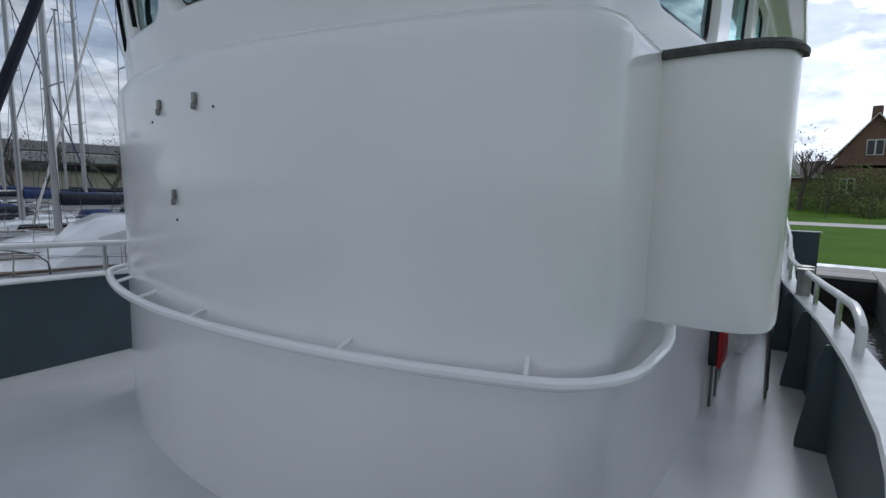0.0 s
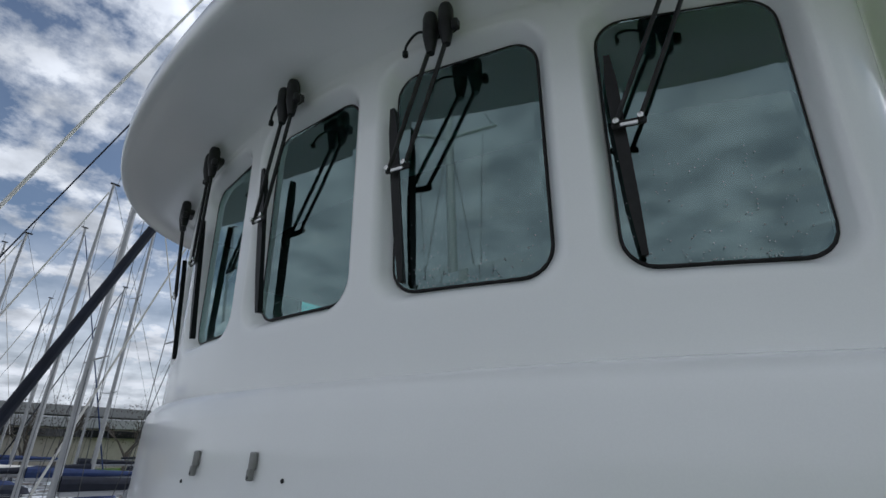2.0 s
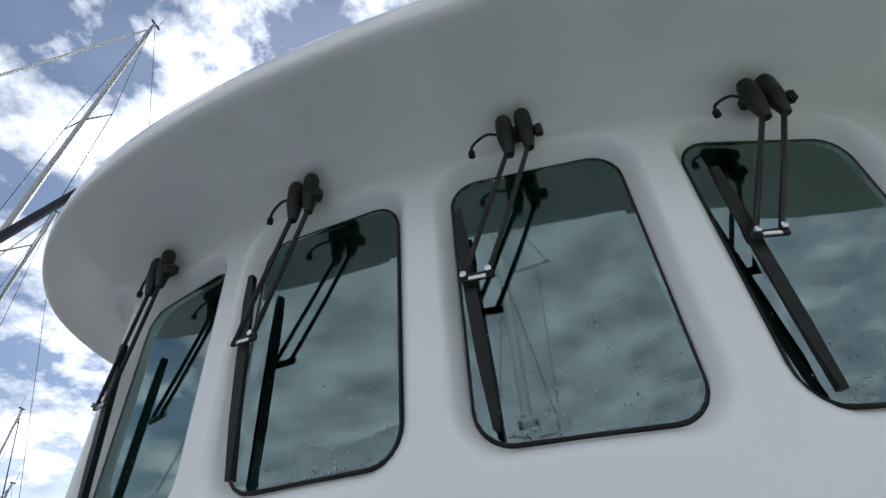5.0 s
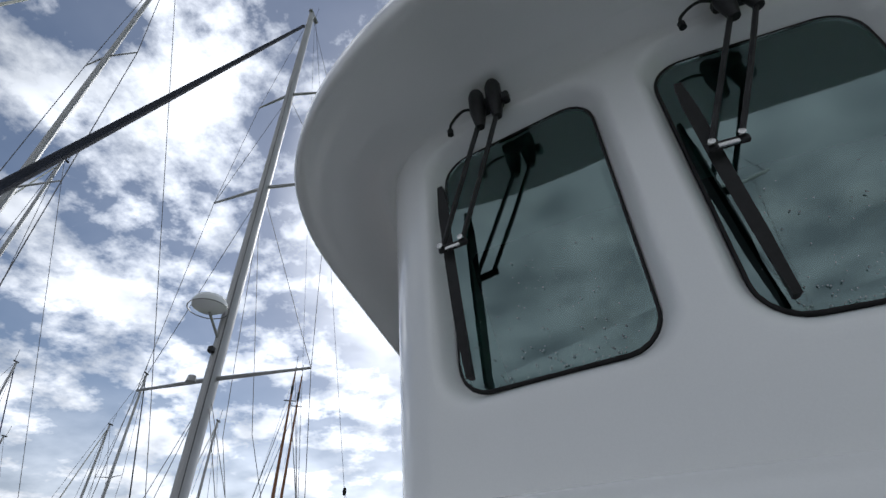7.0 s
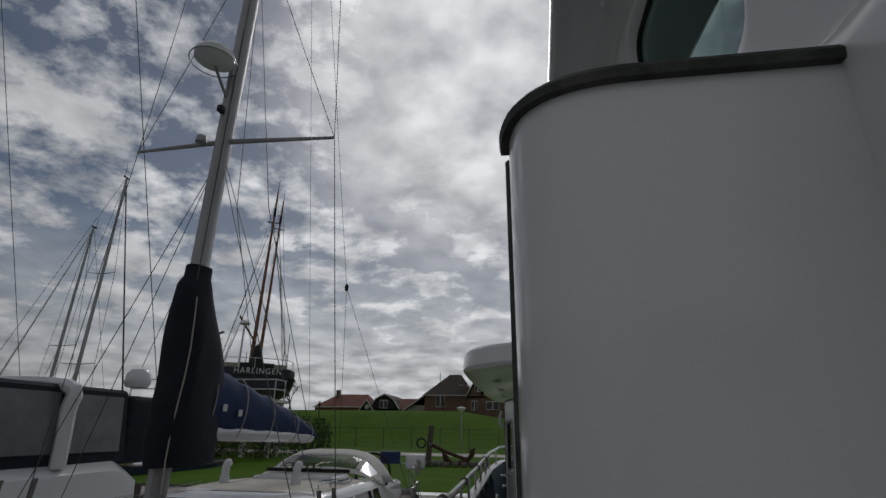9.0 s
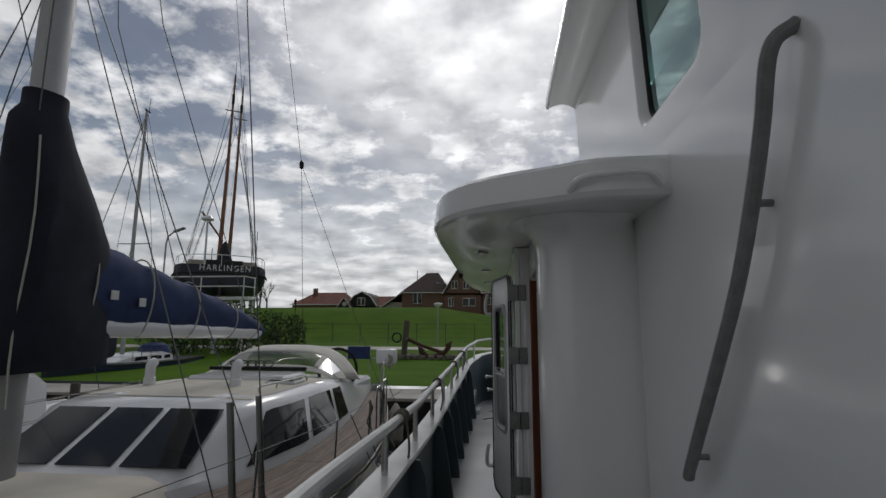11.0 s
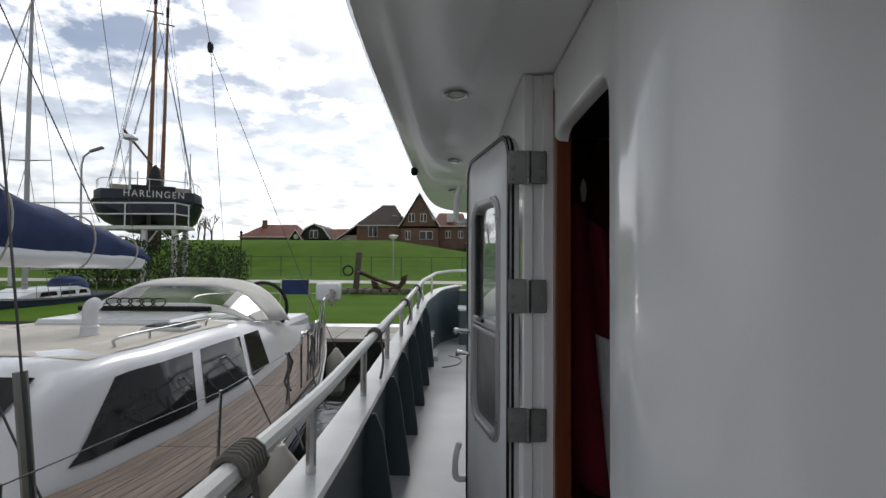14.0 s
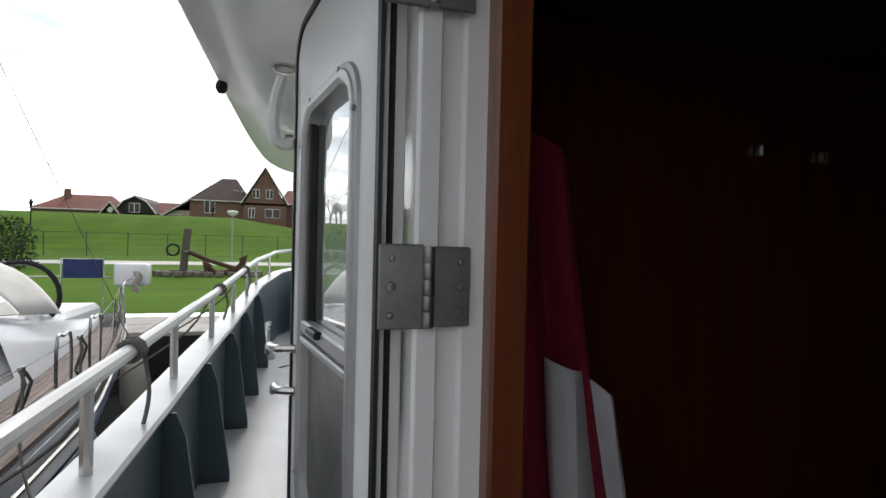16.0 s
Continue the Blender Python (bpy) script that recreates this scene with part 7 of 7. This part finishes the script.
win(h5, -3.2, 75.4, 5.4, 0.8, 1.1)
win(h5, -1.4, 75.4, 5.4, 0.7, 1.1)
part("dormer", boxed((-2.9, 76.6, 7.9), (1.0, 1.4, 1.3), 0.03), LETTER, h5)
# the house on the port side
h6 = house("red-roofed brick house behind garden bushes", 3.3, 10.3, 62, 9, 0.0, 5.0, 9.9, BRICK, TILE, gable_front=True)
part("chimney", boxed((6.8, 64, 10.1), (0.8, 0.8, 1.3), 0.03), BRICK, h6)
win(h6, 6.8, 61.9, 6.6, 1.3, 1.5)
win(h6, 5.0, 61.9, 2.9, 1.2, 1.5)
win(h6, 8.6, 61.9, 2.9, 1.2, 1.5)
h7 = house("low grey-roofed house behind the lawn", -0.6, 4.4, 68, 7, 0.2, 3.9, 5.9, BRICK, DARKTILE, hip=1.5)

# ---- sheds and boat hoist across the harbour ----
sh = thing("boat_shed", "long low boat shed with pale blue-grey roof", "shed")
part("wall", boxed((-86, 6, 2.0), (16, 52, 5.5)), CREAMSTONE, sh)
part("roof", boxed((-86, 6, 5.3), (17, 53, 1.3), 0.1), ALU, sh)
part("roof_window_band", boxed((-77.4, 6, 4.0), (0.2, 50, 0.9)), DARKGLASS, sh)
part("upper_roof", boxed((-92, 2, 7.2), (12, 60, 1.4), 0.1), DULLSTEEL, sh)
ho = thing("boat_hoist", "blue gantry boat hoist with yellow feet", "crane", at=(-62, -3.0, 0))
for y in (-3.5, 3.5):
    part("leg", boxed((0, y, 3.7), (0.7, 0.7, 7.4), 0.05), BLUEPAINT, ho)
    part("foot", boxed((0, y, 0.4), (0.9, 0.9, 2.4), 0.05), YELLOW, ho)
part("beam", boxed((0, 0, 7.2), (0.6, 7.8, 0.6), 0.05), BLUEPAINT, ho)
far = thing("far_bank", "low far bank with buildings beyond the harbour", "bank", kind="structure")
bm = bmesh.new()
loft(bm, [[(-95, y, -1.3), (-94, y, -0.2), (-400, y, 0.4), (-400, y, -1.3)] for y in (-400, 90)])
part("bank", bm, GRASS, far)
part("bank", boxed((-150, -260, -0.9), (600, 80, 1.6), 0.1), GRASS, far)

# port-side mooring post on the bulwark
pb = thing("mooring_post", "grey twin mooring post on the port bulwark", "bollard", at=(XC + hull_x(1, 5.4) + 0.05, 5.4, cap_z(5.4) + 0.03))
for y in (-0.13, 0.13):
    part("post", lathed([(0.07, 0), (0.065, 0.03), (0.065, 0.26), (0.085, 0.27), (0.085, 0.30), (0, 0.31)], 14, (0, y, 0)), DULLSTEEL, pb)
